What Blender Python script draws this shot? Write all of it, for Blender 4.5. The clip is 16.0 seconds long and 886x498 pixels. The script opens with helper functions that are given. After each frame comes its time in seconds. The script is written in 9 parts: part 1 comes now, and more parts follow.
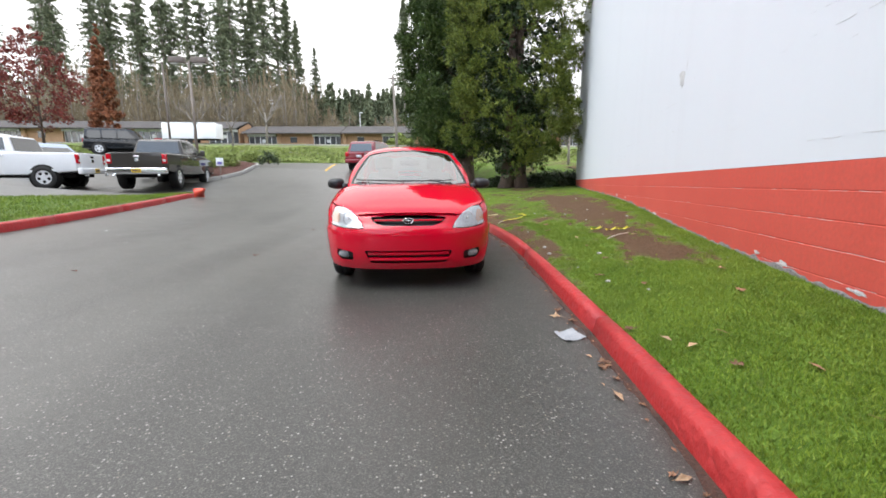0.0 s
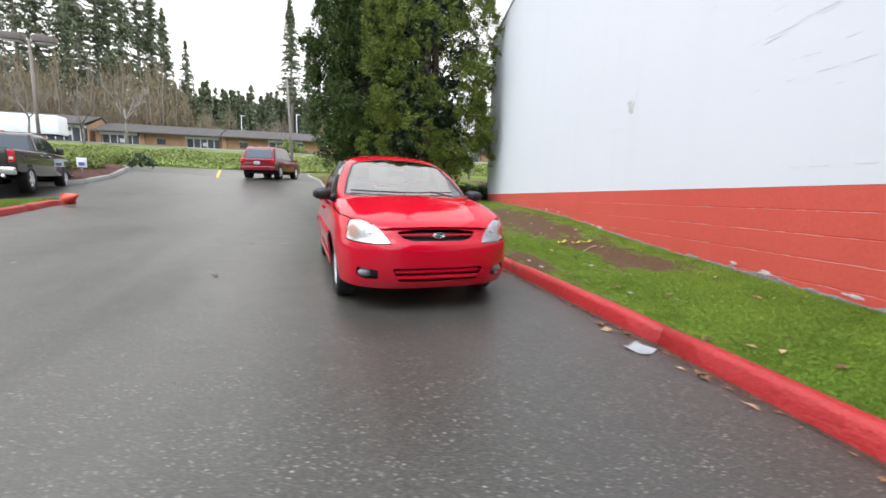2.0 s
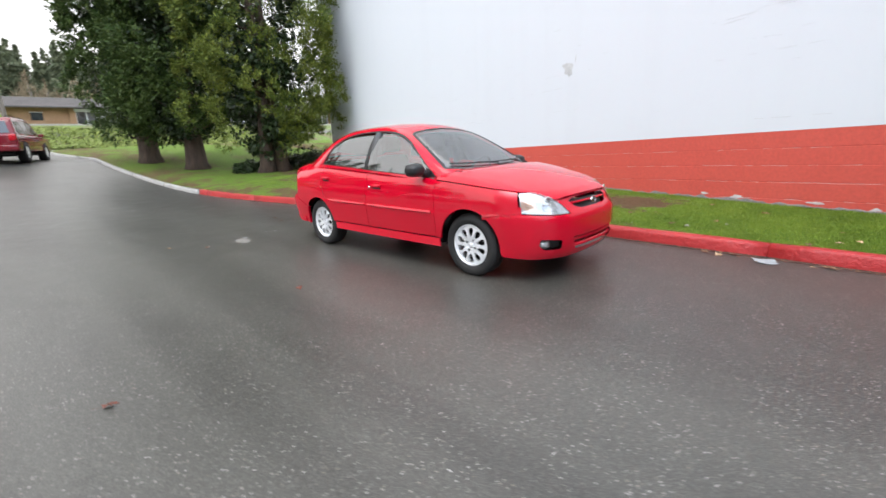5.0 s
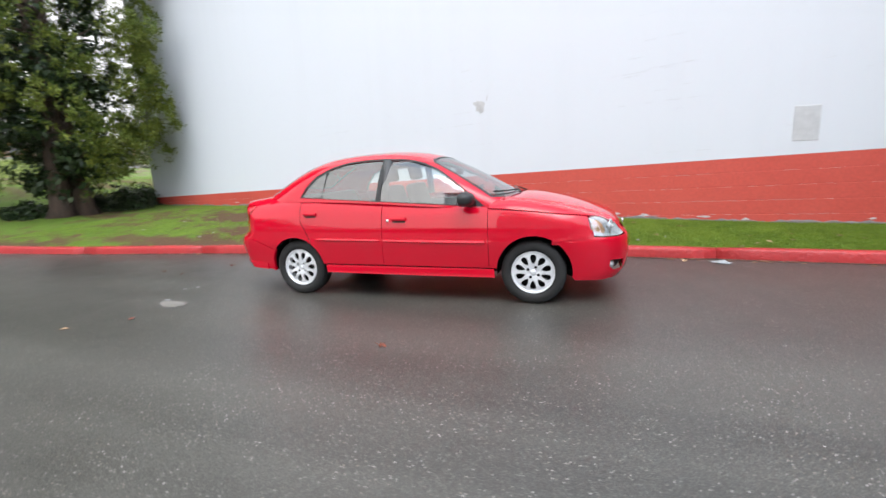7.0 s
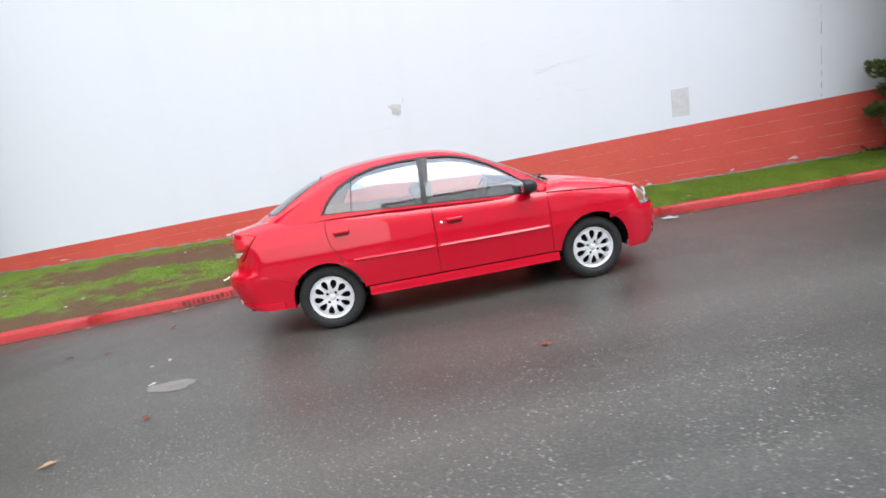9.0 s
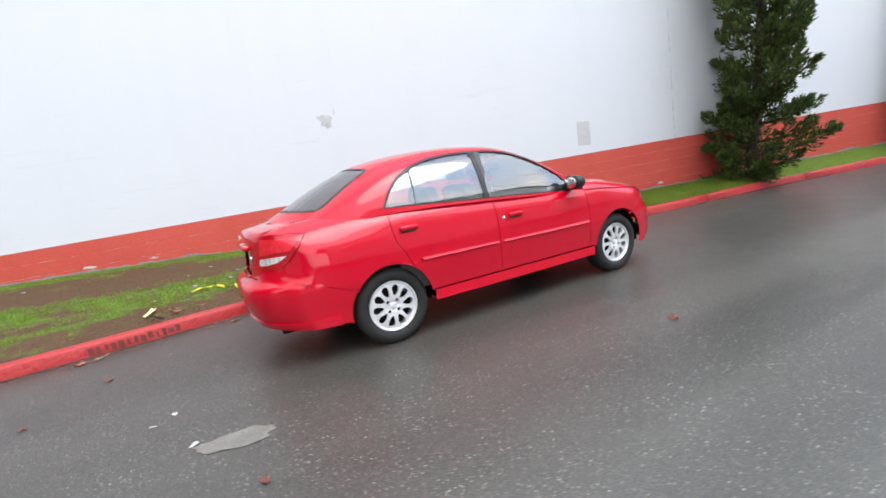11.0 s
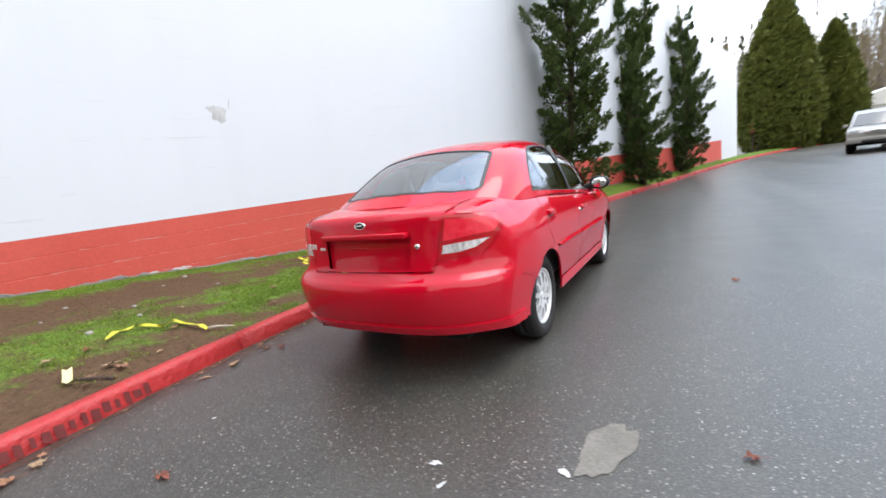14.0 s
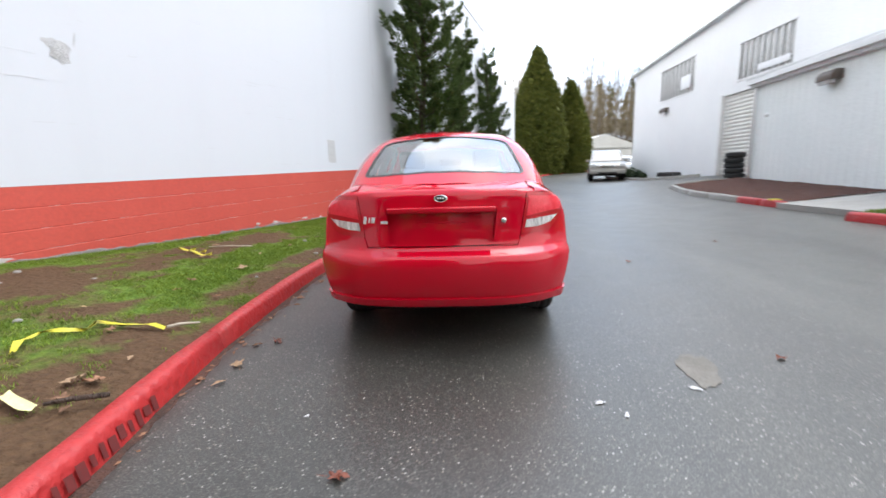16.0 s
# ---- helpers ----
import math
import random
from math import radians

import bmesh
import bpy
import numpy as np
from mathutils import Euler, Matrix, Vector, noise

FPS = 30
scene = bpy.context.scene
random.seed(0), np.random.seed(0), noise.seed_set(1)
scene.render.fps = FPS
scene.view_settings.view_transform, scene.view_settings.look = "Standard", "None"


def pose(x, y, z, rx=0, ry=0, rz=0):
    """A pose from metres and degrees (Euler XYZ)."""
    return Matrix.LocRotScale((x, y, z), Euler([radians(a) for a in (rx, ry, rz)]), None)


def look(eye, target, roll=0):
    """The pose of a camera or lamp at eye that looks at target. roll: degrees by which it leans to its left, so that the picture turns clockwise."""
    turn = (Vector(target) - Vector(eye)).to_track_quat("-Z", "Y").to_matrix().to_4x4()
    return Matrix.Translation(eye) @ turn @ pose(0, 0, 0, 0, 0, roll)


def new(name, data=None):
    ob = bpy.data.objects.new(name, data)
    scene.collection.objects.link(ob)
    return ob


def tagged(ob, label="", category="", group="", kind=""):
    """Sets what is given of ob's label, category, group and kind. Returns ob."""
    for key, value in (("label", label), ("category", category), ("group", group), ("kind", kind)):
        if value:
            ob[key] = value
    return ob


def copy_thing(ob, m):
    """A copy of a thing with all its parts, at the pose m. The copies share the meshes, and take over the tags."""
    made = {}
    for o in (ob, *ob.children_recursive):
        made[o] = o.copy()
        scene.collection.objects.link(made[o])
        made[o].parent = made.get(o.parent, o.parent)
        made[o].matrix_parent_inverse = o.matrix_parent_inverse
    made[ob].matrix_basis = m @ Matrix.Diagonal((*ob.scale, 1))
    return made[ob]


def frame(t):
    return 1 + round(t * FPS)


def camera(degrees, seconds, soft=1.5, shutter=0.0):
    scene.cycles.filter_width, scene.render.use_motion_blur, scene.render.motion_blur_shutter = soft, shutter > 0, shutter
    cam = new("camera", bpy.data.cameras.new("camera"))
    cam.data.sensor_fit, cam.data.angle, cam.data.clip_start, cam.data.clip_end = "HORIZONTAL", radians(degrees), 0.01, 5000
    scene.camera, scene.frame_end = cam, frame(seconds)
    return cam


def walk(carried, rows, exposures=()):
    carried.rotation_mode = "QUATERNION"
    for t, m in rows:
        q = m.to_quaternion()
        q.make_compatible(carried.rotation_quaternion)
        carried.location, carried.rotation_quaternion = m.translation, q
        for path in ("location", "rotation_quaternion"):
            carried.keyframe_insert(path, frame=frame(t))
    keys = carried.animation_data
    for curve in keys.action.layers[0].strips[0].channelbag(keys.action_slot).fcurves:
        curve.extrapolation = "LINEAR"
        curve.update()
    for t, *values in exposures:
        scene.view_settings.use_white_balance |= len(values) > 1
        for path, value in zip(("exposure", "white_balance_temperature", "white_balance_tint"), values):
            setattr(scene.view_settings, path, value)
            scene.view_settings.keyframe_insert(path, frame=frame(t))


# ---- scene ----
cam = camera(91.8, 16.0, soft=1.6, shutter=0.5)
PATH = [
    (0, (0.057, -5.851, 1.081), (0.187, -3.886, 0.731), -0.1),
    (0.5, (-0.011, -5.831, 1.091), (0.21, -3.883, 0.695), 0.6),
    (1, (-0.306, -5.785, 1.078), (0.216, -3.896, 0.68), 1.3),
    (1.5, (-0.69, -5.64, 1.065), (0.022, -3.802, 0.723), 3.0),
    (2, (-1.119, -5.398, 1.067), (-0.482, -3.525, 0.778), 1.6),
    (2.5, (-1.618, -5.27, 1.084), (-0.847, -3.451, 0.772), 0.2),
    (3, (-2.095, -5.013, 1.079), (-1.205, -3.269, 0.673), -1.6),
    (3.5, (-2.552, -4.752, 1.077), (-1.494, -3.099, 0.694), -1.1),
    (3.7, (-2.752, -4.639, 1.097), (-1.623, -3.048, 0.657), -1.1),
    (5.8, (-4.185, -2.833, 1.196), (-2.567, -1.743, 0.756), -4.0),
    (6, (-4.316, -2.629, 1.196), (-2.638, -1.634, 0.754), -4.4),
    (6.5, (-4.448, -2.108, 1.209), (-2.687, -1.263, 0.779), -4.6),
    (7, (-4.537, -1.597, 1.22), (-2.666, -0.991, 0.859), -2.9),
    (7.5, (-4.63, -1.071, 1.235), (-2.71, -0.699, 0.816), -4.7),
    (8, (-4.614, -0.55, 1.253), (-2.684, -0.339, 0.77), -6.3),
    (8.5, (-4.619, -0.027, 1.284), (-2.668, -0.04, 0.843), -9.5),
    (9, (-4.504, 0.459, 1.272), (-2.548, 0.307, 0.884), -9.8),
    (9.2, (-4.457, 0.634, 1.275), (-2.51, 0.41, 0.879), -8.9),
    (11.3, (-3.54, 2.484, 1.177), (-1.831, 1.515, 0.804), -7.8),
    (11.5, (-3.414, 2.63, 1.173), (-1.735, 1.622, 0.768), -7.1),
    (12, (-3.137, 2.996, 1.164), (-1.58, 1.791, 0.813), -6.6),
    (12.5, (-2.813, 3.323, 1.149), (-1.35, 2.007, 0.788), -7.4),
    (13, (-2.438, 3.569, 1.127), (-1.093, 2.125, 0.804), -5.4),
    (13.5, (-2.085, 3.853, 1.138), (-0.936, 2.249, 0.812), -6.4),
    (14, (-1.671, 4.008, 1.132), (-0.667, 2.306, 0.826), -6.4),
    (14.5, (-1.292, 4.211, 1.09), (-0.496, 2.394, 0.838), -2.8),
    (15, (-0.911, 4.356, 1.062), (-0.343, 2.464, 0.751), -1.1),
    (15.5, (-0.511, 4.432, 1.071), (-0.126, 2.493, 0.763), -1.0),
    (16, (-0.125, 4.562, 1.072), (-0.03, 2.594, 0.727), -1.6),
]
walk(cam, [(t, look(eye, target, roll)) for t, eye, target, roll in PATH])

# ---- sky and sun: a bright, even overcast ----
scene.view_settings.exposure = 1.14
world = bpy.data.worlds.new("overcast")
scene.world = world
world.use_nodes = True
wn, wl = world.node_tree.nodes, world.node_tree.links
wn.clear()
sky = wn.new("ShaderNodeTexSky")
sky.sky_type = "NISHITA"
sky.sun_disc = False
sky.sun_elevation, sky.sun_rotation = radians(65), radians(-120)
sky.air_density, sky.dust_density, sky.ozone_density = 1.0, 6.0, 1.0
tone = wn.new("ShaderNodeHueSaturation")
tone.inputs["Saturation"].default_value = 0.35
flat = wn.new("ShaderNodeMixRGB")
flat.inputs["Fac"].default_value = 0.6
flat.inputs["Color2"].default_value = (10.6, 10.8, 11.2, 1)
# soft cloud deck: slow patches of thinner and thicker cloud
coords = wn.new("ShaderNodeTexCoord")
cloud = wn.new("ShaderNodeTexNoise")
cloud.inputs["Scale"].default_value, cloud.inputs["Detail"].default_value = 2.2, 5.0
ramp = wn.new("ShaderNodeValToRGB")
ramp.color_ramp.elements[0].position, ramp.color_ramp.elements[0].color = 0.33, (0.54, 0.68, 0.88, 1)
ramp.color_ramp.elements[1].position, ramp.color_ramp.elements[1].color = 0.66, (1.09, 1.06, 1.02, 1)
deck = wn.new("ShaderNodeMixRGB")
deck.blend_type = "MULTIPLY"
deck.inputs["Fac"].default_value = 1.0
back = wn.new("ShaderNodeBackground")
back.inputs["Strength"].default_value = 0.135
wout = wn.new("ShaderNodeOutputWorld")
wl.new(sky.outputs["Color"], tone.inputs["Color"])
wl.new(tone.outputs["Color"], flat.inputs["Color1"])
wl.new(coords.outputs["Generated"], cloud.inputs["Vector"])
# the cloud is thick towards the horizon and broken overhead
high = wn.new("ShaderNodeSeparateXYZ")
thin = wn.new("ShaderNodeMapRange")
thin.inputs["From Min"].default_value, thin.inputs["From Max"].default_value = 0.35, 0.95
thin.inputs["To Min"].default_value, thin.inputs["To Max"].default_value = 0.30, -0.10
gap = wn.new("ShaderNodeMath")
wl.new(coords.outputs["Generated"], high.inputs["Vector"])
# the day is brighter, and the cloud more broken, down the lane than towards the woods
lane = wn.new("ShaderNodeVectorMath")
lane.operation = "DOT_PRODUCT"
lane.inputs[1].default_value = (-0.25, -0.9, 0.0)
wl.new(coords.outputs["Generated"], lane.inputs[0])
open_sky = wn.new("ShaderNodeMath")
open_sky.operation = "MULTIPLY_ADD"
open_sky.inputs[1].default_value = 0.6
wl.new(lane.outputs["Value"], open_sky.inputs[0])
wl.new(high.outputs["Z"], open_sky.inputs[2])
wl.new(open_sky.outputs["Value"], thin.inputs["Value"])
glow = wn.new("ShaderNodeMapRange")
glow.inputs["From Min"].default_value, glow.inputs["From Max"].default_value = -0.9, 0.9
glow.inputs["To Min"].default_value, glow.inputs["To Max"].default_value = 0.70, 1.30
wl.new(lane.outputs["Value"], glow.inputs["Value"])
wl.new(thin.outputs["Result"], gap.inputs[0])
wl.new(cloud.outputs["Fac"], gap.inputs[1])
wl.new(gap.outputs["Value"], ramp.inputs["Fac"])
wl.new(flat.outputs["Color"], deck.inputs["Color1"])
wl.new(ramp.outputs["Color"], deck.inputs["Color2"])
bright = wn.new("ShaderNodeVectorMath")
bright.operation = "SCALE"
wl.new(deck.outputs["Color"], bright.inputs[0])
wl.new(glow.outputs["Result"], bright.inputs["Scale"])
wl.new(bright.outputs["Vector"], back.inputs["Color"])
wl.new(back.outputs["Background"], wout.inputs["Surface"])

sun = new("sun", bpy.data.lights.new("sun", "SUN"))
sun.data.energy, sun.data.angle, sun.data.color = 0.65, radians(40), (1.0, 0.94, 0.86)
sun.matrix_world = look((-14, -8, 34), (0, 0, 0))

# ---- materials ----
def nodes_of(name):
    m = bpy.data.materials.new(name)
    m.use_nodes = True
    n = m.node_tree.nodes
    return m, n, m.node_tree.links, n["Principled BSDF"]


def tex_coord(n, l, scale=1.0, stretch=(1, 1, 1)):
    c = n.new("ShaderNodeTexCoord")
    mp = n.new("ShaderNodeMapping")
    mp.inputs["Scale"].default_value = [scale * s for s in stretch]
    l.new(c.outputs["Object"], mp.inputs["Vector"])
    return mp.outputs["Vector"]


def noise_fac(n, l, vec, scale, detail=4.0, low=0.35, high=0.65, rough=0.55):
    t = n.new("ShaderNodeTexNoise")
    t.inputs["Scale"].default_value, t.inputs["Detail"].default_value, t.inputs["Roughness"].default_value = scale, detail, rough
    l.new(vec, t.inputs["Vector"])
    r = n.new("ShaderNodeMapRange")
    r.inputs["From Min"].default_value, r.inputs["From Max"].default_value = low, high
    l.new(t.outputs["Fac"], r.inputs["Value"])
    return r.outputs["Result"]


def blend(n, l, fac, a, b, mode="MIX"):
    mx = n.new("ShaderNodeMixRGB")
    mx.blend_type = mode
    for socket, value in (("Fac", fac), ("Color1", a), ("Color2", b)):
        if hasattr(value, "is_linked"):
            l.new(value, mx.inputs[socket])
        else:
            mx.inputs[socket].default_value = value if socket == "Fac" else (*value, 1)
    return mx.outputs["Color"]


def bump(n, l, p, height, strength=0.3, distance=0.01):
    b = n.new("ShaderNodeBump")
    b.inputs["Strength"].default_value, b.inputs["Distance"].default_value = strength, distance
    l.new(height, b.inputs["Height"])
    l.new(b.outputs["Normal"], p.inputs["Normal"])


def surface(name, c1, c2, coarse=1.5, fine=40.0, rough=0.6, spread=0.12, relief=0.15, metal=0.0, depth=0.004, random_tint=0.0, coat=0.0, stretch=(1, 1, 1)):
    """A solid surface: two tones at a coarse and a fine scale, uneven gloss and fine relief."""
    m, n, l, p = nodes_of(name)
    v = tex_coord(n, l, 1.0, stretch)
    big, small = noise_fac(n, l, v, coarse, 5), noise_fac(n, l, v, fine, 3, 0.3, 0.7)
    col = blend(n, l, big, c1, c2)
    dark = blend(n, l, small, tuple(0.82 * c for c in c1), tuple(min(1, 1.12 * c) for c in c2))
    col = blend(n, l, 0.4, col, dark)
    if random_tint:
        oi = n.new("ShaderNodeObjectInfo")
        hs = n.new("ShaderNodeHueSaturation")
        mr = n.new("ShaderNodeMapRange")
        mr.inputs["To Min"].default_value, mr.inputs["To Max"].default_value = 1 - random_tint, 1 + random_tint
        l.new(oi.outputs["Random"], mr.inputs["Value"])
        l.new(mr.outputs["Result"], hs.inputs["Value"])
        l.new(col, hs.inputs["Color"])
        col = hs.outputs["Color"]
    l.new(col, p.inputs["Base Color"])
    mr = n.new("ShaderNodeMapRange")
    mr.inputs["To Min"].default_value, mr.inputs["To Max"].default_value = max(0.02, rough - spread), min(1, rough + spread)
    l.new(small, mr.inputs["Value"])
    l.new(mr.outputs["Result"], p.inputs["Roughness"])
    p.inputs["Metallic"].default_value = metal
    p.inputs["Coat Weight"].default_value = coat
    p.inputs["Coat Roughness"].default_value = 0.04
    if relief:
        bump(n, l, p, small, relief, depth)
    return m


def car_paint(name, colour, coat=1.0, metal=0.0, rough=0.38):
    m, n, l, p = nodes_of(name)
    v = tex_coord(n, l)
    grime = noise_fac(n, l, v, 3.0, 5, 0.45, 0.8)
    flake = noise_fac(n, l, v, 350.0, 2, 0.3, 0.7)
    col = blend(n, l, flake, tuple(0.92 * c for c in colour), tuple(min(1, 1.08 * c) for c in colour))
    col = blend(n, l, grime, col, tuple(0.94 * c + 0.004 for c in colour))
    l.new(col, p.inputs["Base Color"])
    p.inputs["Roughness"].default_value, p.inputs["Metallic"].default_value = rough, metal
    p.inputs["Coat Weight"].default_value = coat
    p.inputs["Specular IOR Level"].default_value = 0.0
    p.inputs["Coat IOR"].default_value = 1.5
    mr = n.new("ShaderNodeMapRange")
    mr.inputs["To Min"].default_value, mr.inputs["To Max"].default_value = 0.02, 0.09
    l.new(grime, mr.inputs["Value"])
    l.new(mr.outputs["Result"], p.inputs["Coat Roughness"])
    return m


def thin_glass(name, tint, base=0.04, spec_tint=(1, 1, 1)):
    """A thin pane: see-through with a sky-reflecting face."""
    m, n, l, p = nodes_of(name)
    n.remove(p)
    tr, gl, mx = n.new("ShaderNodeBsdfTransparent"), n.new("ShaderNodeBsdfGlossy"), n.new("ShaderNodeMixShader")
    tr.inputs["Color"].default_value = (*tint, 1)
    gl.inputs["Roughness"].default_value = 0.015
    gl.inputs["Color"].default_value = (*spec_tint, 1)
    fr = n.new("ShaderNodeFresnel")
    fr.inputs["IOR"].default_value = 1.5
    mr = n.new("ShaderNodeMapRange")
    mr.inputs["To Min"].default_value, mr.inputs["To Max"].default_value = base, 1.0
    l.new(fr.outputs["Fac"], mr.inputs["Value"])
    l.new(mr.outputs["Result"], mx.inputs["Fac"])
    l.new(tr.outputs["BSDF"], mx.inputs[1])
    l.new(gl.outputs["BSDF"], mx.inputs[2])
    l.new(mx.outputs["Shader"], n["Material Output"].inputs["Surface"])
    return m


def asphalt_material():
    m, n, l, p = nodes_of("asphalt")
    v = tex_coord(n, l)
    stone = n.new("ShaderNodeTexVoronoi")
    stone.inputs["Scale"].default_value = 88.0
    l.new(v, stone.inputs["Vector"])
    sep = n.new("ShaderNodeSeparateColor")
    l.new(stone.outputs["Color"], sep.inputs["Color"])
    pick = n.new("ShaderNodeMapRange")
    pick.inputs["From Min"].default_value, pick.inputs["From Max"].default_value = 0.83, 0.97
    l.new(sep.outputs["Red"], pick.inputs["Value"])
    near = n.new("ShaderNodeMapRange")
    near.inputs["From Min"].default_value, near.inputs["From Max"].default_value = 0.55, 0.25
    l.new(stone.outputs["Distance"], near.inputs["Value"])
    speck = n.new("ShaderNodeMath")
    speck.operation = "MULTIPLY"
    crowd = noise_fac(n, l, v, 5.0, 3, 0.24, 0.6)
    thin = n.new("ShaderNodeMath")
    thin.operation = "MULTIPLY"
    l.new(pick.outputs["Result"], thin.inputs[0])
    l.new(crowd, thin.inputs[1])
    l.new(thin.outputs["Value"], speck.inputs[0])
    l.new(near.outputs["Result"], speck.inputs[1])
    wet = noise_fac(n, l, v, 0.33, 6, 0.40, 0.66, 0.6)
    wetfine = noise_fac(n, l, v, 2.6, 6, 0.2, 0.8)
    streak = n.new("ShaderNodeMapping")
    streak.inputs["Scale"].default_value = (1.3, 0.10, 1)
    streak.inputs["Rotation"].default_value = (0, 0, radians(-10))
    l.new(v, streak.inputs["Vector"])
    track = noise_fac(n, l, streak.outputs["Vector"], 1.0, 4, 0.42, 0.62)
    grain = noise_fac(n, l, v, 160.0, 3, 0.3, 0.7)
    col = blend(n, l, wet, (0.044, 0.042, 0.035), (0.076, 0.0735, 0.062))
    col = blend(n, l, track, col, blend(n, l, 0.75, col, (0.106, 0.102, 0.086)))
    # the darker, damper parking strip beside the kerb, deepened to paint in car shadow
    sepx = n.new("ShaderNodeSeparateXYZ")
    l.new(v, sepx.inputs["Vector"])
    edge = n.new("ShaderNodeMath")
    edge.operation = "ADD"
    wob = noise_fac(n, l, v, 0.8, 5, 0.2, 0.8)
    l.new(sepx.outputs["X"], edge.inputs[0])
    l.new(wob, edge.inputs[1])
    strip = n.new("ShaderNodeMapRange")
    strip.inputs["From Min"].default_value, strip.inputs["From Max"].default_value = -1.9, 0.4
    strip.inputs["To Max"].default_value = 0.65
    l.new(edge.outputs["Value"], strip.inputs["Value"])
    col = blend(n, l, strip.outputs["Result"], col, (0.024, 0.0225, 0.0185))
    col = blend(n, l, wetfine, blend(n, l, 0.15, col, (0.04, 0.037, 0.034)), col)
    col = blend(n, l, grain, blend(n, l, 0.6, col, (0.008, 0.008, 0.008)), col)
    # stones of several tones: a few large pale ones among many small dull ones
    fines = n.new("ShaderNodeTexVoronoi")
    fines.inputs["Scale"].default_value = 230.0
    l.new(v, fines.inputs["Vector"])
    sep2 = n.new("ShaderNodeSeparateColor")
    l.new(fines.outputs["Color"], sep2.inputs["Color"])
    pick2 = n.new("ShaderNodeMapRange")
    pick2.inputs["From Min"].default_value, pick2.inputs["From Max"].default_value = 0.55, 1.0
    pick2.inputs["To Max"].default_value = 0.40
    l.new(sep2.outputs["Red"], pick2.inputs["Value"])
    col = blend(n, l, pick2.outputs["Result"], col, (0.20, 0.19, 0.17))
    tones = blend(n, l, sep.outputs["Green"], (0.20, 0.165, 0.13), (0.44, 0.42, 0.40))
    col = blend(n, l, speck.outputs["Value"], col, tones)
    l.new(col, p.inputs["Base Color"])
    mr = n.new("ShaderNodeMapRange")
    mr.inputs["To Min"].default_value, mr.inputs["To Max"].default_value = 0.34, 0.46
    l.new(blend(n, l, 0.5, blend(n, l, 0.5, wet, track), wetfine), mr.inputs["Value"])
    l.new(mr.outputs["Result"], p.inputs["Roughness"])
    p.inputs["Specular IOR Level"].default_value = 0.62
    hsum = n.new("ShaderNodeMath")
    hsum.operation = "SUBTRACT"
    l.new(grain, hsum.inputs[0])
    l.new(stone.outputs["Distance"], hsum.inputs[1])
    bump(n, l, p, hsum.outputs["Value"], 0.14, 0.004)
    return m


def turf_material():
    m, n, l, p = nodes_of("turf")
    v = tex_coord(n, l)
    bare = noise_fac(n, l, v, 0.75, 6, 0.47, 0.60, 0.62)
    tuft = noise_fac(n, l, v, 26.0, 5, 0.3, 0.7)
    clump = noise_fac(n, l, v, 4.0, 4, 0.3, 0.7)
    green = blend(n, l, tuft, (0.035, 0.075, 0.012), (0.12, 0.22, 0.03))
    green = blend(n, l, clump, green, (0.14, 0.20, 0.035))
    soil = blend(n, l, tuft, (0.085, 0.058, 0.038), (0.19, 0.14, 0.095))
    col = blend(n, l, bare, green, soil)
    l.new(col, p.inputs["Base Color"])
    p.inputs["Roughness"].default_value = 0.9
    bump(n, l, p, tuft, 0.9, 0.02)
    return m


ASPHALT = asphalt_material()
TURF = turf_material()
RED_PAINT = car_paint("red_car_paint", (0.53, 0.002, 0.019))
def masonry_paint(name, colour):
    """Old matt paint on block: broad faint clouding, faint grey runs, slight unevenness of gloss."""
    m, n, l, p = nodes_of(name)
    v = tex_coord(n, l)
    cloud = noise_fac(n, l, v, 0.35, 4, 0.3, 0.7)
    run = noise_fac(n, l, tex_coord(n, l, 1.0, (2.2, 2.2, 0.12)), 1.0, 4, 0.5, 0.8)
    col = blend(n, l, cloud, colour, tuple(c * 1.02 for c in colour))
    col = blend(n, l, run, col, blend(n, l, 0.06, col, (0.4, 0.4, 0.4)))
    l.new(col, p.inputs["Base Color"])
    mr = n.new("ShaderNodeMapRange")
    mr.inputs["To Min"].default_value, mr.inputs["To Max"].default_value = 0.52, 0.68
    l.new(cloud, mr.inputs["Value"])
    l.new(mr.outputs["Result"], p.inputs["Roughness"])
    return m


WALL_WHITE = masonry_paint("white_masonry_paint", (0.640, 0.672, 0.722))
# ---- building helpers ----
def part(name, bm, material, parent=None, label="", smooth=True):
    """Links a bmesh as one mesh object under a thing or a part."""
    me = bpy.data.meshes.new(name)
    bm.to_mesh(me)
    bm.free()
    return link_mesh(name, me, material, parent, label, smooth)


def link_mesh(name, me, material, parent=None, label="", smooth=True):
    if material:
        me.materials.append(material)
    if smooth:
        me.polygons.foreach_set("use_smooth", [True] * len(me.polygons))
    ob = new(name, me)
    if parent:
        ob.parent = parent
    if label:
        ob["label"] = label
    return ob


def mesh_part(name, verts, faces, material, parent=None, label="", smooth=False):
    me = bpy.data.meshes.new(name)
    me.from_pydata([tuple(v) for v in verts], [], [tuple(f) for f in faces])
    me.update()
    return link_mesh(name, me, material, parent, label, smooth)


def thing(name, at, label, category, group="", turn=0.0):
    ob = new(name)
    ob.empty_display_size = 0.1
    ob.matrix_world = pose(*at, 0, 0, turn)
    return tagged(ob, label, category, group)


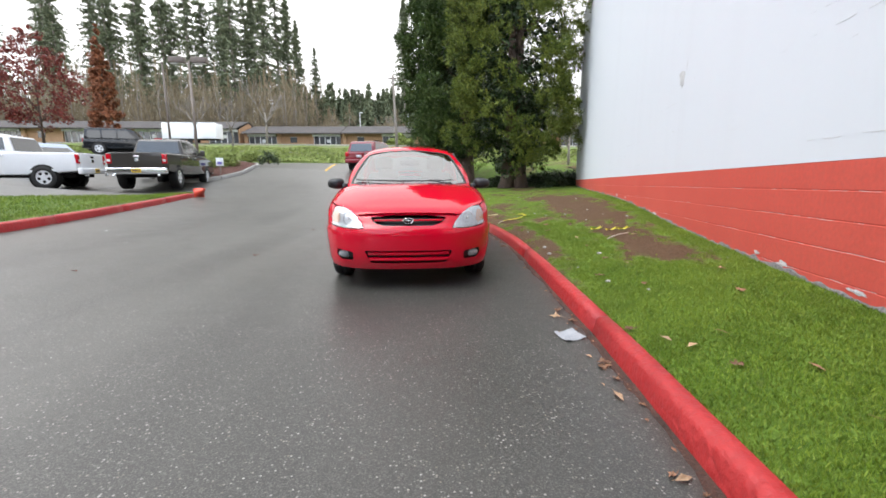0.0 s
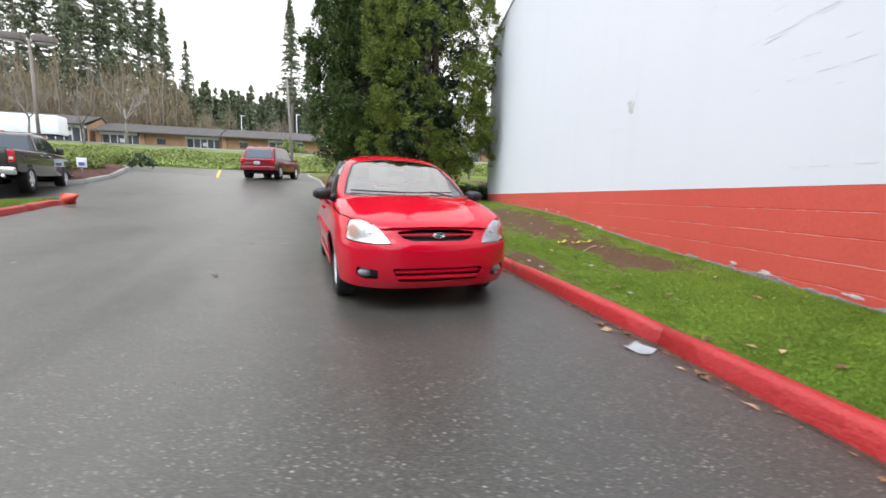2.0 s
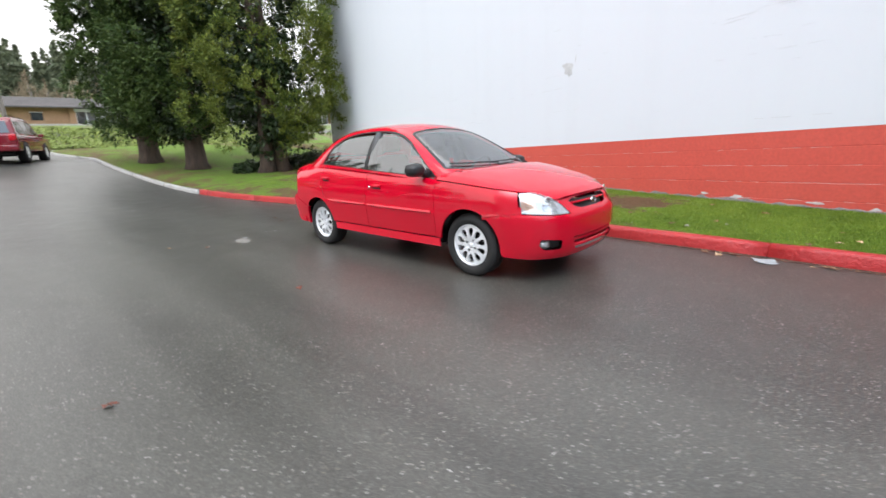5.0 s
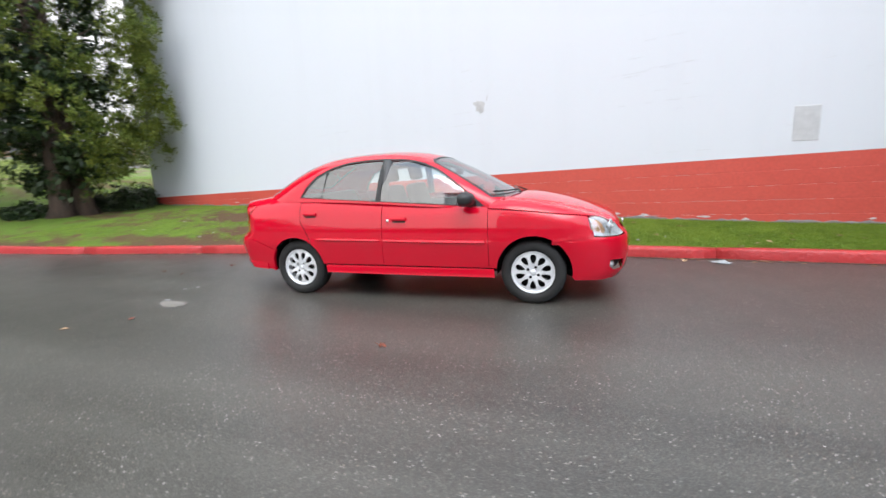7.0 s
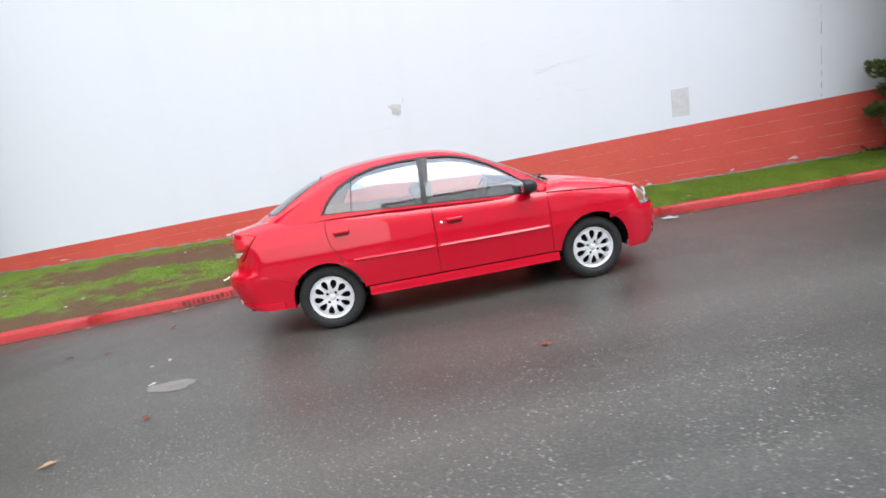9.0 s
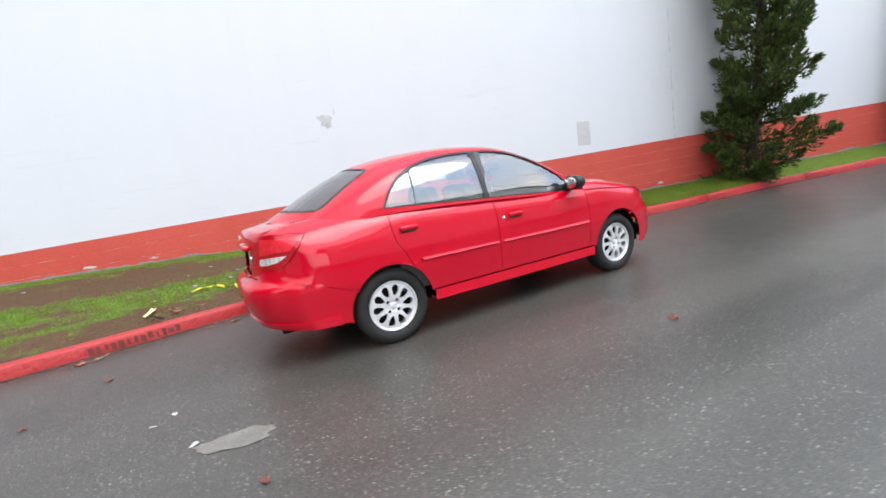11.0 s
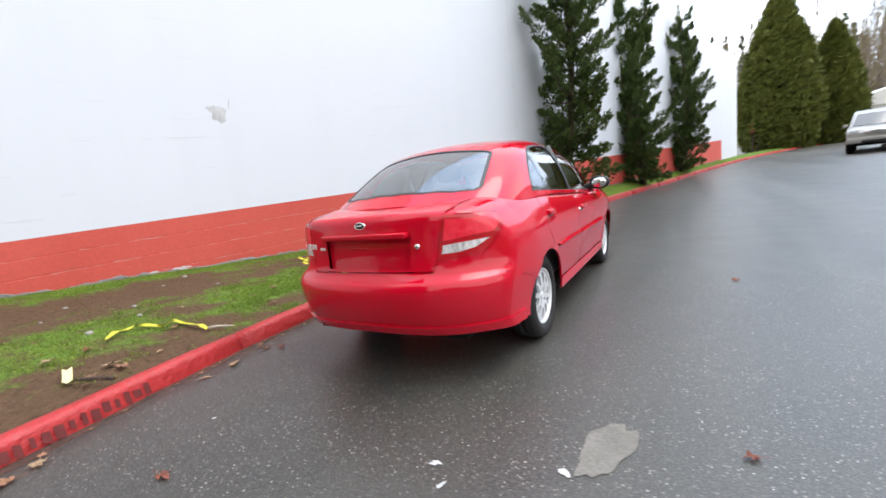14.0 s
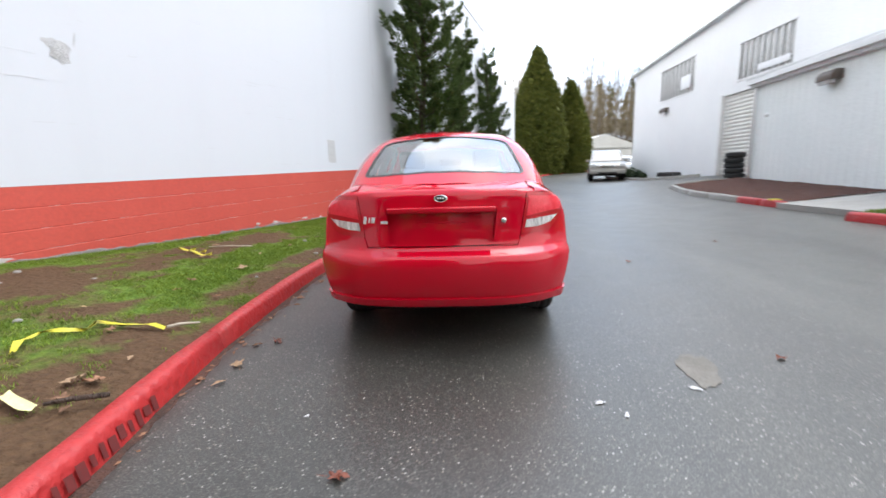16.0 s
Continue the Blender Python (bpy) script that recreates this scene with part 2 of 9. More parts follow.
def box_bm(size, at=(0, 0, 0), bevel=0.0, segments=2, bm=None):
    """A box of that size centred at a place, with rounded edges."""
    b = bmesh.new()
    bmesh.ops.create_cube(b, size=1.0, matrix=Matrix.Translation(at) @ Matrix.Diagonal((*size, 1)))
    if bevel:
        bmesh.ops.bevel(b, geom=b.edges[:], offset=bevel, segments=segments, affect="EDGES", profile=0.6)
    if bm is None:
        return b
    me = bpy.data.meshes.new("tmp")
    b.to_mesh(me)
    b.free()
    bm.from_mesh(me)
    bpy.data.meshes.remove(me)
    return bm


def lathe_bm(profile, steps=32, matrix=None):
    """Turns a profile of (radius, height) about z."""
    bm = bmesh.new()
    rings = []
    for r, z in profile:
        rings.append([bm.verts.new((r * math.cos(2 * math.pi * i / steps), r * math.sin(2 * math.pi * i / steps), z)) for i in range(steps)])
    for a, b in zip(rings, rings[1:]):
        for i in range(steps):
            j = (i + 1) % steps
            bm.faces.new((a[i], a[j], b[j], b[i]))
    if profile[0][0] < 1e-4 or profile[-1][0] < 1e-4:
        bmesh.ops.remove_doubles(bm, verts=bm.verts[:], dist=1e-5)
    if matrix is not None:
        bmesh.ops.transform(bm, matrix=matrix, verts=bm.verts[:])
    bmesh.ops.recalc_face_normals(bm, faces=bm.faces[:])
    return bm


def tube_bm(points, radii, sides=8, bm=None):
    """A tube along a line of points with a radius at each."""
    bm = bm or bmesh.new()
    pts = [Vector(p) for p in points]
    rings = []
    for i, p in enumerate(pts):
        d = (pts[min(i + 1, len(pts) - 1)] - pts[max(i - 1, 0)]).normalized()
        u = d.orthogonal().normalized()
        w = d.cross(u)
        rings.append([bm.verts.new(p + radii[i] * (math.cos(2 * math.pi * k / sides) * u + math.sin(2 * math.pi * k / sides) * w)) for k in range(sides)])
    for i in range(len(rings) - 1):
        best = min(range(sides), key=lambda s: sum((rings[i][k].co - rings[i + 1][(k + s) % sides].co).length for k in range(sides)))
        a, b = rings[i], rings[i + 1][best:] + rings[i + 1][:best]
        rings[i + 1] = b
        for k in range(sides):
            j = (k + 1) % sides
            bm.faces.new((a[k], a[j], b[j], b[k]))
    bm.faces.new(rings[0][::-1])
    bm.faces.new(rings[-1])
    return bm


def prism_bm(outline, y0, y1, bevel=0.0, bm=None):
    """A plate: an outline of (x, z) given depth from y0 to y1."""
    b = bmesh.new()
    a = [b.verts.new((x, y0, z)) for x, z in outline]
    c = [b.verts.new((x, y1, z)) for x, z in outline]
    k = len(outline)
    b.faces.new(a)
    b.faces.new(c[::-1])
    for i in range(k):
        j = (i + 1) % k
        b.faces.new((a[j], a[i], c[i], c[j]))
    bmesh.ops.recalc_face_normals(b, faces=b.faces[:])
    if bevel:
        bmesh.ops.bevel(b, geom=b.edges[:], offset=bevel, segments=2, affect="EDGES", profile=0.6)
    if bm is None:
        return b
    me = bpy.data.meshes.new("tmp")
    b.to_mesh(me)
    b.free()
    bm.from_mesh(me)
    bpy.data.meshes.remove(me)
    return bm


def spline(points, y):
    """A smooth value at y through (y, value) points."""
    ys = [p[0] for p in points]
    if y <= ys[0]:
        return points[0][1] + (points[1][1] - points[0][1]) / (ys[1] - ys[0]) * (y - ys[0])
    if y >= ys[-1]:
        return points[-1][1] + (points[-1][1] - points[-2][1]) / (ys[-1] - ys[-2]) * (y - ys[-1])
    i = max(k for k in range(len(ys) - 1) if ys[k] <= y)
    (y1, v1), (y2, v2) = points[i], points[i + 1]
    y0, v0 = points[i - 1] if i else (2 * y1 - y2, 2 * v1 - v2)
    y3, v3 = points[i + 2] if i + 2 < len(points) else (2 * y2 - y1, 2 * v2 - v1)
    m1, m2 = (v2 - v0) / (y2 - y0), (v3 - v1) / (y3 - y1)
    h = y2 - y1
    t = (y - y1) / h
    return (2 * t**3 - 3 * t**2 + 1) * v1 + (t**3 - 2 * t**2 + t) * h * m1 + (-2 * t**3 + 3 * t**2) * v2 + (t**3 - t**2) * h * m2


# ---- the lie of the land ----
def ease(a, b, v):
    t = min(1.0, max(0.0, (v - a) / (b - a)))
    return t * t * (3 - 2 * t)


def ground_z(x, y):
    u = max(0.0, -x - 1)
    z = min(0.03 * u + 0.055 * max(0.0, u - 3.5) * (1 - ease(7.5, 11, y)) * (1 - ease(12, 20, -y)), 1.3) * (1 - 0.75 * ease(16, 45, y))
    if y > 7:
        z += 0.0058 * min(y - 7, 14) ** 2 + 0.045 * max(0.0, min(y, 60) - 21)
    if x < -12 and y > 18:
        z += 0.5 * ease(19, 25, y) * ease(13, 18, -x) * (1 - ease(34, 38, y))
    if y > 38:
        z += 1.45 * ease(39.5, 46, y) + 0.061 * max(0.0, min(y, 80) - 47) + 0.11 * max(0.0, min(y, 330) - 92)
    if y < -5:
        z += 0.012 * min(-y - 5, 40)
    if y < -75:
        z += 0.15 * (min(-y, 260) - 75)
    return z


KERB = [(-60, -40), (-46, -17), (-41, -10.5), (-36, -7.2), (-32, -5.6), (-27, -3.98), (-20, -2.1), (-13, -0.52), (-8, 0.58), (-6.3, 0.875), (-4.5, 1.10), (-3, 1.25), (0, 1.455), (1.1, 1.445), (2.0, 1.40), (2.9, 1.305), (3.4, 1.23), (5.4, 1.10), (9.5, 0.76), (12, 0.60), (16, 0.42), (24, -0.1), (32, -0.3), (36, 0.3), (39, 2.5)]


def kerb_x(y):
    return spline(KERB, y)


def wall_x(y):
    return 3.808 + 0.2658 * (y - 0.2)


def stripe_z(y):
    return 1.075 - 0.025 * (y - 0.2)


BASE = [(-26, 0.62), (-18, 0.46), (-12, 0.40), (-8, 0.30), (-5, 0.24), (-3, 0.26), (0, 0.32), (2, 0.42), (5, 0.48), (9, 0.46), (13, 0.5), (17, 0.7)]
# ---- ground sheet ----
def spread(lo, hi, fine_lo, fine_hi, step, grow=1.35):
    vals, v = [], fine_lo
    while v <= fine_hi + 1e-6:
        vals.append(v)
        v += step
    s, v = step, fine_lo
    while v > lo:
        s *= grow
        v -= s
        vals.append(v)
    s, v = step, fine_hi
    while v < hi:
        s *= grow
        v += s
        vals.append(v)
    return sorted(vals)


def sheet(name, xs, ys, height, material, smooth=True):
    verts = [(x, y, height(x, y)) for y in ys for x in xs]
    k = len(xs)
    faces = [(j * k + i, j * k + i + 1, (j + 1) * k + i + 1, (j + 1) * k + i) for j in range(len(ys) - 1) for i in range(k - 1)]
    return mesh_part(name, verts, faces, material, smooth=smooth)


road = sheet("road", spread(-420, 420, -14, 4, 0.5), spread(-480, 520, -24, 60, 0.75), lambda x, y: ground_z(x, y) + 0.006 * noise.noise((0.6 * x, 0.6 * y, 0)), ASPHALT)
tagged(road, "damp worn grey asphalt lane with pale stone specks", "road", kind="structure")

KERB_RED = surface("worn_red_kerb_paint", (0.32, 0.013, 0.015), (0.42, 0.026, 0.026), 1.1, 24, 0.5, 0.12, 0.8, depth=0.006)
CONCRETE = surface("weathered_concrete", (0.25, 0.24, 0.225), (0.36, 0.35, 0.33), 1.4, 35, 0.85, 0.08, 0.35)
SCUFF = surface("black_tyre_rubber_scuff", (0.10, 0.016, 0.016), (0.17, 0.022, 0.02), 6, 60, 0.7, 0.1, 0.0)


def kerb_piece(name, line, material, parent, side=1.0, height=0.135, width=0.12):
    """A kerb stone along a line of (x, y): sloping face, rounded nose, ends closed."""
    prof = [(0.0, -0.12), (0.0, 0.0), (0.018, height - 0.035), (0.028, height - 0.012), (0.05, height), (width - 0.015, height + 0.004), (width, height - 0.012), (width, -0.12)]
    bm = bmesh.new()
    rows = []
    for i, (x, y) in enumerate(line):
        x0, y0 = line[max(i - 1, 0)]
        x1, y1 = line[min(i + 1, len(line) - 1)]
        d = Vector((x1 - x0, y1 - y0)).normalized()
        nx, ny = d.y * side, -d.x * side
        z = ground_z(x, y)
        w = 0.006 * noise.noise((x * 1.7, y * 1.7, 3))
        inset = 0.008 if i in (0, len(line) - 1) else 0.0
        rows.append([bm.verts.new((x + nx * (o + w + inset * (1 if k < 4 else 0)), y + ny * (o + w + inset * (1 if k < 4 else 0)), z + h - (inset if 1 < k < 6 else 0))) for k, (o, h) in enumerate(prof)])
    for a, b in zip(rows, rows[1:]):
        for k in range(len(prof) - 1):
            bm.faces.new((a[k], b[k], b[k + 1], a[k + 1]))
    bm.faces.new(rows[0])
    bm.faces.new(rows[-1][::-1])
    bmesh.ops.recalc_face_normals(bm, faces=bm.faces[:])
    ob = part(name, bm, material, parent)
    return ob


kerb_right = tagged(new("kerb"), "red painted concrete kerb along the grass verge", "kerb", kind="structure")
cuts = [-58, -50, -44, -40, -36] + [-3.16 + 2.6 * k for k in range(-12, 6)] + [10.35]
for a, b in zip(cuts, cuts[1:]):
    steps = max(3, int((b - a) / 0.35))
    kerb_piece("kerb_stone", [(kerb_x(y), y) for y in [a + 0.004 + (b - a - 0.008) * i / steps for i in range(steps + 1)]], KERB_RED, kerb_right)
for a, b in ((10.36, 13.2), (13.2, 16.4), (16.4, 20), (20, 24), (24, 28), (28, 32), (32, 35), (35, 38.5)):
    kerb_piece("kerb_stone", [(kerb_x(y), y) for y in [a + 0.004 + (b - a - 0.008) * i / 9 for i in range(10)]], CONCRETE, kerb_right, height=0.11)

# ---- grass verge ----
def verge_depth(y):
    """How far the verge reaches behind the kerb."""
    if y < 13.0:
        return max(0.4, wall_x(y) - kerb_x(y) - 0.12 + 0.05) if y > -30.3 else 1.3
    return 4.6 + 14 * ease(13.0, 16, y)


def verge_z(y, f, x):
    z0 = ground_z(kerb_x(y), y) + 0.115
    z1 = max(z0 + 0.02, spline(BASE, y) + (0.02 if y < 13 else 0)) if y < 17 else z0 + 0.25
    if y < -30.3:
        z1 = z0 + 0.1
    hump = 0.02 * noise.noise((x * 0.9, y * 0.9, 7)) + 0.012 * noise.noise((x * 3.1, y * 3.1, 2))
    return z0 + (z1 - z0) * f ** 0.8 + hump * min(1, 6 * f)


VERGE_Y = [-44, -40, -37, -34, -31, -30.35, -30.25, -28.5, -26.35, -26.25] + [-26 + 0.3 * i for i in range(129)] + [12.65, 12.9, 13.3, 13.8, 14.4, 15, 15.7, 16.5, 17.4, 18.5, 20, 22, 24, 26, 28, 30, 32, 34, 36, 37.5]
verge_v, verge_f, NF = [], [], 22
for y in VERGE_Y:
    for i in range(NF + 1):
        f = i / NF
        x = kerb_x(y) + 0.118 + f * verge_depth(y)
        verge_v.append((x, y, verge_z(y, f, x)))
for j in range(len(VERGE_Y) - 1):
    for i in range(NF):
        k = j * (NF + 1) + i
        verge_f.append((k, k + 1, k + NF + 2, k + NF + 1))
verge = tagged(mesh_part("grass_verge", verge_v, verge_f, TURF, smooth=True), "patchy mown grass verge with bare soil", "lawn", kind="structure")

# ---- painted block wall of the store ----
BAND_RED = surface("faded_red_masonry_paint", (0.52, 0.066, 0.046), (0.60, 0.092, 0.066), 0.8, 30, 0.68, 0.1, 0.15, depth=0.003)
RAW_BLOCK = surface("bare_grey_block", (0.16, 0.145, 0.145), (0.30, 0.28, 0.285), 3, 30, 0.9, 0.05, 0.8, depth=0.01)
ALONG, OUT = Vector((0.2569, 0.9664, 0)), Vector((-0.9664, 0.2569, 0))
WALL0, WALL1 = -26.35, 13.0


def wall_pt(y, z, proud=0.0):
    return Vector((wall_x(y), y, z)) + OUT * proud


def wall_strip(name, y0, y1, z_low, z_high, proud, material, parent, groove=0.006, cuts=8):
    """One course of painted block: a slab with softened long edges."""
    bm = bmesh.new()
    e = 0.007
    rows = []
    for i in range(cuts + 1):
        y = y0 + (y1 - y0) * i / cuts
        s = -0.025 * (y - 0.2)
        rows.append([bm.verts.new(wall_pt(y, z + s, p)) for z, p in ((z_low, -0.2), (z_low, -groove), (z_low + e, proud), (z_high - e, proud), (z_high, -groove), (z_high, -0.2))])
    for a, b in zip(rows, rows[1:]):
        for k in range(5):
            bm.faces.new((a[k], a[k + 1], b[k + 1], b[k]))
    bm.faces.new(rows[0][::-1])
    bm.faces.new(rows[-1])
    bmesh.ops.recalc_face_normals(bm, faces=bm.faces[:])
    return part(name, bm, material, parent, smooth=False)


store_wall = tagged(new("wall_store"), "white painted block wall above a faded red band", "wall", kind="structure")
rng = random.Random(4)
for k in range(-6, 0):
    wall_strip("block_course", WALL0, WALL1, 1.078 + 0.203 * k, 1.078 + 0.203 * (k + 1), 0.0, BAND_RED, store_wall, 0.004)
for k in range(0, 33):
    wall_strip("block_course", WALL0 if k < 25 else -19.5, WALL1, 1.078 + 0.203 * k, 1.078 + 0.203 * (k + 1), 0.0015, WALL_WHITE, store_wall, -0.0013)
WALL_TOP = 1.078 + 0.203 * 33


def slab(name, corners, z0, z1, material, parent=None, slope=0.0):
    """An upright-sided slab over a plan outline."""
    bm = bmesh.new()
    lo = [bm.verts.new((x, y, z0 + slope * y)) for x, y in corners]
    hi = [bm.verts.new((x, y, z1 + slope * y)) for x, y in corners]
    k = len(corners)
    bm.faces.new(lo[::-1])
    bm.faces.new(hi)
    for i in range(k):
        j = (i + 1) % k
        bm.faces.new((lo[i], lo[j], hi[j], hi[i]))
    bmesh.ops.recalc_face_normals(bm, faces=bm.faces[:])
    return part(name, bm, material, parent, smooth=False)


slab("store_shell", [tuple(wall_pt(WALL0, 0, -0.2).xy), tuple((wall_pt(WALL0, 0, -0.2) - OUT * 24).xy), tuple((wall_pt(-19.5, 0, -0.2) - OUT * 24).xy), tuple(wall_pt(-19.5, 0, -0.2).xy)], -0.6, 1.078 + 0.203 * 25 - 0.05, WALL_WHITE, store_wall, -0.025)
for k in range(-6, 25):
    wall_strip("block_course", -30.3, WALL0 - 0.01, 1.078 + 0.203 * k, 1.078 + 0.203 * (k + 1), 0.0015, WALL_WHITE, store_wall, -0.0013, 2)
slab("store_shell", [tuple(wall_pt(-30.3, 0, -0.2).xy), tuple((wall_pt(-30.3, 0, -0.2) - OUT * 24).xy), tuple((wall_pt(WALL0, 0, -0.2) - OUT * 24).xy), tuple(wall_pt(WALL0, 0, -0.2).xy)], -0.6, 1.078 + 0.203 * 25 - 0.05, WALL_WHITE, store_wall, -0.025)
pa, pb = wall_pt(-19.5, 0, -0.2), wall_pt(WALL1, 0, -0.2)
far = -OUT * 24
slab("store_shell", [(pa.x, pa.y), (pa.x + far.x, pa.y + far.y), (pb.x + far.x, pb.y + far.y), (pb.x, pb.y)], -0.6, WALL_TOP - 0.1, WALL_WHITE, store_wall, -0.025)
CAP = surface("grey_metal_coping", (0.55, 0.56, 0.57), (0.66, 0.67, 0.68), 2, 30, 0.45, 0.1, 0.05, metal=0.3)
qa, qb = wall_pt(-19.55, 0, 0.04), wall_pt(WALL1 + 0.05, 0, 0.04)
slab("coping", [(qa.x, qa.y), (qa.x + far.x, qa.y + far.y), (qb.x + far.x, qb.y + far.y), (qb.x, qb.y)], WALL_TOP + 0.003, WALL_TOP + 0.07, CAP, store_wall, -0.025)

# ---- the red saloon ----
from mathutils.geometry import delaunay_2d_cdt

BLACK_TRIM = surface("black_plastic_trim", (0.008, 0.008, 0.009), (0.015, 0.015, 0.016), 3, 90, 0.45, 0.1, 0.1)
RUBBER = surface("tyre_rubber", (0.009, 0.009, 0.010), (0.020, 0.0195, 0.019), 5, 60, 0.75, 0.1, 0.2)
ALLOY = surface("silver_alloy", (0.70, 0.71, 0.73), (0.80, 0.81, 0.83), 6, 60, 0.38, 0.08, 0.05, metal=0.35)
CHROME = surface("chrome", (0.75, 0.76, 0.78), (0.85, 0.86, 0.88), 4, 50, 0.12, 0.05, 0.0, metal=1.0)
DARK_METAL = surface("dark_underbody", (0.006, 0.006, 0.006), (0.014, 0.013, 0.012), 3, 30, 0.8, 0.1, 0.2)
DARK_METAL.node_tree.nodes["Principled BSDF"].inputs["Specular IOR Level"].default_value = 0.12
CABIN = surface("grey_cabin_cloth", (0.055, 0.057, 0.06), (0.085, 0.087, 0.092), 5, 120, 0.85, 0.08, 0.2)
CABIN_PLASTIC = surface("grey_cabin_plastic", (0.05, 0.051, 0.053), (0.075, 0.076, 0.078), 4, 90, 0.6, 0.1, 0.1)
CAR_GLASS = thin_glass("car_window_glass", (0.80, 0.87, 0.86), 0.14)
SCREEN_GLASS = thin_glass("car_screen_glass", (0.84, 0.90, 0.89), 0.20)
LETTER = surface("bright_letter_metal", (0.62, 0.63, 0.65), (0.72, 0.73, 0.75), 4, 50, 0.3, 0.05, 0.0, metal=0.2)
LENS_CLEAR = thin_glass("clear_lamp_lens", (0.95, 0.96, 0.96), 0.22)
LAMP_BOWL = surface("lamp_reflector", (0.58, 0.60, 0.62), (0.74, 0.76, 0.78), 16, 50, 0.30, 0.1, 0.25, metal=0.05, depth=0.006)
FOG_LENS = surface("fog_lamp_lens", (0.20, 0.205, 0.21), (0.38, 0.385, 0.39), 9, 80, 0.15, 0.05, 0.2, coat=1.0)
AMBER = surface("amber_lens", (0.82, 0.42, 0.22), (0.88, 0.54, 0.32), 9, 80, 0.2, 0.05, 0.2, coat=1.0)
LAMP_RED = surface("red_lamp_lens", (0.40, 0.002, 0.010), (0.50, 0.004, 0.014), 6, 130, 0.14, 0.04, 0.05, coat=0.3)
LAMP_BRIGHT = surface("bright_red_lens", (0.72, 0.006, 0.026), (0.84, 0.03, 0.06), 30, 130, 0.16, 0.04, 0.1, coat=0.3)
LAMP_WHITE = surface("clear_ribbed_lens", (0.20, 0.19, 0.19), (0.95, 0.93, 0.92), 14, 120, 0.18, 0.05, 0.3, coat=0.5, stretch=(2, 2, 0.3))


def smax(a, b, k):
    h = np.maximum(k - np.abs(a - b), 0.0) / k
    return np.maximum(a, b) + h * h * k * 0.25


def curve_of(points):
    """A smooth vectorised curve through (s, value) points."""
    s = np.array([p[0] for p in points])
    fine = np.linspace(s[0], s[-1], 160)
    vals = np.array([spline(points, t) for t in fine])
    return lambda t: np.interp(t, fine, vals)


SIDE_W = curve_of([(0.15, 0.775), (0.22, 0.80), (0.32, 0.812), (0.45, 0.828), (0.565, 0.838), (0.585, 0.834), (0.70, 0.830), (0.82, 0.812), (0.92, 0.79), (1.05, 0.76)])
NOSE = curve_of([(0.15, -1.93), (0.22, -1.985), (0.30, -2.02), (0.40, -2.035), (0.52, -2.035), (0.58, -2.02), (0.63, -1.985), (0.70, -1.965), (0.80, -1.93), (1.1, -1.8)])
TAIL = curve_of([(0.15, 2.00), (0.24, 2.06), (0.30, 2.11), (0.38, 2.155), (0.50, 2.182), (0.59, 2.172), (0.635, 2.11), (0.72, 2.085), (0.88, 2.072), (0.96, 2.06), (1.1, 2.0)])
TOP = curve_of([(-2.2, 0.56), (-1.99, 0.68), (-1.90, 0.735), (-1.80, 0.775), (-1.65, 0.83), (-1.40, 0.900), (-1.15, 0.945), (-1.0, 0.945), (-0.8, 0.925), (0.2, 0.965), (1.1, 1.02), (1.5, 1.035), (1.75, 1.025), (1.95, 0.995), (2.06, 0.972), (2.2, 0.945)])
CROWN = curve_of([(-2.2, 0.03), (-1.8, 0.045), (-1.2, 0.05), (-0.9, 0.01), (1.4, 0.01), (1.8, 0.035), (2.3, 0.04)])


def body_low(x, y, z):
    ax = np.abs(x)
    w = SIDE_W(z) - 0.075 * np.clip((-0.95 - y) / 1.0, 0, None) ** 2 - 0.08 * np.clip((y - 1.15) / 1.0, 0, None) ** 2
    # the rear shoulders draw in towards the deck
    w = w - 0.085 * np.clip((z - 0.80) / 0.22, 0, 1) ** 1.4 * np.clip((y - 0.95) / 0.6, 0, 1)
    side = ax - w
    q = np.clip(ax, 0, 0.95) / 0.8
    front = (NOSE(z) + 0.05 * q**2 + 0.33 * q**4) - y
    rear = y - (TAIL(z) - 0.05 * q**2 - 0.29 * q**4)
    top = z - (TOP(y) - CROWN(y) * q**2)
    f = smax(side, top, 0.13)
    f = smax(f, front * 0.9, 0.10)
    f = smax(f, rear * 0.9, 0.032)
    return smax(f, 0.19 - z, 0.03)


def body_high(x, y, z):
    ax = np.abs(x)
    dz = z - 0.93
    w = 0.785 - 0.27 * dz - 0.48 * np.clip(dz, 0, None) ** 2 - 0.09 * np.clip((-0.15 - y) / 0.7, 0, None) ** 2 - 0.13 * np.clip((y - 0.7) / 1.05, 0, None) ** 2
    side = ax - w
    roof = z - (1.440 - np.where(y < 0.4, 0.16, 0.125) * (y - 0.4) ** 2 - 0.055 * (ax / 0.55) ** 2)
    screen = (z - (1.018 + 0.545 * (y + 0.88 - 0.12 * (ax / 0.65) ** 2))) * 0.88
    back = (z - (1.225 - 0.56 * (y - 1.5 + 0.26 * (ax / 0.6) ** 2))) * 0.87
    f = smax(side, roof, 0.13)
    f = smax(f, screen, 0.09)
    return smax(f, back, 0.12)


def cast(field, origin, way, far=1.6):
    """Distance along rays from inside a solid to its skin."""
    lo, hi = np.zeros(len(origin)), np.full(len(origin), far)
    for _ in range(34):
        mid = 0.5 * (lo + hi)
        p = origin + way * mid[:, None]
        inside = field(p[:, 0], p[:, 1], p[:, 2]) < 0
        lo, hi = np.where(inside, mid, lo), np.where(inside, hi, mid)
    return origin + way * lo[:, None]


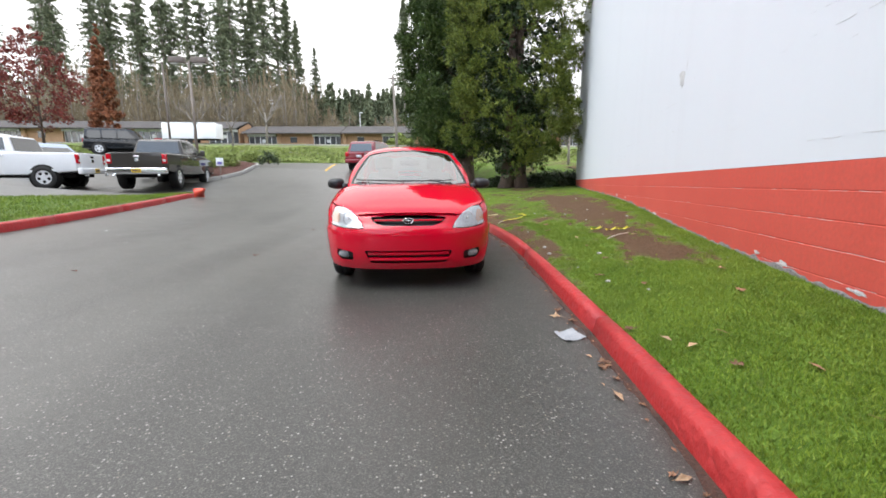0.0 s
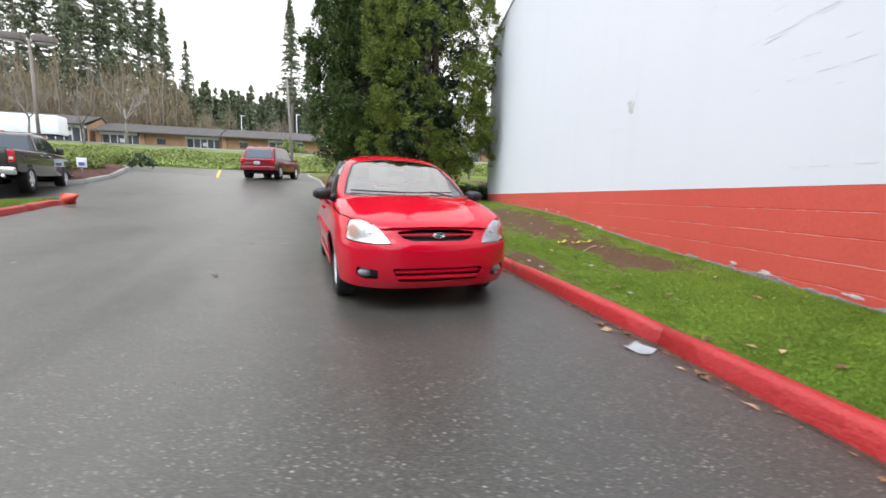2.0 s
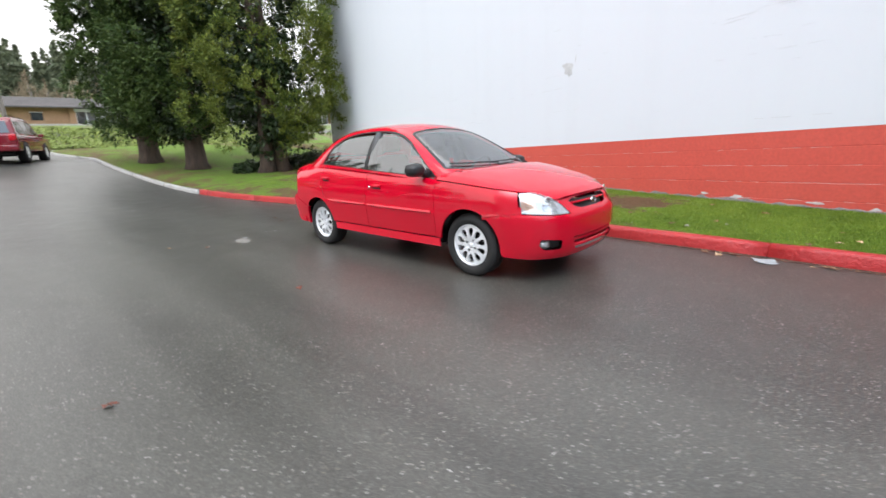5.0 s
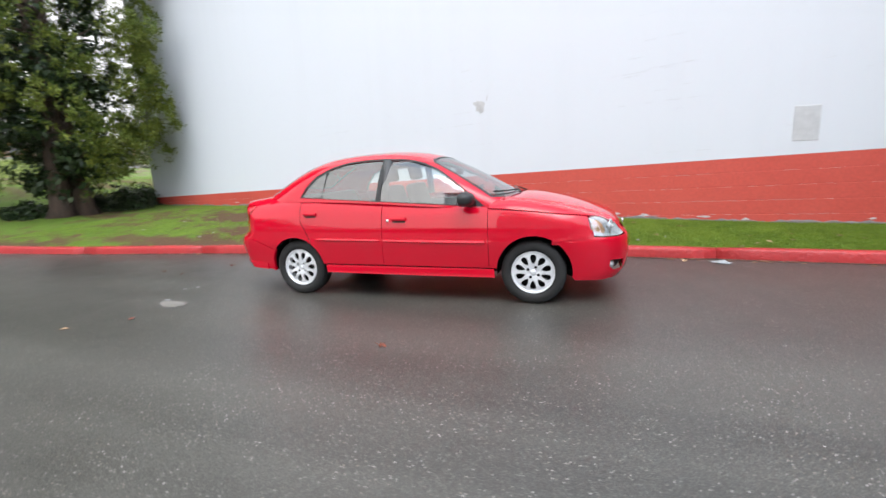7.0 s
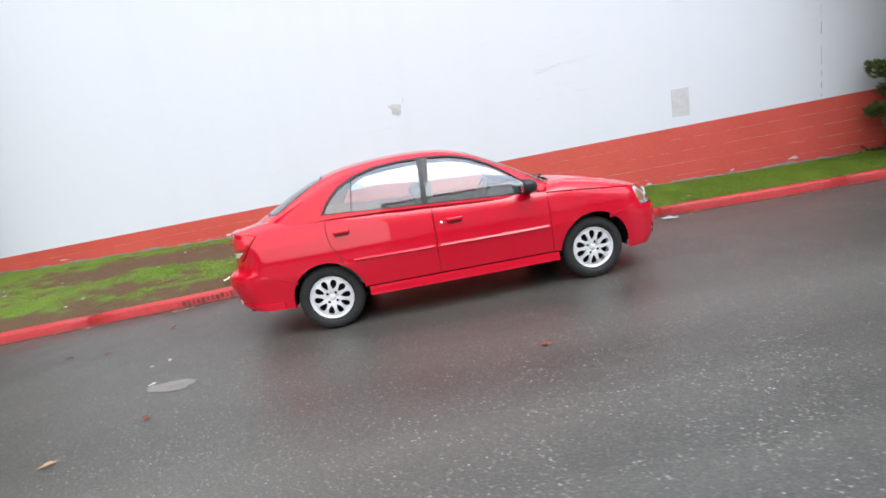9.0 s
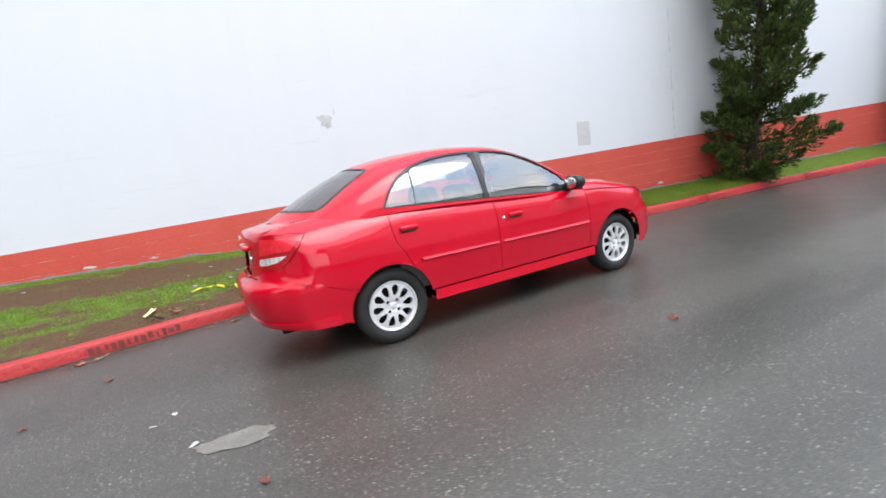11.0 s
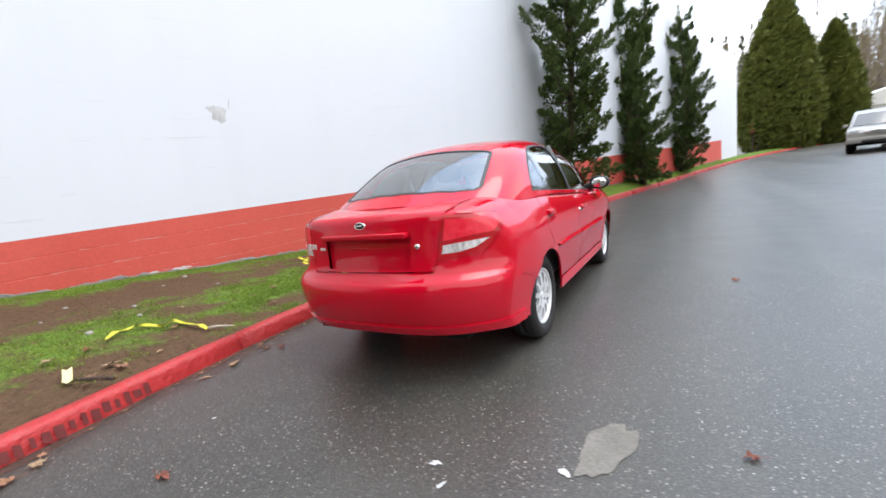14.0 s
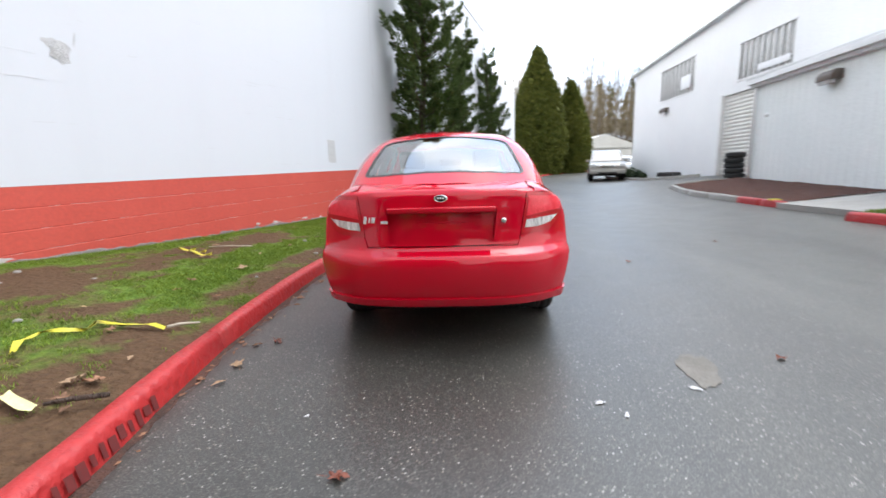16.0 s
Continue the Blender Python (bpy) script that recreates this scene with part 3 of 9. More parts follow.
def slope(field, p, e=0.004):
    g = np.stack([field(*(p + d).T) - field(*(p - d).T) for d in np.eye(3) * e], 1)
    return g / np.linalg.norm(g, axis=1)[:, None]


class Chart:
    """Unrolls the skin of a solid about an axis: 'long' (y, turn), 'upright' (turn, z) or 'cross' (x, turn)."""

    def __init__(self, field, kind, a, b):
        self.field, self.kind, self.a, self.b = field, kind, a, b
        self.scale = 0.75

    def lift(self, uv):
        u, v = uv[:, 0], uv[:, 1]
        o, w = np.zeros((len(u), 3)), np.zeros((len(u), 3))
        if self.kind == "long":
            t = v / self.scale
            o[:, 1], o[:, 2] = u, self.b
            w[:, 0], w[:, 2] = np.cos(t), np.sin(t)
        elif self.kind == "upright":
            t = u / self.scale
            o[:, 1], o[:, 2] = self.a, v
            w[:, 0], w[:, 1] = np.sin(t), self.b * np.cos(t)
        else:
            t = v / self.scale
            o[:, 0], o[:, 1], o[:, 2] = u, self.a, self.b
            w[:, 1], w[:, 2] = np.cos(t), np.sin(t)
        return cast(self.field, o, w)

    def flat(self, p):
        x, y, z = p
        if self.kind == "long":
            return (y, self.scale * math.atan2(z - self.b, x))
        if self.kind == "upright":
            return (self.scale * math.atan2(x, self.b * (y - self.a)), z)
        return (x, self.scale * math.atan2(z - self.b, y - self.a))

    def side(self, y, z):
        """The place in the chart of a side-view point on the +x flank."""
        return self.flat(cast(self.field, np.array([[0.0, y, z]]), np.array([[1.0, 0, 0]]))[0])

    def end(self, x, z, front=True):
        """... of a front-view or rear-view point."""
        return self.flat(cast(self.field, np.array([[x, 0.0, z]]), np.array([[0, -1.0 if front else 1.0, 0]]), 2.6)[0])

    def above(self, x, y):
        return self.flat(cast(self.field, np.array([[x, y, 0.75]]), np.array([[0, 0, 1.0]]))[0])


LOW = Chart(body_low, "long", 0, 0.5)
HIGH = Chart(body_high, "long", 0, 0.8)
FRONT = Chart(body_low, "upright", -1.15, -1)
REAR = Chart(body_low, "upright", 1.25, 1)
LID = Chart(body_low, "cross", 1.55, 0.6)


def resample(loop, step):
    pts = [np.array(p, float) for p in loop]
    out = []
    for a, b in zip(pts, pts[1:] + pts[:1]):
        k = max(1, int(round(np.linalg.norm(b - a) / step)))
        out += [a + (b - a) * i / k for i in range(k)]
    return np.array(out)


def soften(loop, rounds=2):
    """Rounds the corners of an outline by cutting them."""
    pts = np.array(loop, float)
    for _ in range(rounds):
        nxt = np.roll(pts, -1, 0)
        pts = np.stack([0.75 * pts + 0.25 * nxt, 0.25 * pts + 0.75 * nxt], 1).reshape(-1, 2)
    return pts


def inset(loop, d):
    a, b = np.roll(loop, 1, 0), np.roll(loop, -1, 0)
    t = b - a
    t /= np.linalg.norm(t, axis=1)[:, None] + 1e-9
    area = 0.5 * np.sum(loop[:, 0] * np.roll(loop[:, 1], -1) - np.roll(loop[:, 0], -1) * loop[:, 1])
    n = np.stack([-t[:, 1], t[:, 0]], 1) * (1 if area > 0 else -1)
    return loop + n * d


def within(pts, loop):
    x, y = pts[:, 0], pts[:, 1]
    res = np.zeros(len(pts), bool)
    a, b = loop, np.roll(loop, -1, 0)
    for (x0, y0), (x1, y1) in zip(a, b):
        c = ((y0 > y) != (y1 > y)) & (x < (x1 - x0) * (y - y0) / (y1 - y0 + 1e-12) + x0)
        res ^= c
    return res


def skin(name, chart, loop, material, parent, holes=(), step=0.035, gap=0.0025, proud=0.0, lip=0.014, mirror=False, label="", dish=None, tilt=None):
    """A pressed panel: an outline in a chart, filled, laid on the skin, with turned-in edges."""
    outer = inset(resample(loop, step * 0.6), gap)
    inner = [inset(resample(h, step * 0.6), -gap) for h in holes]
    lo, hi = outer.min(0), outer.max(0)
    gx, gy = np.meshgrid(np.arange(lo[0], hi[0], step), np.arange(lo[1], hi[1], step))
    gx[1::2] += step / 2
    grid = np.stack([gx.ravel(), gy.ravel()], 1)
    keep = within(grid, outer)
    for h in inner:
        keep &= ~within(grid, h)
    grid = grid[keep]
    rim = np.concatenate([outer, *inner]) if inner else outer
    if len(grid):
        d = np.min(np.linalg.norm(grid[:, None] - rim[None], axis=2), axis=1)
        grid = grid[d > step * 0.45]
    allp = np.concatenate([rim, grid])
    edges, at, loops = [], 0, []
    for h in [outer, *inner]:
        k = len(h)
        edges += [(at + i, at + (i + 1) % k) for i in range(k)]
        loops.append(range(at, at + k))
        at += k
    vs, _, fs, *_ = delaunay_2d_cdt([Vector(p) for p in allp], edges, [], 0, 1e-6)
    uv = np.array([tuple(v) for v in vs])
    tri = np.array([f for f in fs if len(f) == 3])
    mid = uv[tri].mean(1)
    ok = within(mid, outer)
    for h in inner:
        ok &= ~within(mid, h)
    tri = tri[ok]
    p = chart.lift(uv)
    n = slope(chart.field, p)
    push = np.full(len(uv), proud)
    if dish is not None:
        push = push + dish(uv, p)
    p = p + n * push[:, None]
    if tilt is not None:
        n = n + np.array(tilt)
        n /= np.linalg.norm(n, axis=1)[:, None]
    # face the same way as the skin
    fn = np.cross(p[tri[:, 1]] - p[tri[:, 0]], p[tri[:, 2]] - p[tri[:, 0]])
    flip = np.sum(fn * n[tri[:, 0]], 1) < 0
    tri[flip] = tri[flip][:, ::-1]
    verts, norms, faces = list(p), list(n), [tuple(t) for t in tri]
    if lip and len(uv) == len(allp):
        for ring in loops:
            ring = list(ring)
            base = len(verts)
            k = len(ring)
            rp, rn = p[ring], n[ring]
            tan = np.roll(rp, -1, 0) - np.roll(rp, 1, 0)
            out = np.cross(tan, rn)
            out /= np.linalg.norm(out, axis=1)[:, None] + 1e-9
            verts += list(rp) + list(rp - rn * lip)
            norms += list(out) * 2
            for i in range(k):
                j = (i + 1) % k
                faces.append((base + j, base + i, base + k + i, base + k + j))
    verts, norms = np.array(verts), np.array(norms)
    if mirror:
        verts, norms = verts * (-1, 1, 1), norms * (-1, 1, 1)
        faces = [f[::-1] for f in faces]
    me = bpy.data.meshes.new(name)
    me.from_pydata(verts.tolist(), [], faces)
    me.update()
    ob = link_mesh(name, me, material, parent, label, True)
    me.normals_split_custom_set_from_vertices(norms.tolist())
    return ob


def pair(name, chart, loop, material, parent, **k):
    """The same panel on both flanks."""
    return [skin(name, chart, loop, material, parent, mirror=m, **k) for m in (False, True)]


def arc(cy, cz, r, a0, a1, k=22):
    return [(cy + r * math.cos(radians(a0 + (a1 - a0) * i / k)), cz + r * math.sin(radians(a0 + (a1 - a0) * i / k))) for i in range(k + 1)]


car = thing("saloon_car", (0, 0, 0), "glossy red four-door saloon parked beside the red kerb", "car")
S, E, A = LOW.side, LOW.end, LOW.above
AR, ARZ = 0.325, 0.297
RR, RRZ = 0.318, 0.290
BELT = [(-0.82, 0.875), (-0.3, 0.912), (0.2, 0.948), (0.7, 0.982), (1.12, 1.01)]



def flare(uv, p):
    """The rolled lip round the wheel arches."""
    d1 = np.hypot(p[:, 1] + 1.215, p[:, 2] - ARZ) - AR
    d2 = np.hypot(p[:, 1] - 1.205, p[:, 2] - RRZ) - RR
    return np.where(p[:, 2] > 0.26, 0.011, 0.0) * np.exp(-np.clip(np.minimum(d1, d2), 0, None) / 0.022)


# flanks
fender = [S(-0.82, 0.328), S(-0.82, 0.5), S(-0.82, 0.7), S(-0.82, 0.862), S(-0.98, 0.85), S(-1.14, 0.836), S(-1.32, 0.816), S(-1.48, 0.797), S(-1.66, 0.774)]
fender += [S(-1.68, 0.70), S(-1.70, 0.606), S(-1.63, 0.594), S(-1.545, 0.585)]
fender += [S(y, z) for y, z in arc(-1.215, ARZ, AR, 180 - 55.7, 5, 26)] + [S(-0.868, 0.328)]
pair("front_fender", LOW, fender, RED_PAINT, car, dish=flare, step=0.026)
door_f = [S(-0.82, 0.330), S(-0.3, 0.332), S(0.22, 0.336), S(0.215, 0.6)] + [S(0.21, z) for z in (0.8, 0.949)] + [S(y, z) for y, z in ((-0.05, 0.931), (-0.3, 0.912), (-0.6, 0.89), (-0.82, 0.872))] + [S(-0.82, 0.6)]
pair("front_door", LOW, door_f, RED_PAINT, car)
rear_arc = arc(1.205, RRZ, RR, 175, 128, 12)
door_r = [S(0.22, 0.336), S(0.55, 0.338), S(0.882, 0.340)] + [S(y, z) for y, z in rear_arc[1:]] + [S(1.06, 0.66), S(1.12, 0.76), S(1.135, 0.88), S(1.125, 1.006), S(0.9, 0.993), S(0.7, 0.982), S(0.45, 0.966), S(0.21, 0.949), S(0.212, 0.8), S(0.215, 0.6)]
pair("rear_door", LOW, door_r, RED_PAINT, car, dish=flare, step=0.028)
quarter = [S(y, z) for y, z in arc(1.205, RRZ, RR, 128, 36, 16)] + [S(1.60, 0.535), S(1.75, 0.585), S(1.90, 0.622)]
quarter += [S(1.905, 0.72), S(1.86, 0.76), S(1.78, 0.86), S(1.73, 0.931), S(1.83, 0.952)]
quarter += [LOW.end(0.66, 0.947, False), LOW.end(0.58, 0.952, False), LOW.end(0.509, 0.957, False), A(0.513, 2.0), A(0.523, 1.88), A(0.535, 1.72), A(0.54, 1.60), A(0.60, 1.50), A(0.66, 1.35), S(1.125, 1.006), S(1.135, 0.88), S(1.12, 0.76), S(1.06, 0.66)]
pair("quarter_panel", LOW, quarter, RED_PAINT, car, dish=flare, step=0.026)
sill = [S(-0.865, 0.325), S(-0.3, 0.328), S(0.3, 0.332), S(0.862, 0.336), S(0.862, 0.252), S(0.3, 0.246), S(-0.3, 0.242), S(-0.87, 0.242)]
pair("sill", LOW, sill, RED_PAINT, car, proud=0.010, tilt=(0, 0, 0.22), gap=0.001)
mould_f = [S(-0.79, 0.562), S(-0.3, 0.565), S(0.19, 0.572), S(0.19, 0.598), S(-0.3, 0.591), S(-0.79, 0.588)]
pair("door_moulding", LOW, mould_f, RED_PAINT, car, proud=0.016, step=0.012, lip=0.02, tilt=(0, 0, 0.5))
mould_r = [S(0.24, 0.573), S(0.6, 0.579), S(0.93, 0.585), S(0.955, 0.611), S(0.6, 0.605), S(0.24, 0.599)]
pair("door_moulding", LOW, mould_r, RED_PAINT, car, proud=0.016, step=0.012, lip=0.02, tilt=(0, 0, 0.5))

# backing behind the bumper seams
pair("seam_backing", LOW, [S(-1.37, 0.54), S(-1.37, 0.64), S(-1.72, 0.66), S(-1.72, 0.55)], RED_PAINT, car, proud=-0.006, lip=0, step=0.05)
pair("seam_backing", LOW, [S(1.45, 0.46), S(1.45, 0.58), S(1.62, 0.62), S(1.88, 0.66), S(1.88, 0.58), S(1.62, 0.48)], RED_PAINT, car, proud=-0.006, lip=0, step=0.05)

# bonnet
half = [A(0.0, -1.03), A(0.2, -1.02), A(0.4, -0.985), A(0.55, -0.93), A(0.66, -0.865), S(-0.82, 0.868)]
half += [S(-0.98, 0.855), S(-1.14, 0.841), S(-1.32, 0.821), S(-1.48, 0.802), S(-1.655, 0.779)]
half += [E(0.64, 0.772), E(0.60, 0.765), E(0.555, 0.742), E(0.51, 0.705), E(0.44, 0.697), E(0.3, 0.703), E(0.15, 0.708)]
flipv = math.pi * LOW.scale
bonnet = half + [E(0.0, 0.709)] + [(u, flipv - v) for u, v in half[::-1] if abs(v - flipv / 2) > 1e-6]
def bonnet_rise(uv, p):
    """The raised middle of the bonnet, edged by two creases that run out from the grille."""
    edge = 0.44 + 0.20 * np.clip((uv[:, 0] + 1.95) / 0.95, 0, 1)
    return 0.016 * (1 / (1 + np.exp((np.abs(p[:, 0]) - edge) / 0.008)))


def crease_normals(ob):
    ob.data.normals_split_custom_set([(0, 0, 0)] * len(ob.data.loops))


crease_normals(skin("bonnet", LOW, bonnet, RED_PAINT, car, step=0.022, dish=bonnet_rise))

# nose
FE, FS = FRONT.end, FRONT.side
lamp = [FE(0.405, 0.592), FE(0.43, 0.64), FE(0.465, 0.685), FE(0.505, 0.722), FE(0.555, 0.752), FE(0.61, 0.770), FE(0.645, 0.772), FS(-1.67, 0.765), FS(-1.69, 0.70), FS(-1.71, 0.612), FE(0.70, 0.602), FE(0.6, 0.592), FE(0.5, 0.588)]
LAMPS = pair("headlamp", FRONT, lamp, LAMP_BOWL, car, proud=-0.008, lip=0.02, step=0.018, dish=lambda uv, p: -0.040 * np.exp(-(((np.abs(p[:, 0]) - 0.55) / 0.062) ** 4 + ((p[:, 2] - 0.668) / 0.058) ** 4)), label="clear headlamp with an amber indicator")
for k, h in enumerate(LAMPS):
    crease_normals(h)
    skin("lens", FRONT, lamp, LENS_CLEAR, h, proud=0.003, lip=0, step=0.03, mirror=bool(k))
    amber = soften([FS(-1.685, 0.742), FE(0.645, 0.742), FE(0.635, 0.620), FS(-1.705, 0.628)], 1)
    skin("indicator", FRONT, amber, AMBER, h, proud=-0.003, lip=0.01, step=0.02, mirror=bool(k), label="amber indicator")
    s = -1 if k else 1
    bowl = lathe_bm([(0.052, -0.004), (0.056, 0.004), (0.062, 0.004), (0.064, -0.004)], 28, Matrix.Translation((s * 0.55, -1.852, 0.668)) @ Matrix.Rotation(radians(90), 4, "X") @ Matrix.Rotation(radians(s * 14), 4, "Y"))
    part("bowl", bowl, ALLOY, h)
    part("bulb", lathe_bm([(0, 0.03), (0.012, 0.025), (0.014, 0.0), (0.014, -0.03)], 14, Matrix.Translation((s * 0.55, -1.85, 0.668)) @ Matrix.Rotation(radians(90), 4, "X")), LAMP_WHITE, h)
bump_half = [FE(0.0, 0.699), FE(0.3, 0.693), FE(0.44, 0.688), FE(0.50, 0.70), FE(0.46, 0.672), FE(0.425, 0.63), FE(0.40, 0.586), FE(0.5, 0.582), FE(0.6, 0.586), FE(0.70, 0.596), FS(-1.705, 0.602), FS(-1.63, 0.59), FS(-1.545, 0.581)]
bump_half += [FS(y, z) for y, z in arc(-1.215, ARZ, AR, 180 - 54, 188, 12)] + [FS(-1.56, 0.225), FS(-1.7, 0.218), FE(0.66, 0.21), FE(0.4, 0.205), FE(0.0, 0.205)]
bumper_f = bump_half + [(-u, v) for u, v in bump_half[::-1][1:-1]]
grille = soften(resample([FE(-0.345, 0.682), FE(-0.15, 0.694), FE(0.15, 0.694), FE(0.345, 0.682), FE(0.30, 0.635), FE(0.22, 0.612), FE(-0.22, 0.612), FE(-0.30, 0.635)], 0.03), 1)
intake = soften(resample([FE(-0.39, 0.388), FE(-0.2, 0.388), FE(0.0, 0.388), FE(0.2, 0.388), FE(0.39, 0.388), FE(0.34, 0.282), FE(0.17, 0.278), FE(0.0, 0.277), FE(-0.17, 0.278), FE(-0.34, 0.282)], 0.03), 1)
fog = soften(resample([FE(0.505, 0.372), FE(0.58, 0.38), FE(0.655, 0.388), FE(0.662, 0.34), FE(0.62, 0.300), FE(0.505, 0.302)], 0.03), 1)
fog_l = [(-u, v) for u, v in fog]
front_bumper = skin("front_bumper", FRONT, bumper_f, RED_PAINT, car, holes=[grille, intake, fog, fog_l], lip=0.035, step=0.022, dish=lambda uv, p: 0.008 / (1 + np.exp((p[:, 2] - 0.574) / 0.004)) - 0.008 / (1 + np.exp((p[:, 2] - 0.265) / 0.005)))
crease_normals(front_bumper)
nose_half = [FE(0.0, 0.722), FE(0.25, 0.72), FE(0.50, 0.712), FE(0.43, 0.65), FE(0.385, 0.575), FE(0.2, 0.57), FE(0.0, 0.57)]
skin("inner_nose", FRONT, nose_half + [(-u, v) for u, v in nose_half[::-1][1:-1]], RED_PAINT, car, holes=[inset(grille, -0.008)], proud=-0.007, lip=0, step=0.04)
skin("grille", FRONT, inset(grille, -0.006), BLACK_TRIM, car, proud=-0.04, lip=0, gap=0, label="black grille")


def bowed_bar(half, y0, bow, power, z, deep, high, steps=24):
    """A bar across the nose that follows its bow: rounded front edges, closed ends."""
    bm = bmesh.new()
    e = 0.2 * high
    rows = []
    for i in range(steps + 1):
        x = -half + 2 * half * i / steps
        y = y0 + bow * abs(x) ** power
        rows.append([bm.verts.new((x, y + dy, z + dz)) for dy, dz in ((deep, -high / 2), (e, -high / 2), (0, -high / 2 + e), (0, high / 2 - e), (e, high / 2), (deep, high / 2))])
    for a, b in zip(rows, rows[1:]):
        for k in range(6):
            bm.faces.new((a[k], a[(k + 1) % 6], b[(k + 1) % 6], b[k]))
    bm.faces.new(rows[0][::-1])
    bm.faces.new(rows[-1])
    bmesh.ops.recalc_face_normals(bm, faces=bm.faces[:])
    return bm


part("grille_bar", bowed_bar(0.31, -1.965, 0.25, 2.2, 0.655, 0.03, 0.016), RED_PAINT, car, smooth=False)
skin("intake", FRONT, inset(intake, -0.006), BLACK_TRIM, car, proud=-0.045, lip=0, gap=0)
for z, high in ((0.360, 0.032), (0.308, 0.030)):
    part("intake_slat", bowed_bar(0.37, -2.027, 0.30, 2.4, z, 0.04, high), RED_PAINT, car, smooth=False)
for s in (1, -1):
    skin("fog_recess", FRONT, inset(fog, -0.006), BLACK_TRIM, car, proud=-0.035, lip=0, gap=0, mirror=s < 0)
    part("fog_lamp", lathe_bm([(0, 0.022), (0.036, 0.018), (0.050, 0.0), (0.052, -0.02)], 20, Matrix.Translation((s * 0.575, -1.862, 0.342)) @ Matrix.Rotation(radians(90), 4, "X") @ Matrix.Diagonal((1.55, 0.82, 1, 1))), FOG_LENS, car, "dark clear fog lamp")
part("plate_ledge", box_bm((0.30, 0.012, 0.012), (0, -2.036, 0.528), 0.004), RED_PAINT, car)


def badge(at, back, tilt, size=0.9):
    m = Matrix.Translation(at) @ Matrix.Rotation(radians(180 if back else 0), 4, "Z") @ Matrix.Rotation(radians(90 - tilt), 4, "X") @ Matrix.Diagonal((size, size, 1, 1))
    ring = lathe_bm([(0.0, 0.0), (0.042, 0.0), (0.044, 0.006), (0.051, 0.009), (0.056, 0.005), (0.057, 0.0)], 32, m @ Matrix.Diagonal((1, 0.52, 1, 1)))
    b = part("badge", ring, CHROME, car, "oval chrome badge")
    part("badge_field", lathe_bm([(0.0, 0.0035), (0.041, 0.0035), (0.0415, 0.0)], 28, m @ Matrix.Translation((0, 0, 0.002)) @ Matrix.Diagonal((1, 0.5, 1, 1))), DARK_METAL, b)
    marks = bmesh.new()
    for dx in (-0.021, 0.0, 0.021):
        box_bm((0.012, 0.018, 0.003), (dx, 0, 0.007), 0.001, 1, marks)
    bmesh.ops.transform(marks, matrix=m, verts=marks.verts[:])
    part("badge_mark", marks, CHROME, b)


badge((0, -1.992, 0.655), False, 8)
badge((0, 2.092, 0.932), True, 6, 0.72)

# tail
RE, RS = REAR.end, REAR.side
tail = [REAR.end(0.465, 0.712, False), REAR.end(0.62, 0.722, False), RS(1.92, 0.725), RS(1.865, 0.765), RS(1.785, 0.865), RS(1.735, 0.928), RS(1.83, 0.949), REAR.end(0.66, 0.944, False), REAR.end(0.58, 0.949, False), REAR.end(0.504, 0.955, False), REAR.end(0.487, 0.84, False)]


def lamp_in(z):
    """How far out the inner edge of the tail lamp lies at a height."""
    return 0.474 + 0.17 * (z - 0.715)


REZ = lambda x, z: REAR.end(x, z, False)
clear_band = [REZ(lamp_in(0.745) + 0.008, 0.745), REZ(0.57, 0.748), REZ(0.65, 0.765), RS(1.885, 0.790), RS(1.85, 0.812), REZ(0.62, 0.806), REZ(lamp_in(0.798) + 0.008, 0.796)]
stop_band = [REZ(lamp_in(0.812) + 0.006, 0.812), REZ(0.62, 0.830), RS(1.835, 0.838), RS(1.780, 0.893), RS(1.80, 0.922), REZ(0.64, 0.928), REZ(lamp_in(0.936), 0.936)]
for m in (False, True):
    t = skin("tail_lamp", REAR, tail, LAMP_RED, car, mirror=m, step=0.025, gap=-0.001, proud=0.003, label="red tail lamp with a clear band")
    skin("reverse_lens", REAR, clear_band, LAMP_WHITE, t, mirror=m, step=0.02, proud=0.007, lip=0.006, label="clear ribbed lens")
    skin("stop_lens", REAR, stop_band, LAMP_BRIGHT, t, mirror=m, step=0.02, proud=0.006, lip=0.005, label="brighter red lens")
panel = [REAR.end(0.446, 0.642, False), REAR.end(0.470, 0.706, False), REAR.end(0.62, 0.716, False), RS(1.897, 0.718), RS(1.897, 0.632), REAR.end(0.7, 0.632, False), REAR.end(0.55, 0.636, False)]
pair("rear_panel", REAR, panel, RED_PAINT, car, gap=-0.002, proud=0.0015)
shell_half = [LID.above(0.0, 1.80), LID.above(0.30, 1.76), LID.above(0.52, 1.64), LID.above(0.64, 1.60), LID.above(0.66, 1.80), LID.end(0.655, 0.90, False), LID.end(0.66, 0.75, False), LID.end(0.66, 0.648, False), LID.end(0.3, 0.648, False), LID.end(0.0, 0.648, False)]
cut_half = [LID.end(0.345, 0.882, False), LID.end(0.325, 0.655, False)]
skin("inner_tail", LID, shell_half + [(-u, v) for u, v in shell_half[::-1][1:-1]], RED_PAINT, car, holes=[[(-cut_half[0][0], cut_half[0][1]), cut_half[0], cut_half[1], (-cut_half[1][0], cut_half[1][1])]], proud=-0.007, lip=0, step=0.045)
pair("inner_corner", REAR, [REAR.end(0.60, 0.60, False), REAR.end(0.60, 0.935, False), RS(1.80, 0.925), RS(1.72, 0.90), RS(1.78, 0.70), RS(1.80, 0.60)], RED_PAINT, car, proud=-0.007, lip=0)
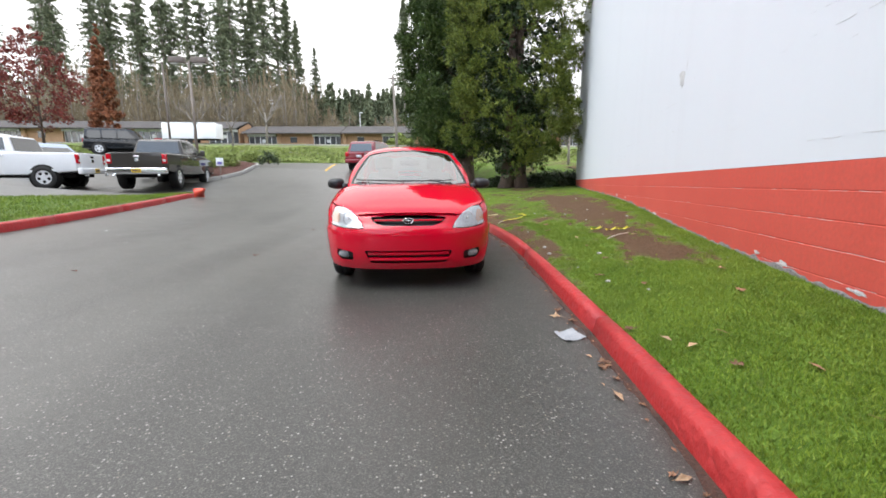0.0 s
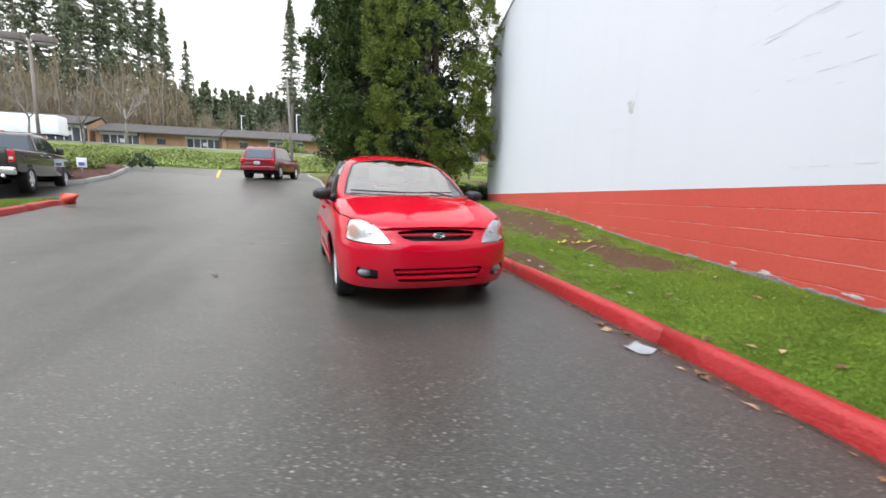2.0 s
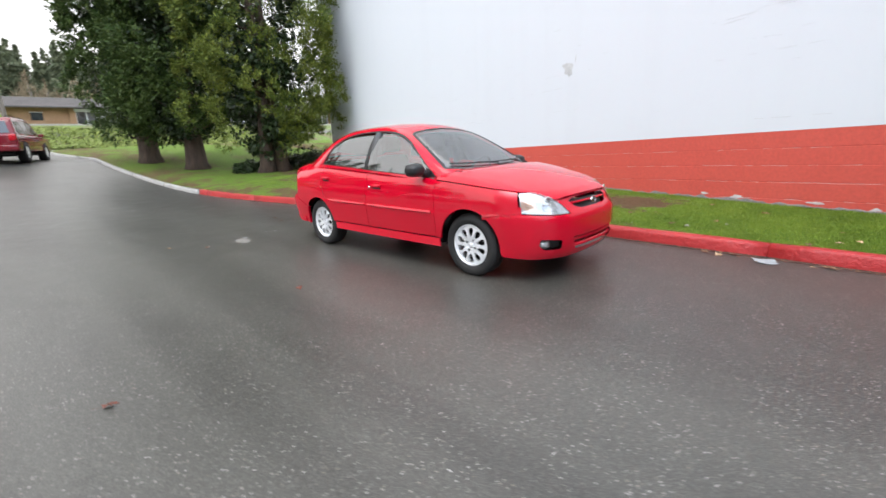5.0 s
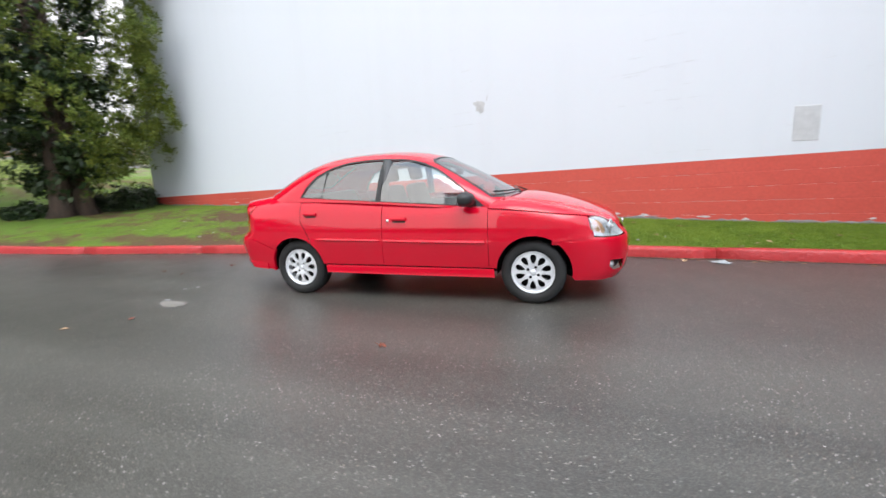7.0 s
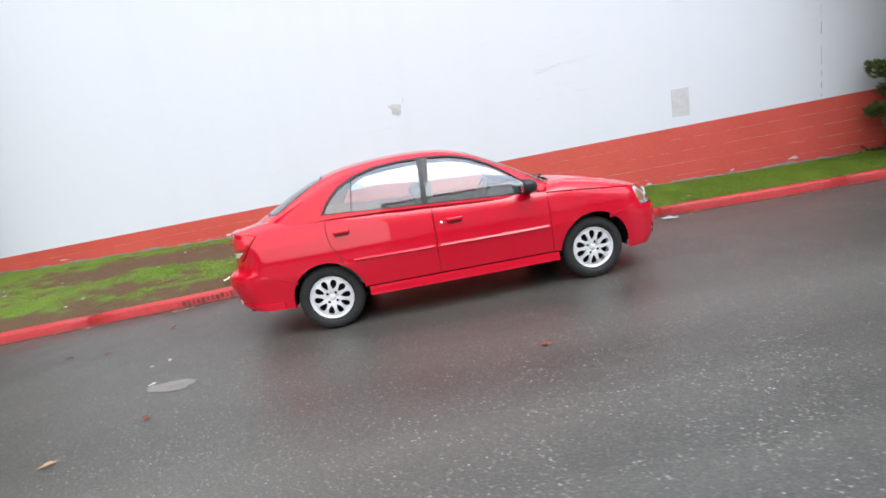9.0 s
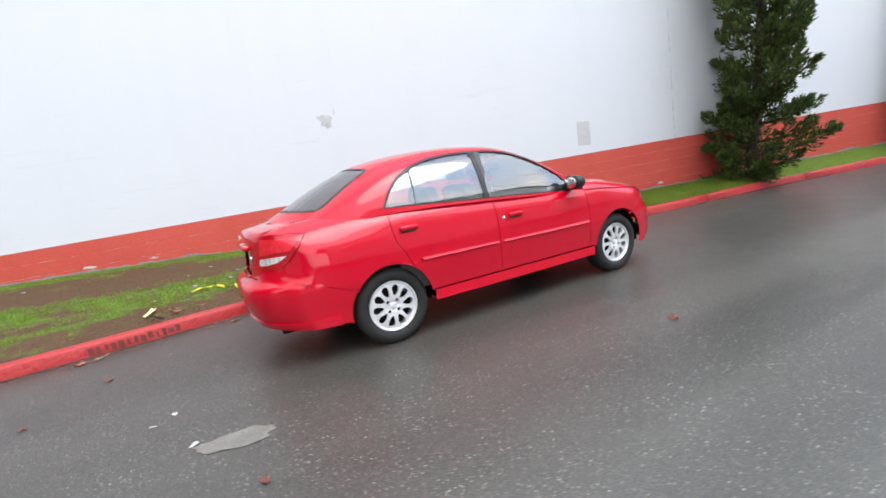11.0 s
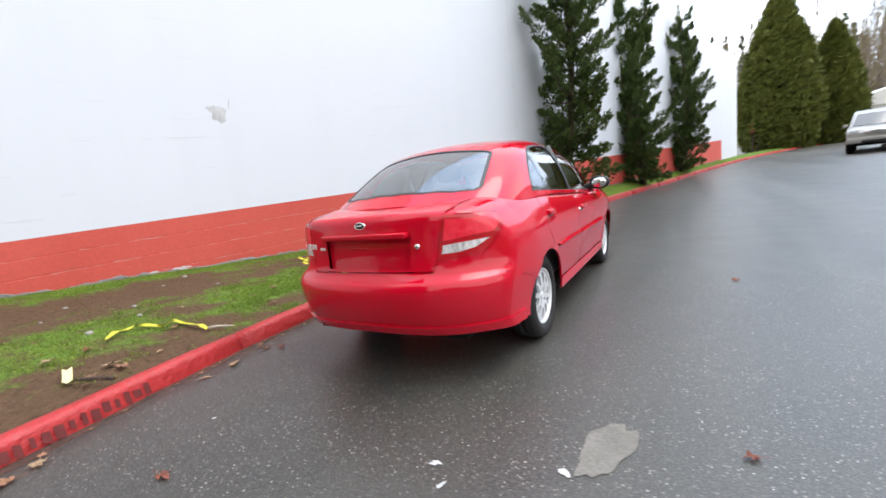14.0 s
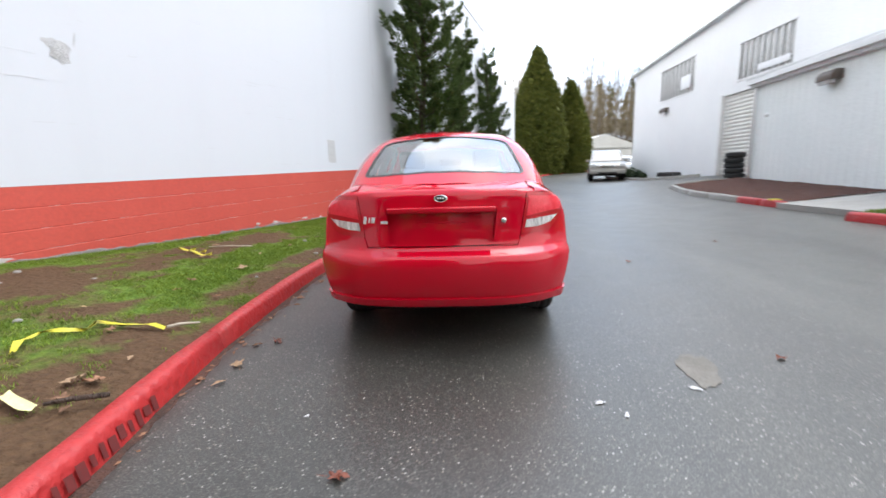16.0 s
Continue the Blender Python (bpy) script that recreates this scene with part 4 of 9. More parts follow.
rb_half = [REAR.end(0.0, 0.649, False), REAR.end(0.4, 0.649, False), REAR.end(0.7, 0.642, False), RS(1.91, 0.632), RS(1.75, 0.588), RS(1.60, 0.53)] + [RS(y, z) for y, z in arc(1.205, RRZ, RR, 35, -8, 10)] + [RS(1.56, 0.262), RS(1.75, 0.272), REAR.end(0.66, 0.290, False), REAR.end(0.4, 0.296, False), REAR.end(0.0, 0.298, False)]
rear_bumper = skin("rear_bumper", REAR, rb_half + [(-u, v) for u, v in rb_half[::-1][1:-1]], RED_PAINT, car, lip=0.03, step=0.02, gap=0.001, proud=0.003, dish=lambda uv, p: -0.012 * np.clip((0.52 - p[:, 2]) / 0.16, 0, 1) + 0.006 * np.exp(-(((p[:, 2] - 0.575) / 0.012) ** 2)))
crease_normals(rear_bumper)
lip_half = [REAR.end(0.0, 0.352, False), REAR.end(0.4, 0.350, False), REAR.end(0.66, 0.345, False), RS(1.75, 0.338), RS(1.60, 0.334), RS(1.60, 0.262), RS(1.75, 0.270), REAR.end(0.66, 0.288, False), REAR.end(0.4, 0.294, False), REAR.end(0.0, 0.296, False)]
skin("bumper_lip", REAR, lip_half + [(-u, v) for u, v in lip_half[::-1][1:-1]], RED_PAINT, rear_bumper, proud=0.004, lip=0.02, step=0.02, tilt=(0, 0, 0.10))
LA, LE = LID.above, lambda x, z: LID.end(x, z, False)
lid_half = [LA(0.0, 1.775), LA(0.22, 1.755), LA(0.40, 1.695), LA(0.53, 1.60), LA(0.53, 1.72), LA(0.518, 1.88), LA(0.508, 2.0), LE(0.502, 0.95), LE(0.494, 0.90), LE(0.482, 0.83), LE(0.464, 0.72), LE(0.446, 0.656), LE(0.2, 0.656), LE(0.0, 0.656)]
recess = soften(resample([LE(-0.322, 0.865), LE(0.322, 0.865), LE(0.300, 0.672), LE(-0.300, 0.672)], 0.05), 1)
lip_shape = lambda uv, p: 0.020 * np.exp(-np.abs((uv[:, 1] / 0.75) - 0.632 - 0.08 * p[:, 0] ** 2) / 0.028) * np.clip((0.50 - np.abs(p[:, 0])) / 0.05, 0, 1)
boot = skin("boot_lid", LID, lid_half + [(-u, v) for u, v in lid_half[::-1][1:-1]], RED_PAINT, car, holes=[recess], lip=0.03, step=0.015, dish=lip_shape)
crease_normals(boot)
skin("plate_recess", LID, inset(resample(recess, 0.03), -0.012), RED_PAINT, boot, proud=-0.024, lip=0, step=0.04)
part("boot_handle", box_bm((0.63, 0.05, 0.034), (0, 2.082, 0.866), 0.01), RED_PAINT, boot, "painted grip bar")
part("plate_holder", box_bm((0.30, 0.010, 0.012), (0, 2.052, 0.79), 0.004), RED_PAINT, boot)
part("plate_holder", box_bm((0.10, 0.008, 0.008), (0, 2.052, 0.715), 0.003), RED_PAINT, boot)
part("boot_lock", lathe_bm([(0, 0.012), (0.013, 0.012), (0.017, 0.006), (0.018, 0.0)], 18, Matrix.Translation((-0.362, 2.062, 0.797)) @ Matrix.Rotation(radians(-90), 4, "X")), CHROME, boot, "chrome lock")
for dx, w, h in ((0.447, 0.018, 0.042), (0.422, 0.010, 0.032), (0.400, 0.020, 0.032)):
    bar = box_bm((w, 0.004, h), (0, 0, 0), 0.0015)
    bmesh.ops.transform(bar, matrix=Matrix.Translation((dx, 2.080, 0.815)) @ Matrix.Rotation(radians(-12), 4, "Y"), verts=bar.verts[:])
    part("emblem_bar", bar, LETTER, boot, "bright metal bar")
part("trim_mark", box_bm((0.04, 0.004, 0.016), (0.335, 2.082, 0.80), 0.001), LETTER, boot)

part("rear_valance", box_bm((1.15, 0.5, 0.10), (0, 1.72, 0.37), 0.03), DARK_METAL, car)

# cabin shell, frames and glass
HS, HA = HIGH.side, HIGH.above
frame_loop = [HS(-0.80, 0.872), HS(-0.76, 0.905), HS(-0.69, 0.968), HS(-0.60, 1.045), HS(-0.48, 1.138), HS(-0.34, 1.230), HS(-0.18, 1.302), HS(0.0, 1.345), HS(0.2, 1.361), HS(0.45, 1.362), HS(0.65, 1.347), HS(0.83, 1.303), HS(0.99, 1.225), HS(1.10, 1.115), HS(1.165, 1.0)]
frame_loop += [HS(0.9, 0.985), HS(0.6, 0.964), HS(0.2, 0.937), HS(-0.3, 0.903), HS(-0.6, 0.882)]
win_f = [HS(-0.70, 0.908), HS(-0.655, 0.965), HS(-0.575, 1.034), HS(-0.465, 1.118), HS(-0.335, 1.204), HS(-0.18, 1.276), HS(0.0, 1.322), HS(0.205, 1.336), HS(0.215, 1.15), HS(0.225, 0.966), HS(-0.1, 0.945), HS(-0.4, 0.925)]
win_r = [HS(0.29, 0.970), HS(0.28, 1.15), HS(0.268, 1.336), HS(0.45, 1.337), HS(0.64, 1.32), HS(0.78, 1.288), HS(0.845, 1.262), HS(0.86, 1.13), HS(0.88, 1.008), HS(0.6, 0.990)]
win_q = [HS(0.90, 1.010), HS(0.885, 1.13), HS(0.872, 1.248), HS(0.975, 1.195), HS(1.065, 1.105), HS(1.12, 1.02)]
frame_loop = inset(resample(frame_loop, 0.03), 0.009)
win_f, win_r, win_q = [inset(resample(w, 0.03), -d) for w, d in ((win_f, 0.009), (win_r, 0.009), (win_q, 0.006))]
screen_half = [HA(0.0, -1.03), HA(0.25, -1.015), HA(0.45, -0.965), HA(0.60, -0.895), HA(0.665, -0.83), HA(0.655, -0.76), HA(0.60, -0.54), HA(0.55, -0.36), HA(0.51, -0.245), HA(0.44, -0.215), HA(0.2, -0.20), HA(0.0, -0.197)]
back_half = [HA(0.0, 1.165), HA(0.25, 1.155), HA(0.42, 1.125), HA(0.47, 1.14), HA(0.50, 1.28), HA(0.53, 1.43), HA(0.55, 1.545), HA(0.52, 1.60), HA(0.40, 1.675), HA(0.22, 1.74), HA(0.0, 1.765)]
fliph = math.pi * HIGH.scale


def both(h):
    return h + [(u, fliph - v) for u, v in h[::-1][1:-1]]


screen_loop, back_loop = both(screen_half), both(back_half)
belt_half = [HA(0.0, -1.10), HA(0.3, -1.08), HA(0.5, -1.02), HA(0.63, -0.93), HS(-0.88, 0.855), HS(-0.6, 0.865), HS(-0.3, 0.89), HS(0.2, 0.925), HS(0.6, 0.95), HS(1.1, 0.965), HS(1.35, 0.955), HS(1.5, 0.95), HA(0.61, 1.65), HA(0.46, 1.77), HA(0.25, 1.855), HA(0.0, 1.885)]
mirror_h = lambda loop: [(u, fliph - v) for u, v in list(loop)[::-1]]
skin("roof", HIGH, both(belt_half), RED_PAINT, car, holes=[frame_loop, mirror_h(frame_loop), screen_loop, back_loop], lip=0.02, gap=0.001, step=0.04)
for m in (False, True):
    fr = skin("window_frame", HIGH, frame_loop, BLACK_TRIM, car, holes=[win_f, win_r, win_q], mirror=m, step=0.03, gap=0.001, proud=-0.002, lip=0.03, label="black window surround")
    for nm, lp in (("front_window", win_f), ("rear_window", win_r), ("quarter_window", win_q)):
        g = skin(nm, HIGH, lp, CAR_GLASS, car, mirror=m, step=0.06, gap=-0.004, proud=-0.008, lip=0, label="clear side window")
        g.visible_shadow = False
for nm, lp in (("windscreen", screen_loop), ("rear_screen", back_loop)):
    ring = inset(resample(lp, 0.03), 0.02)
    skin(nm + "_seal", HIGH, lp, BLACK_TRIM, car, holes=[ring], step=0.03, gap=0.0, proud=0.001, lip=0.01)
    g = skin(nm, HIGH, ring, SCREEN_GLASS, car, step=0.06, gap=-0.004, proud=-0.003, lip=0, label="clear curved screen glass")
    g.visible_shadow = False

# scuttle, wipers
cowl_half = [A(0.0, -1.025), A(0.2, -1.015), A(0.4, -0.98), A(0.55, -0.925), A(0.66, -0.86), A(0.70, -0.80), A(0.5, -0.82), A(0.2, -0.9), A(0.0, -0.92)]
skin("scuttle", LOW, cowl_half + [(u, flipv - v) for u, v in cowl_half[::-1][1:-1]], BLACK_TRIM, car, proud=-0.008, lip=0.01)


def on_screen(x, y, lift=0.012):
    p = HIGH.lift(np.array([HA(x, y)]))[0]
    return Vector(p) + Vector((0, -0.5, 0.87)) * lift


for x0, x1 in ((-0.60, -0.02), (-0.05, 0.50)):
    w = tube_bm([on_screen(x0 + (x1 - x0) * i / 8, -0.955 + 0.15 * ((x0 + (x1 - x0) * i / 8) / 0.65) ** 2, 0.016) for i in range(9)], [0.007] * 9, 6)
    wp = part("wiper", w, BLACK_TRIM, car)
    xm = x1 - 0.03
    part("wiper_arm", tube_bm([(xm, -1.02, 0.955), on_screen(xm - 0.02, -0.985, 0.035), on_screen(0.5 * (x0 + x1), -0.94, 0.032)], [0.011, 0.009, 0.007], 8), BLACK_TRIM, wp)
part("washer_jet", box_bm((0.02, 0.03, 0.012), (0.22, -1.13, 0.952), 0.004), BLACK_TRIM, car)
part("washer_jet", box_bm((0.02, 0.03, 0.012), (-0.22, -1.13, 0.952), 0.004), BLACK_TRIM, car)


# mirrors, handles
def mirror_housing(s):
    bm = bmesh.new()
    bmesh.ops.create_uvsphere(bm, u_segments=24, v_segments=16, radius=1.0)
    for v in bm.verts:
        x, y, z = v.co
        y = -1.0 * abs(y) ** 0.9 if y < 0 else 0.32 * y ** 0.5
        x = math.copysign(abs(x) ** 0.75, x)
        z = math.copysign(abs(z) ** 0.7, z) * (1.0 - 0.18 * (x + 1) / 2)
        v.co = (0.096 * x, 0.10 * y, 0.070 * z)
    bmesh.ops.transform(bm, matrix=Matrix.Translation((s * 0.868, -0.615, 0.957)) @ Matrix.Rotation(radians(s * 6), 4, "Z") @ Matrix.Diagonal((s, 1, 1, 1)), verts=bm.verts[:])
    bmesh.ops.recalc_face_normals(bm, faces=bm.faces[:])
    return bm


MIRROR = surface("mirror_glass", (0.60, 0.61, 0.63), (0.66, 0.67, 0.68), 2, 20, 0.08, 0.01, 0.0, metal=1.0)
for s in (1, -1):
    m = part("door_mirror", mirror_housing(s), BLACK_TRIM, car, "black plastic door mirror")
    part("mirror_foot", tube_bm([(s * 0.735, -0.665, 0.905), (s * 0.775, -0.65, 0.925), (s * 0.83, -0.63, 0.94)], [0.05, 0.04, 0.03], 10), BLACK_TRIM, m)
    g = lathe_bm([(0, 0), (0.07, 0), (0.072, -0.004)], 28, Matrix.Translation((s * 0.868, -0.578, 0.957)) @ Matrix.Rotation(radians(-90), 4, "X") @ Matrix.Diagonal((1.0, 0.7, 1, 1)))
    part("mirror_glass", g, MIRROR, m)
    for y, z, lock in ((0.03, 0.782, True), (1.005, 0.842, False)):
        x = float(LOW.lift(np.array([LOW.side(y, z)]))[0][0])
        h = part("door_handle", box_bm((0.034, 0.145, 0.034), (s * (x + 0.010), y, z + 0.004), 0.013, 3), RED_PAINT, car, "red pull handle")
        part("handle_cup", box_bm((0.012, 0.125, 0.030), (s * (x + 0.0015), y, z - 0.014), 0.005), BLACK_TRIM, h)
        if lock:
            part("door_lock", lathe_bm([(0, 0.008), (0.013, 0.008), (0.015, 0.0)], 16, Matrix.Translation((s * (x + 0.004), y + 0.118, z - 0.012)) @ Matrix.Rotation(radians(s * 90), 4, "Y")), CHROME, car, "chrome key lock")


# wheels
def plate_with_holes(outer, holes, lift, material, name, parent, m):
    rim = np.concatenate([outer, *holes])
    edges, at = [], 0
    for h in [outer, *holes]:
        k = len(h)
        edges += [(at + i, at + (i + 1) % k) for i in range(k)]
        at += k
    vs, _, fs, *_ = delaunay_2d_cdt([Vector(p) for p in rim], edges, [], 0, 1e-7)
    uv = np.array([tuple(v) for v in vs])
    tri = [f for f in fs if len(f) == 3]
    mid = uv[np.array(tri)].mean(1)
    ok = within(mid, outer)
    for h in holes:
        ok &= ~within(mid, h)
    tri = [t for t, k in zip(tri, ok) if k]
    verts = [(x, y, lift(math.hypot(x, y))) for x, y in uv] + [(x, y, lift(math.hypot(x, y)) - 0.02) for x, y in uv]
    n = len(uv)
    faces = [tuple(t) for t in tri]
    at = 0
    for h in [outer, *holes]:
        k = len(h)
        faces += [(at + i, at + (i + 1) % k, n + at + (i + 1) % k, n + at + i) for i in range(k)]
        at += k
    me = bpy.data.meshes.new(name)
    me.from_pydata([tuple(m @ Vector(v)) for v in verts], [], faces)
    me.update()
    bm = bmesh.new()
    bm.from_mesh(me)
    bmesh.ops.recalc_face_normals(bm, faces=bm.faces[:])
    bm.to_mesh(me)
    bm.free()
    return link_mesh(name, me, material, parent, "", False)


def ring2d(r, k, cx=0.0, cy=0.0, ry=None, turn=0.0):
    ry = ry or r
    pts = []
    for i in range(k):
        a = 2 * math.pi * i / k
        x, y = r * math.cos(a), ry * math.sin(a)
        pts.append((cx + x * math.cos(turn) - y * math.sin(turn), cy + x * math.sin(turn) + y * math.cos(turn)))
    return np.array(pts)


def alloy_wheel(at, s, parent, radius=0.288, spin=0.0):
    """Tyre, slotted eight-hole alloy rim, brake disc. The face looks along s * x."""
    m = Matrix.Translation(at) @ Matrix.Rotation(radians(s * 90), 4, "Y") @ Matrix.Rotation(spin, 4, "Z")
    k = radius / 0.288
    tyre = lathe_bm([(0.176 * k, -0.12), (0.186 * k, 0.0), (0.20 * k, 0.032), (0.235 * k, 0.040), (0.262 * k, 0.034), (0.280 * k, 0.018), (0.2865 * k, 0.004), (0.2865 * k, -0.004), (0.2845 * k, -0.008), (0.288 * k, -0.012), (0.288 * k, -0.05), (0.284 * k, -0.053), (0.284 * k, -0.06), (0.288 * k, -0.063), (0.288 * k, -0.10), (0.284 * k, -0.103), (0.2865 * k, -0.12), (0.278 * k, -0.14), (0.25 * k, -0.15), (0.2 * k, -0.145), (0.17 * k, -0.12)], 56, m)
    w = part("wheel", tyre, RUBBER, parent, "silver alloy wheel with a black tyre")
    part("rim_lip", lathe_bm([(0.168 * k, -0.10), (0.170 * k, -0.01), (0.178 * k, 0.020), (0.188 * k, 0.026), (0.192 * k, 0.022), (0.192 * k, 0.0)], 56, m), ALLOY, w)
    holes = []
    for i in range(10):
        a = 2 * math.pi * (i + 0.5) / 10
        c = 0.118 * k
        pts = []
        for j in range(18):
            t = 2 * math.pi * j / 18
            rr, ww = 0.043 * k * math.cos(t), (0.0255 + 0.0115 * math.cos(t)) * k * math.sin(t)
            pts.append(((c + rr) * math.cos(a) - ww * math.sin(a), (c + rr) * math.sin(a) + ww * math.cos(a)))
        holes.append(np.array(pts))
    lugs = [ring2d(0.0145 * k, 10, 0.052 * k * math.cos(a), 0.052 * k * math.sin(a)) for a in [math.pi / 4 + math.pi / 2 * i for i in range(4)]]
    dish = lambda r: 0.004 + 0.016 * math.exp(-((r / k - 0.10) / 0.075) ** 2) - (0.006 if r < 0.03 * k else 0)
    plate_with_holes(ring2d(0.176 * k, 56), holes + lugs + [ring2d(0.028 * k, 18)], dish, ALLOY, "rim_face", w, m)
    part("hub_cap", lathe_bm([(0, 0.020), (0.02 * k, 0.018), (0.0285 * k, 0.012), (0.0285 * k, -0.01)], 20, m), ALLOY, w)
    part("brake_disc", lathe_bm([(0, -0.03), (0.125 * k, -0.03), (0.125 * k, -0.045), (0.17 * k, -0.06), (0.17 * k, -0.11)], 32, m), DARK_METAL, w)
    return w


for s in (1, -1):
    for y, sp in ((-1.205, 0.3), (1.205, 0.05)):
        alloy_wheel((s * 0.755, y, 0.287), s, car, spin=sp)
        well = lathe_bm([(0.334, -0.012), (0.340, -0.03), (0.345, -0.24), (0.02, -0.25)], 40, Matrix.Translation((s * 0.765, y - (0.01 if y < 0 else 0), 0.30)) @ Matrix.Rotation(radians(s * 90), 4, "Y"))
        bmesh.ops.delete(well, geom=[f for f in well.faces if f.calc_center_median().z < 0.24], context="FACES")
        part("wheel_arch_liner", well, DARK_METAL, car)

# underside and cabin
part("underbody", box_bm((1.14, 3.86, 0.06), (0, 0.05, 0.27), 0.02), DARK_METAL, car)
part("underbody", box_bm((1.5, 1.66, 0.10), (0, 0.0, 0.30), 0.02), DARK_METAL, car)
part("bulkhead", box_bm((1.36, 0.05, 0.62), (0, -0.92, 0.6), 0.01), DARK_METAL, car)
part("bulkhead", box_bm((1.25, 0.04, 0.72), (0, 1.42, 0.62), 0.01), CABIN, car)
part("exhaust_pipe", tube_bm([(-0.45, 1.4, 0.27), (-0.45, 2.02, 0.285)], [0.02, 0.02], 12), DARK_METAL, car)
for s in (1, -1):
    part("door_lining", box_bm((0.04, 1.85, 0.52), (s * 0.735, 0.17, 0.62), 0.015), CABIN_PLASTIC, car)
    part("inner_pillar", tube_bm([(s * 0.715, 0.22, 0.95), (s * 0.66, 0.21, 1.15), (s * 0.575, 0.20, 1.33)], [0.045, 0.038, 0.04], 8), CABIN_PLASTIC, car)


def seat(x, y, wide, parent):
    """Cushion, reclined back and head restraint."""
    bm = box_bm((wide, 0.50, 0.16), (x, y, 0.50), 0.05, 3)
    st = part("seat", bm, CABIN, parent, "grey cloth seat")
    b = box_bm((wide, 0.13, 0.60), (0, 0, 0.28), 0.05, 3)
    for v in b.verts:
        v.co.x *= 1.0 - 0.16 * max(0, v.co.z) / 0.58
    bmesh.ops.transform(b, matrix=Matrix.Translation((x, y + 0.24, 0.53)) @ Matrix.Rotation(radians(-18), 4, "X"), verts=b.verts[:])
    part("backrest", b, CABIN, st)
    h = box_bm((0.25, 0.09, 0.17), (0, 0, 0.70), 0.04, 3)
    bmesh.ops.transform(h, matrix=Matrix.Translation((x, y + 0.24, 0.53)) @ Matrix.Rotation(radians(-14), 4, "X"), verts=h.verts[:])
    part("head_restraint", h, CABIN, st)


seat(-0.36, -0.12, 0.50, car)
seat(0.36, -0.12, 0.50, car)
bench = part("rear_bench", box_bm((1.28, 0.52, 0.18), (0, 0.86, 0.50), 0.05, 3), CABIN, car)
rb = box_bm((1.26, 0.14, 0.56), (0, 0, 0.26), 0.05, 3)
bmesh.ops.transform(rb, matrix=Matrix.Translation((0, 1.10, 0.52)) @ Matrix.Rotation(radians(-24), 4, "X"), verts=rb.verts[:])
part("bench_back", rb, CABIN, bench)
part("parcel_shelf", box_bm((1.16, 0.52, 0.03), (0, 1.50, 0.985), 0.01), CABIN_PLASTIC, car)
dash = prism_bm([(-1.0, 0.62), (-0.98, 0.90), (-0.82, 0.915), (-0.66, 0.90), (-0.58, 0.84), (-0.60, 0.62)], -0.68, 0.68, 0.02)
bmesh.ops.transform(dash, matrix=Matrix.Rotation(radians(-90), 4, "Z") @ Matrix.Diagonal((1, -1, 1, 1)), verts=dash.verts[:])
bmesh.ops.transform(dash, matrix=Matrix.Diagonal((1, -1 if max(v.co.y for v in dash.verts) > 0.3 else 1, 1, 1)), verts=dash.verts[:])
bmesh.ops.recalc_face_normals(dash, faces=dash.faces[:])
part("dashboard", dash, CABIN_PLASTIC, car)
wheel_pts = [(0.18 * math.cos(2 * math.pi * i / 28), 0.18 * math.sin(2 * math.pi * i / 28), 0) for i in range(29)]
sw = tube_bm(wheel_pts, [0.014] * 29, 8)
bmesh.ops.transform(sw, matrix=Matrix.Translation((0.36, -0.44, 0.87)) @ Matrix.Rotation(radians(-64), 4, "X"), verts=sw.verts[:])
st = part("steering_wheel", sw, CABIN_PLASTIC, car)
hub = box_bm((0.30, 0.11, 0.03), (0, 0, -0.01), 0.012)
bmesh.ops.transform(hub, matrix=Matrix.Translation((0.36, -0.44, 0.87)) @ Matrix.Rotation(radians(-64), 4, "X"), verts=hub.verts[:])
part("hub", hub, CABIN_PLASTIC, st)
part("rear_view_mirror", box_bm((0.24, 0.03, 0.065), (0, -0.36, 1.20), 0.012), BLACK_TRIM, car)

# ---- warehouse and shed across the lane ----
SIDING = surface("white_metal_siding", (0.80, 0.82, 0.85), (0.86, 0.88, 0.90), 0.5, 22, 0.55, 0.1, 0.05)
SHED_SKIN = surface("pale_green_siding", (0.73, 0.78, 0.78), (0.80, 0.84, 0.84), 0.6, 24, 0.55, 0.1, 0.05)
ROOF_METAL = surface("grey_roof_metal", (0.56, 0.58, 0.59), (0.68, 0.70, 0.71), 1.0, 20, 0.45, 0.1, 0.05, metal=0.3)
SHUTTER = surface("ribbed_shutter_paint", (0.62, 0.62, 0.59), (0.72, 0.72, 0.69), 1.5, 30, 0.5, 0.1, 0.1)
PANEL_TRANS = surface("cloudy_glazing", (0.30, 0.31, 0.31), (0.52, 0.53, 0.525), 1.2, 14, 0.3, 0.1, 0.1, stretch=(1, 2, 0.3))
FRAME_WHITE = surface("white_window_bar", (0.76, 0.77, 0.78), (0.84, 0.85, 0.86), 3, 40, 0.5, 0.1, 0.05)
MULCH = surface("red_brown_bark_mulch", (0.06, 0.022, 0.015), (0.15, 0.055, 0.035), 4, 70, 0.95, 0.04, 1.0, depth=0.03)
LAMP_BODY = surface("bronze_lamp_housing", (0.085, 0.066, 0.055), (0.14, 0.11, 0.092), 4, 40, 0.5, 0.1, 0.1)
LAMP_FACE = surface("wall_pack_lens", (0.55, 0.56, 0.56), (0.7, 0.71, 0.71), 9, 60, 0.2, 0.05, 0.1)


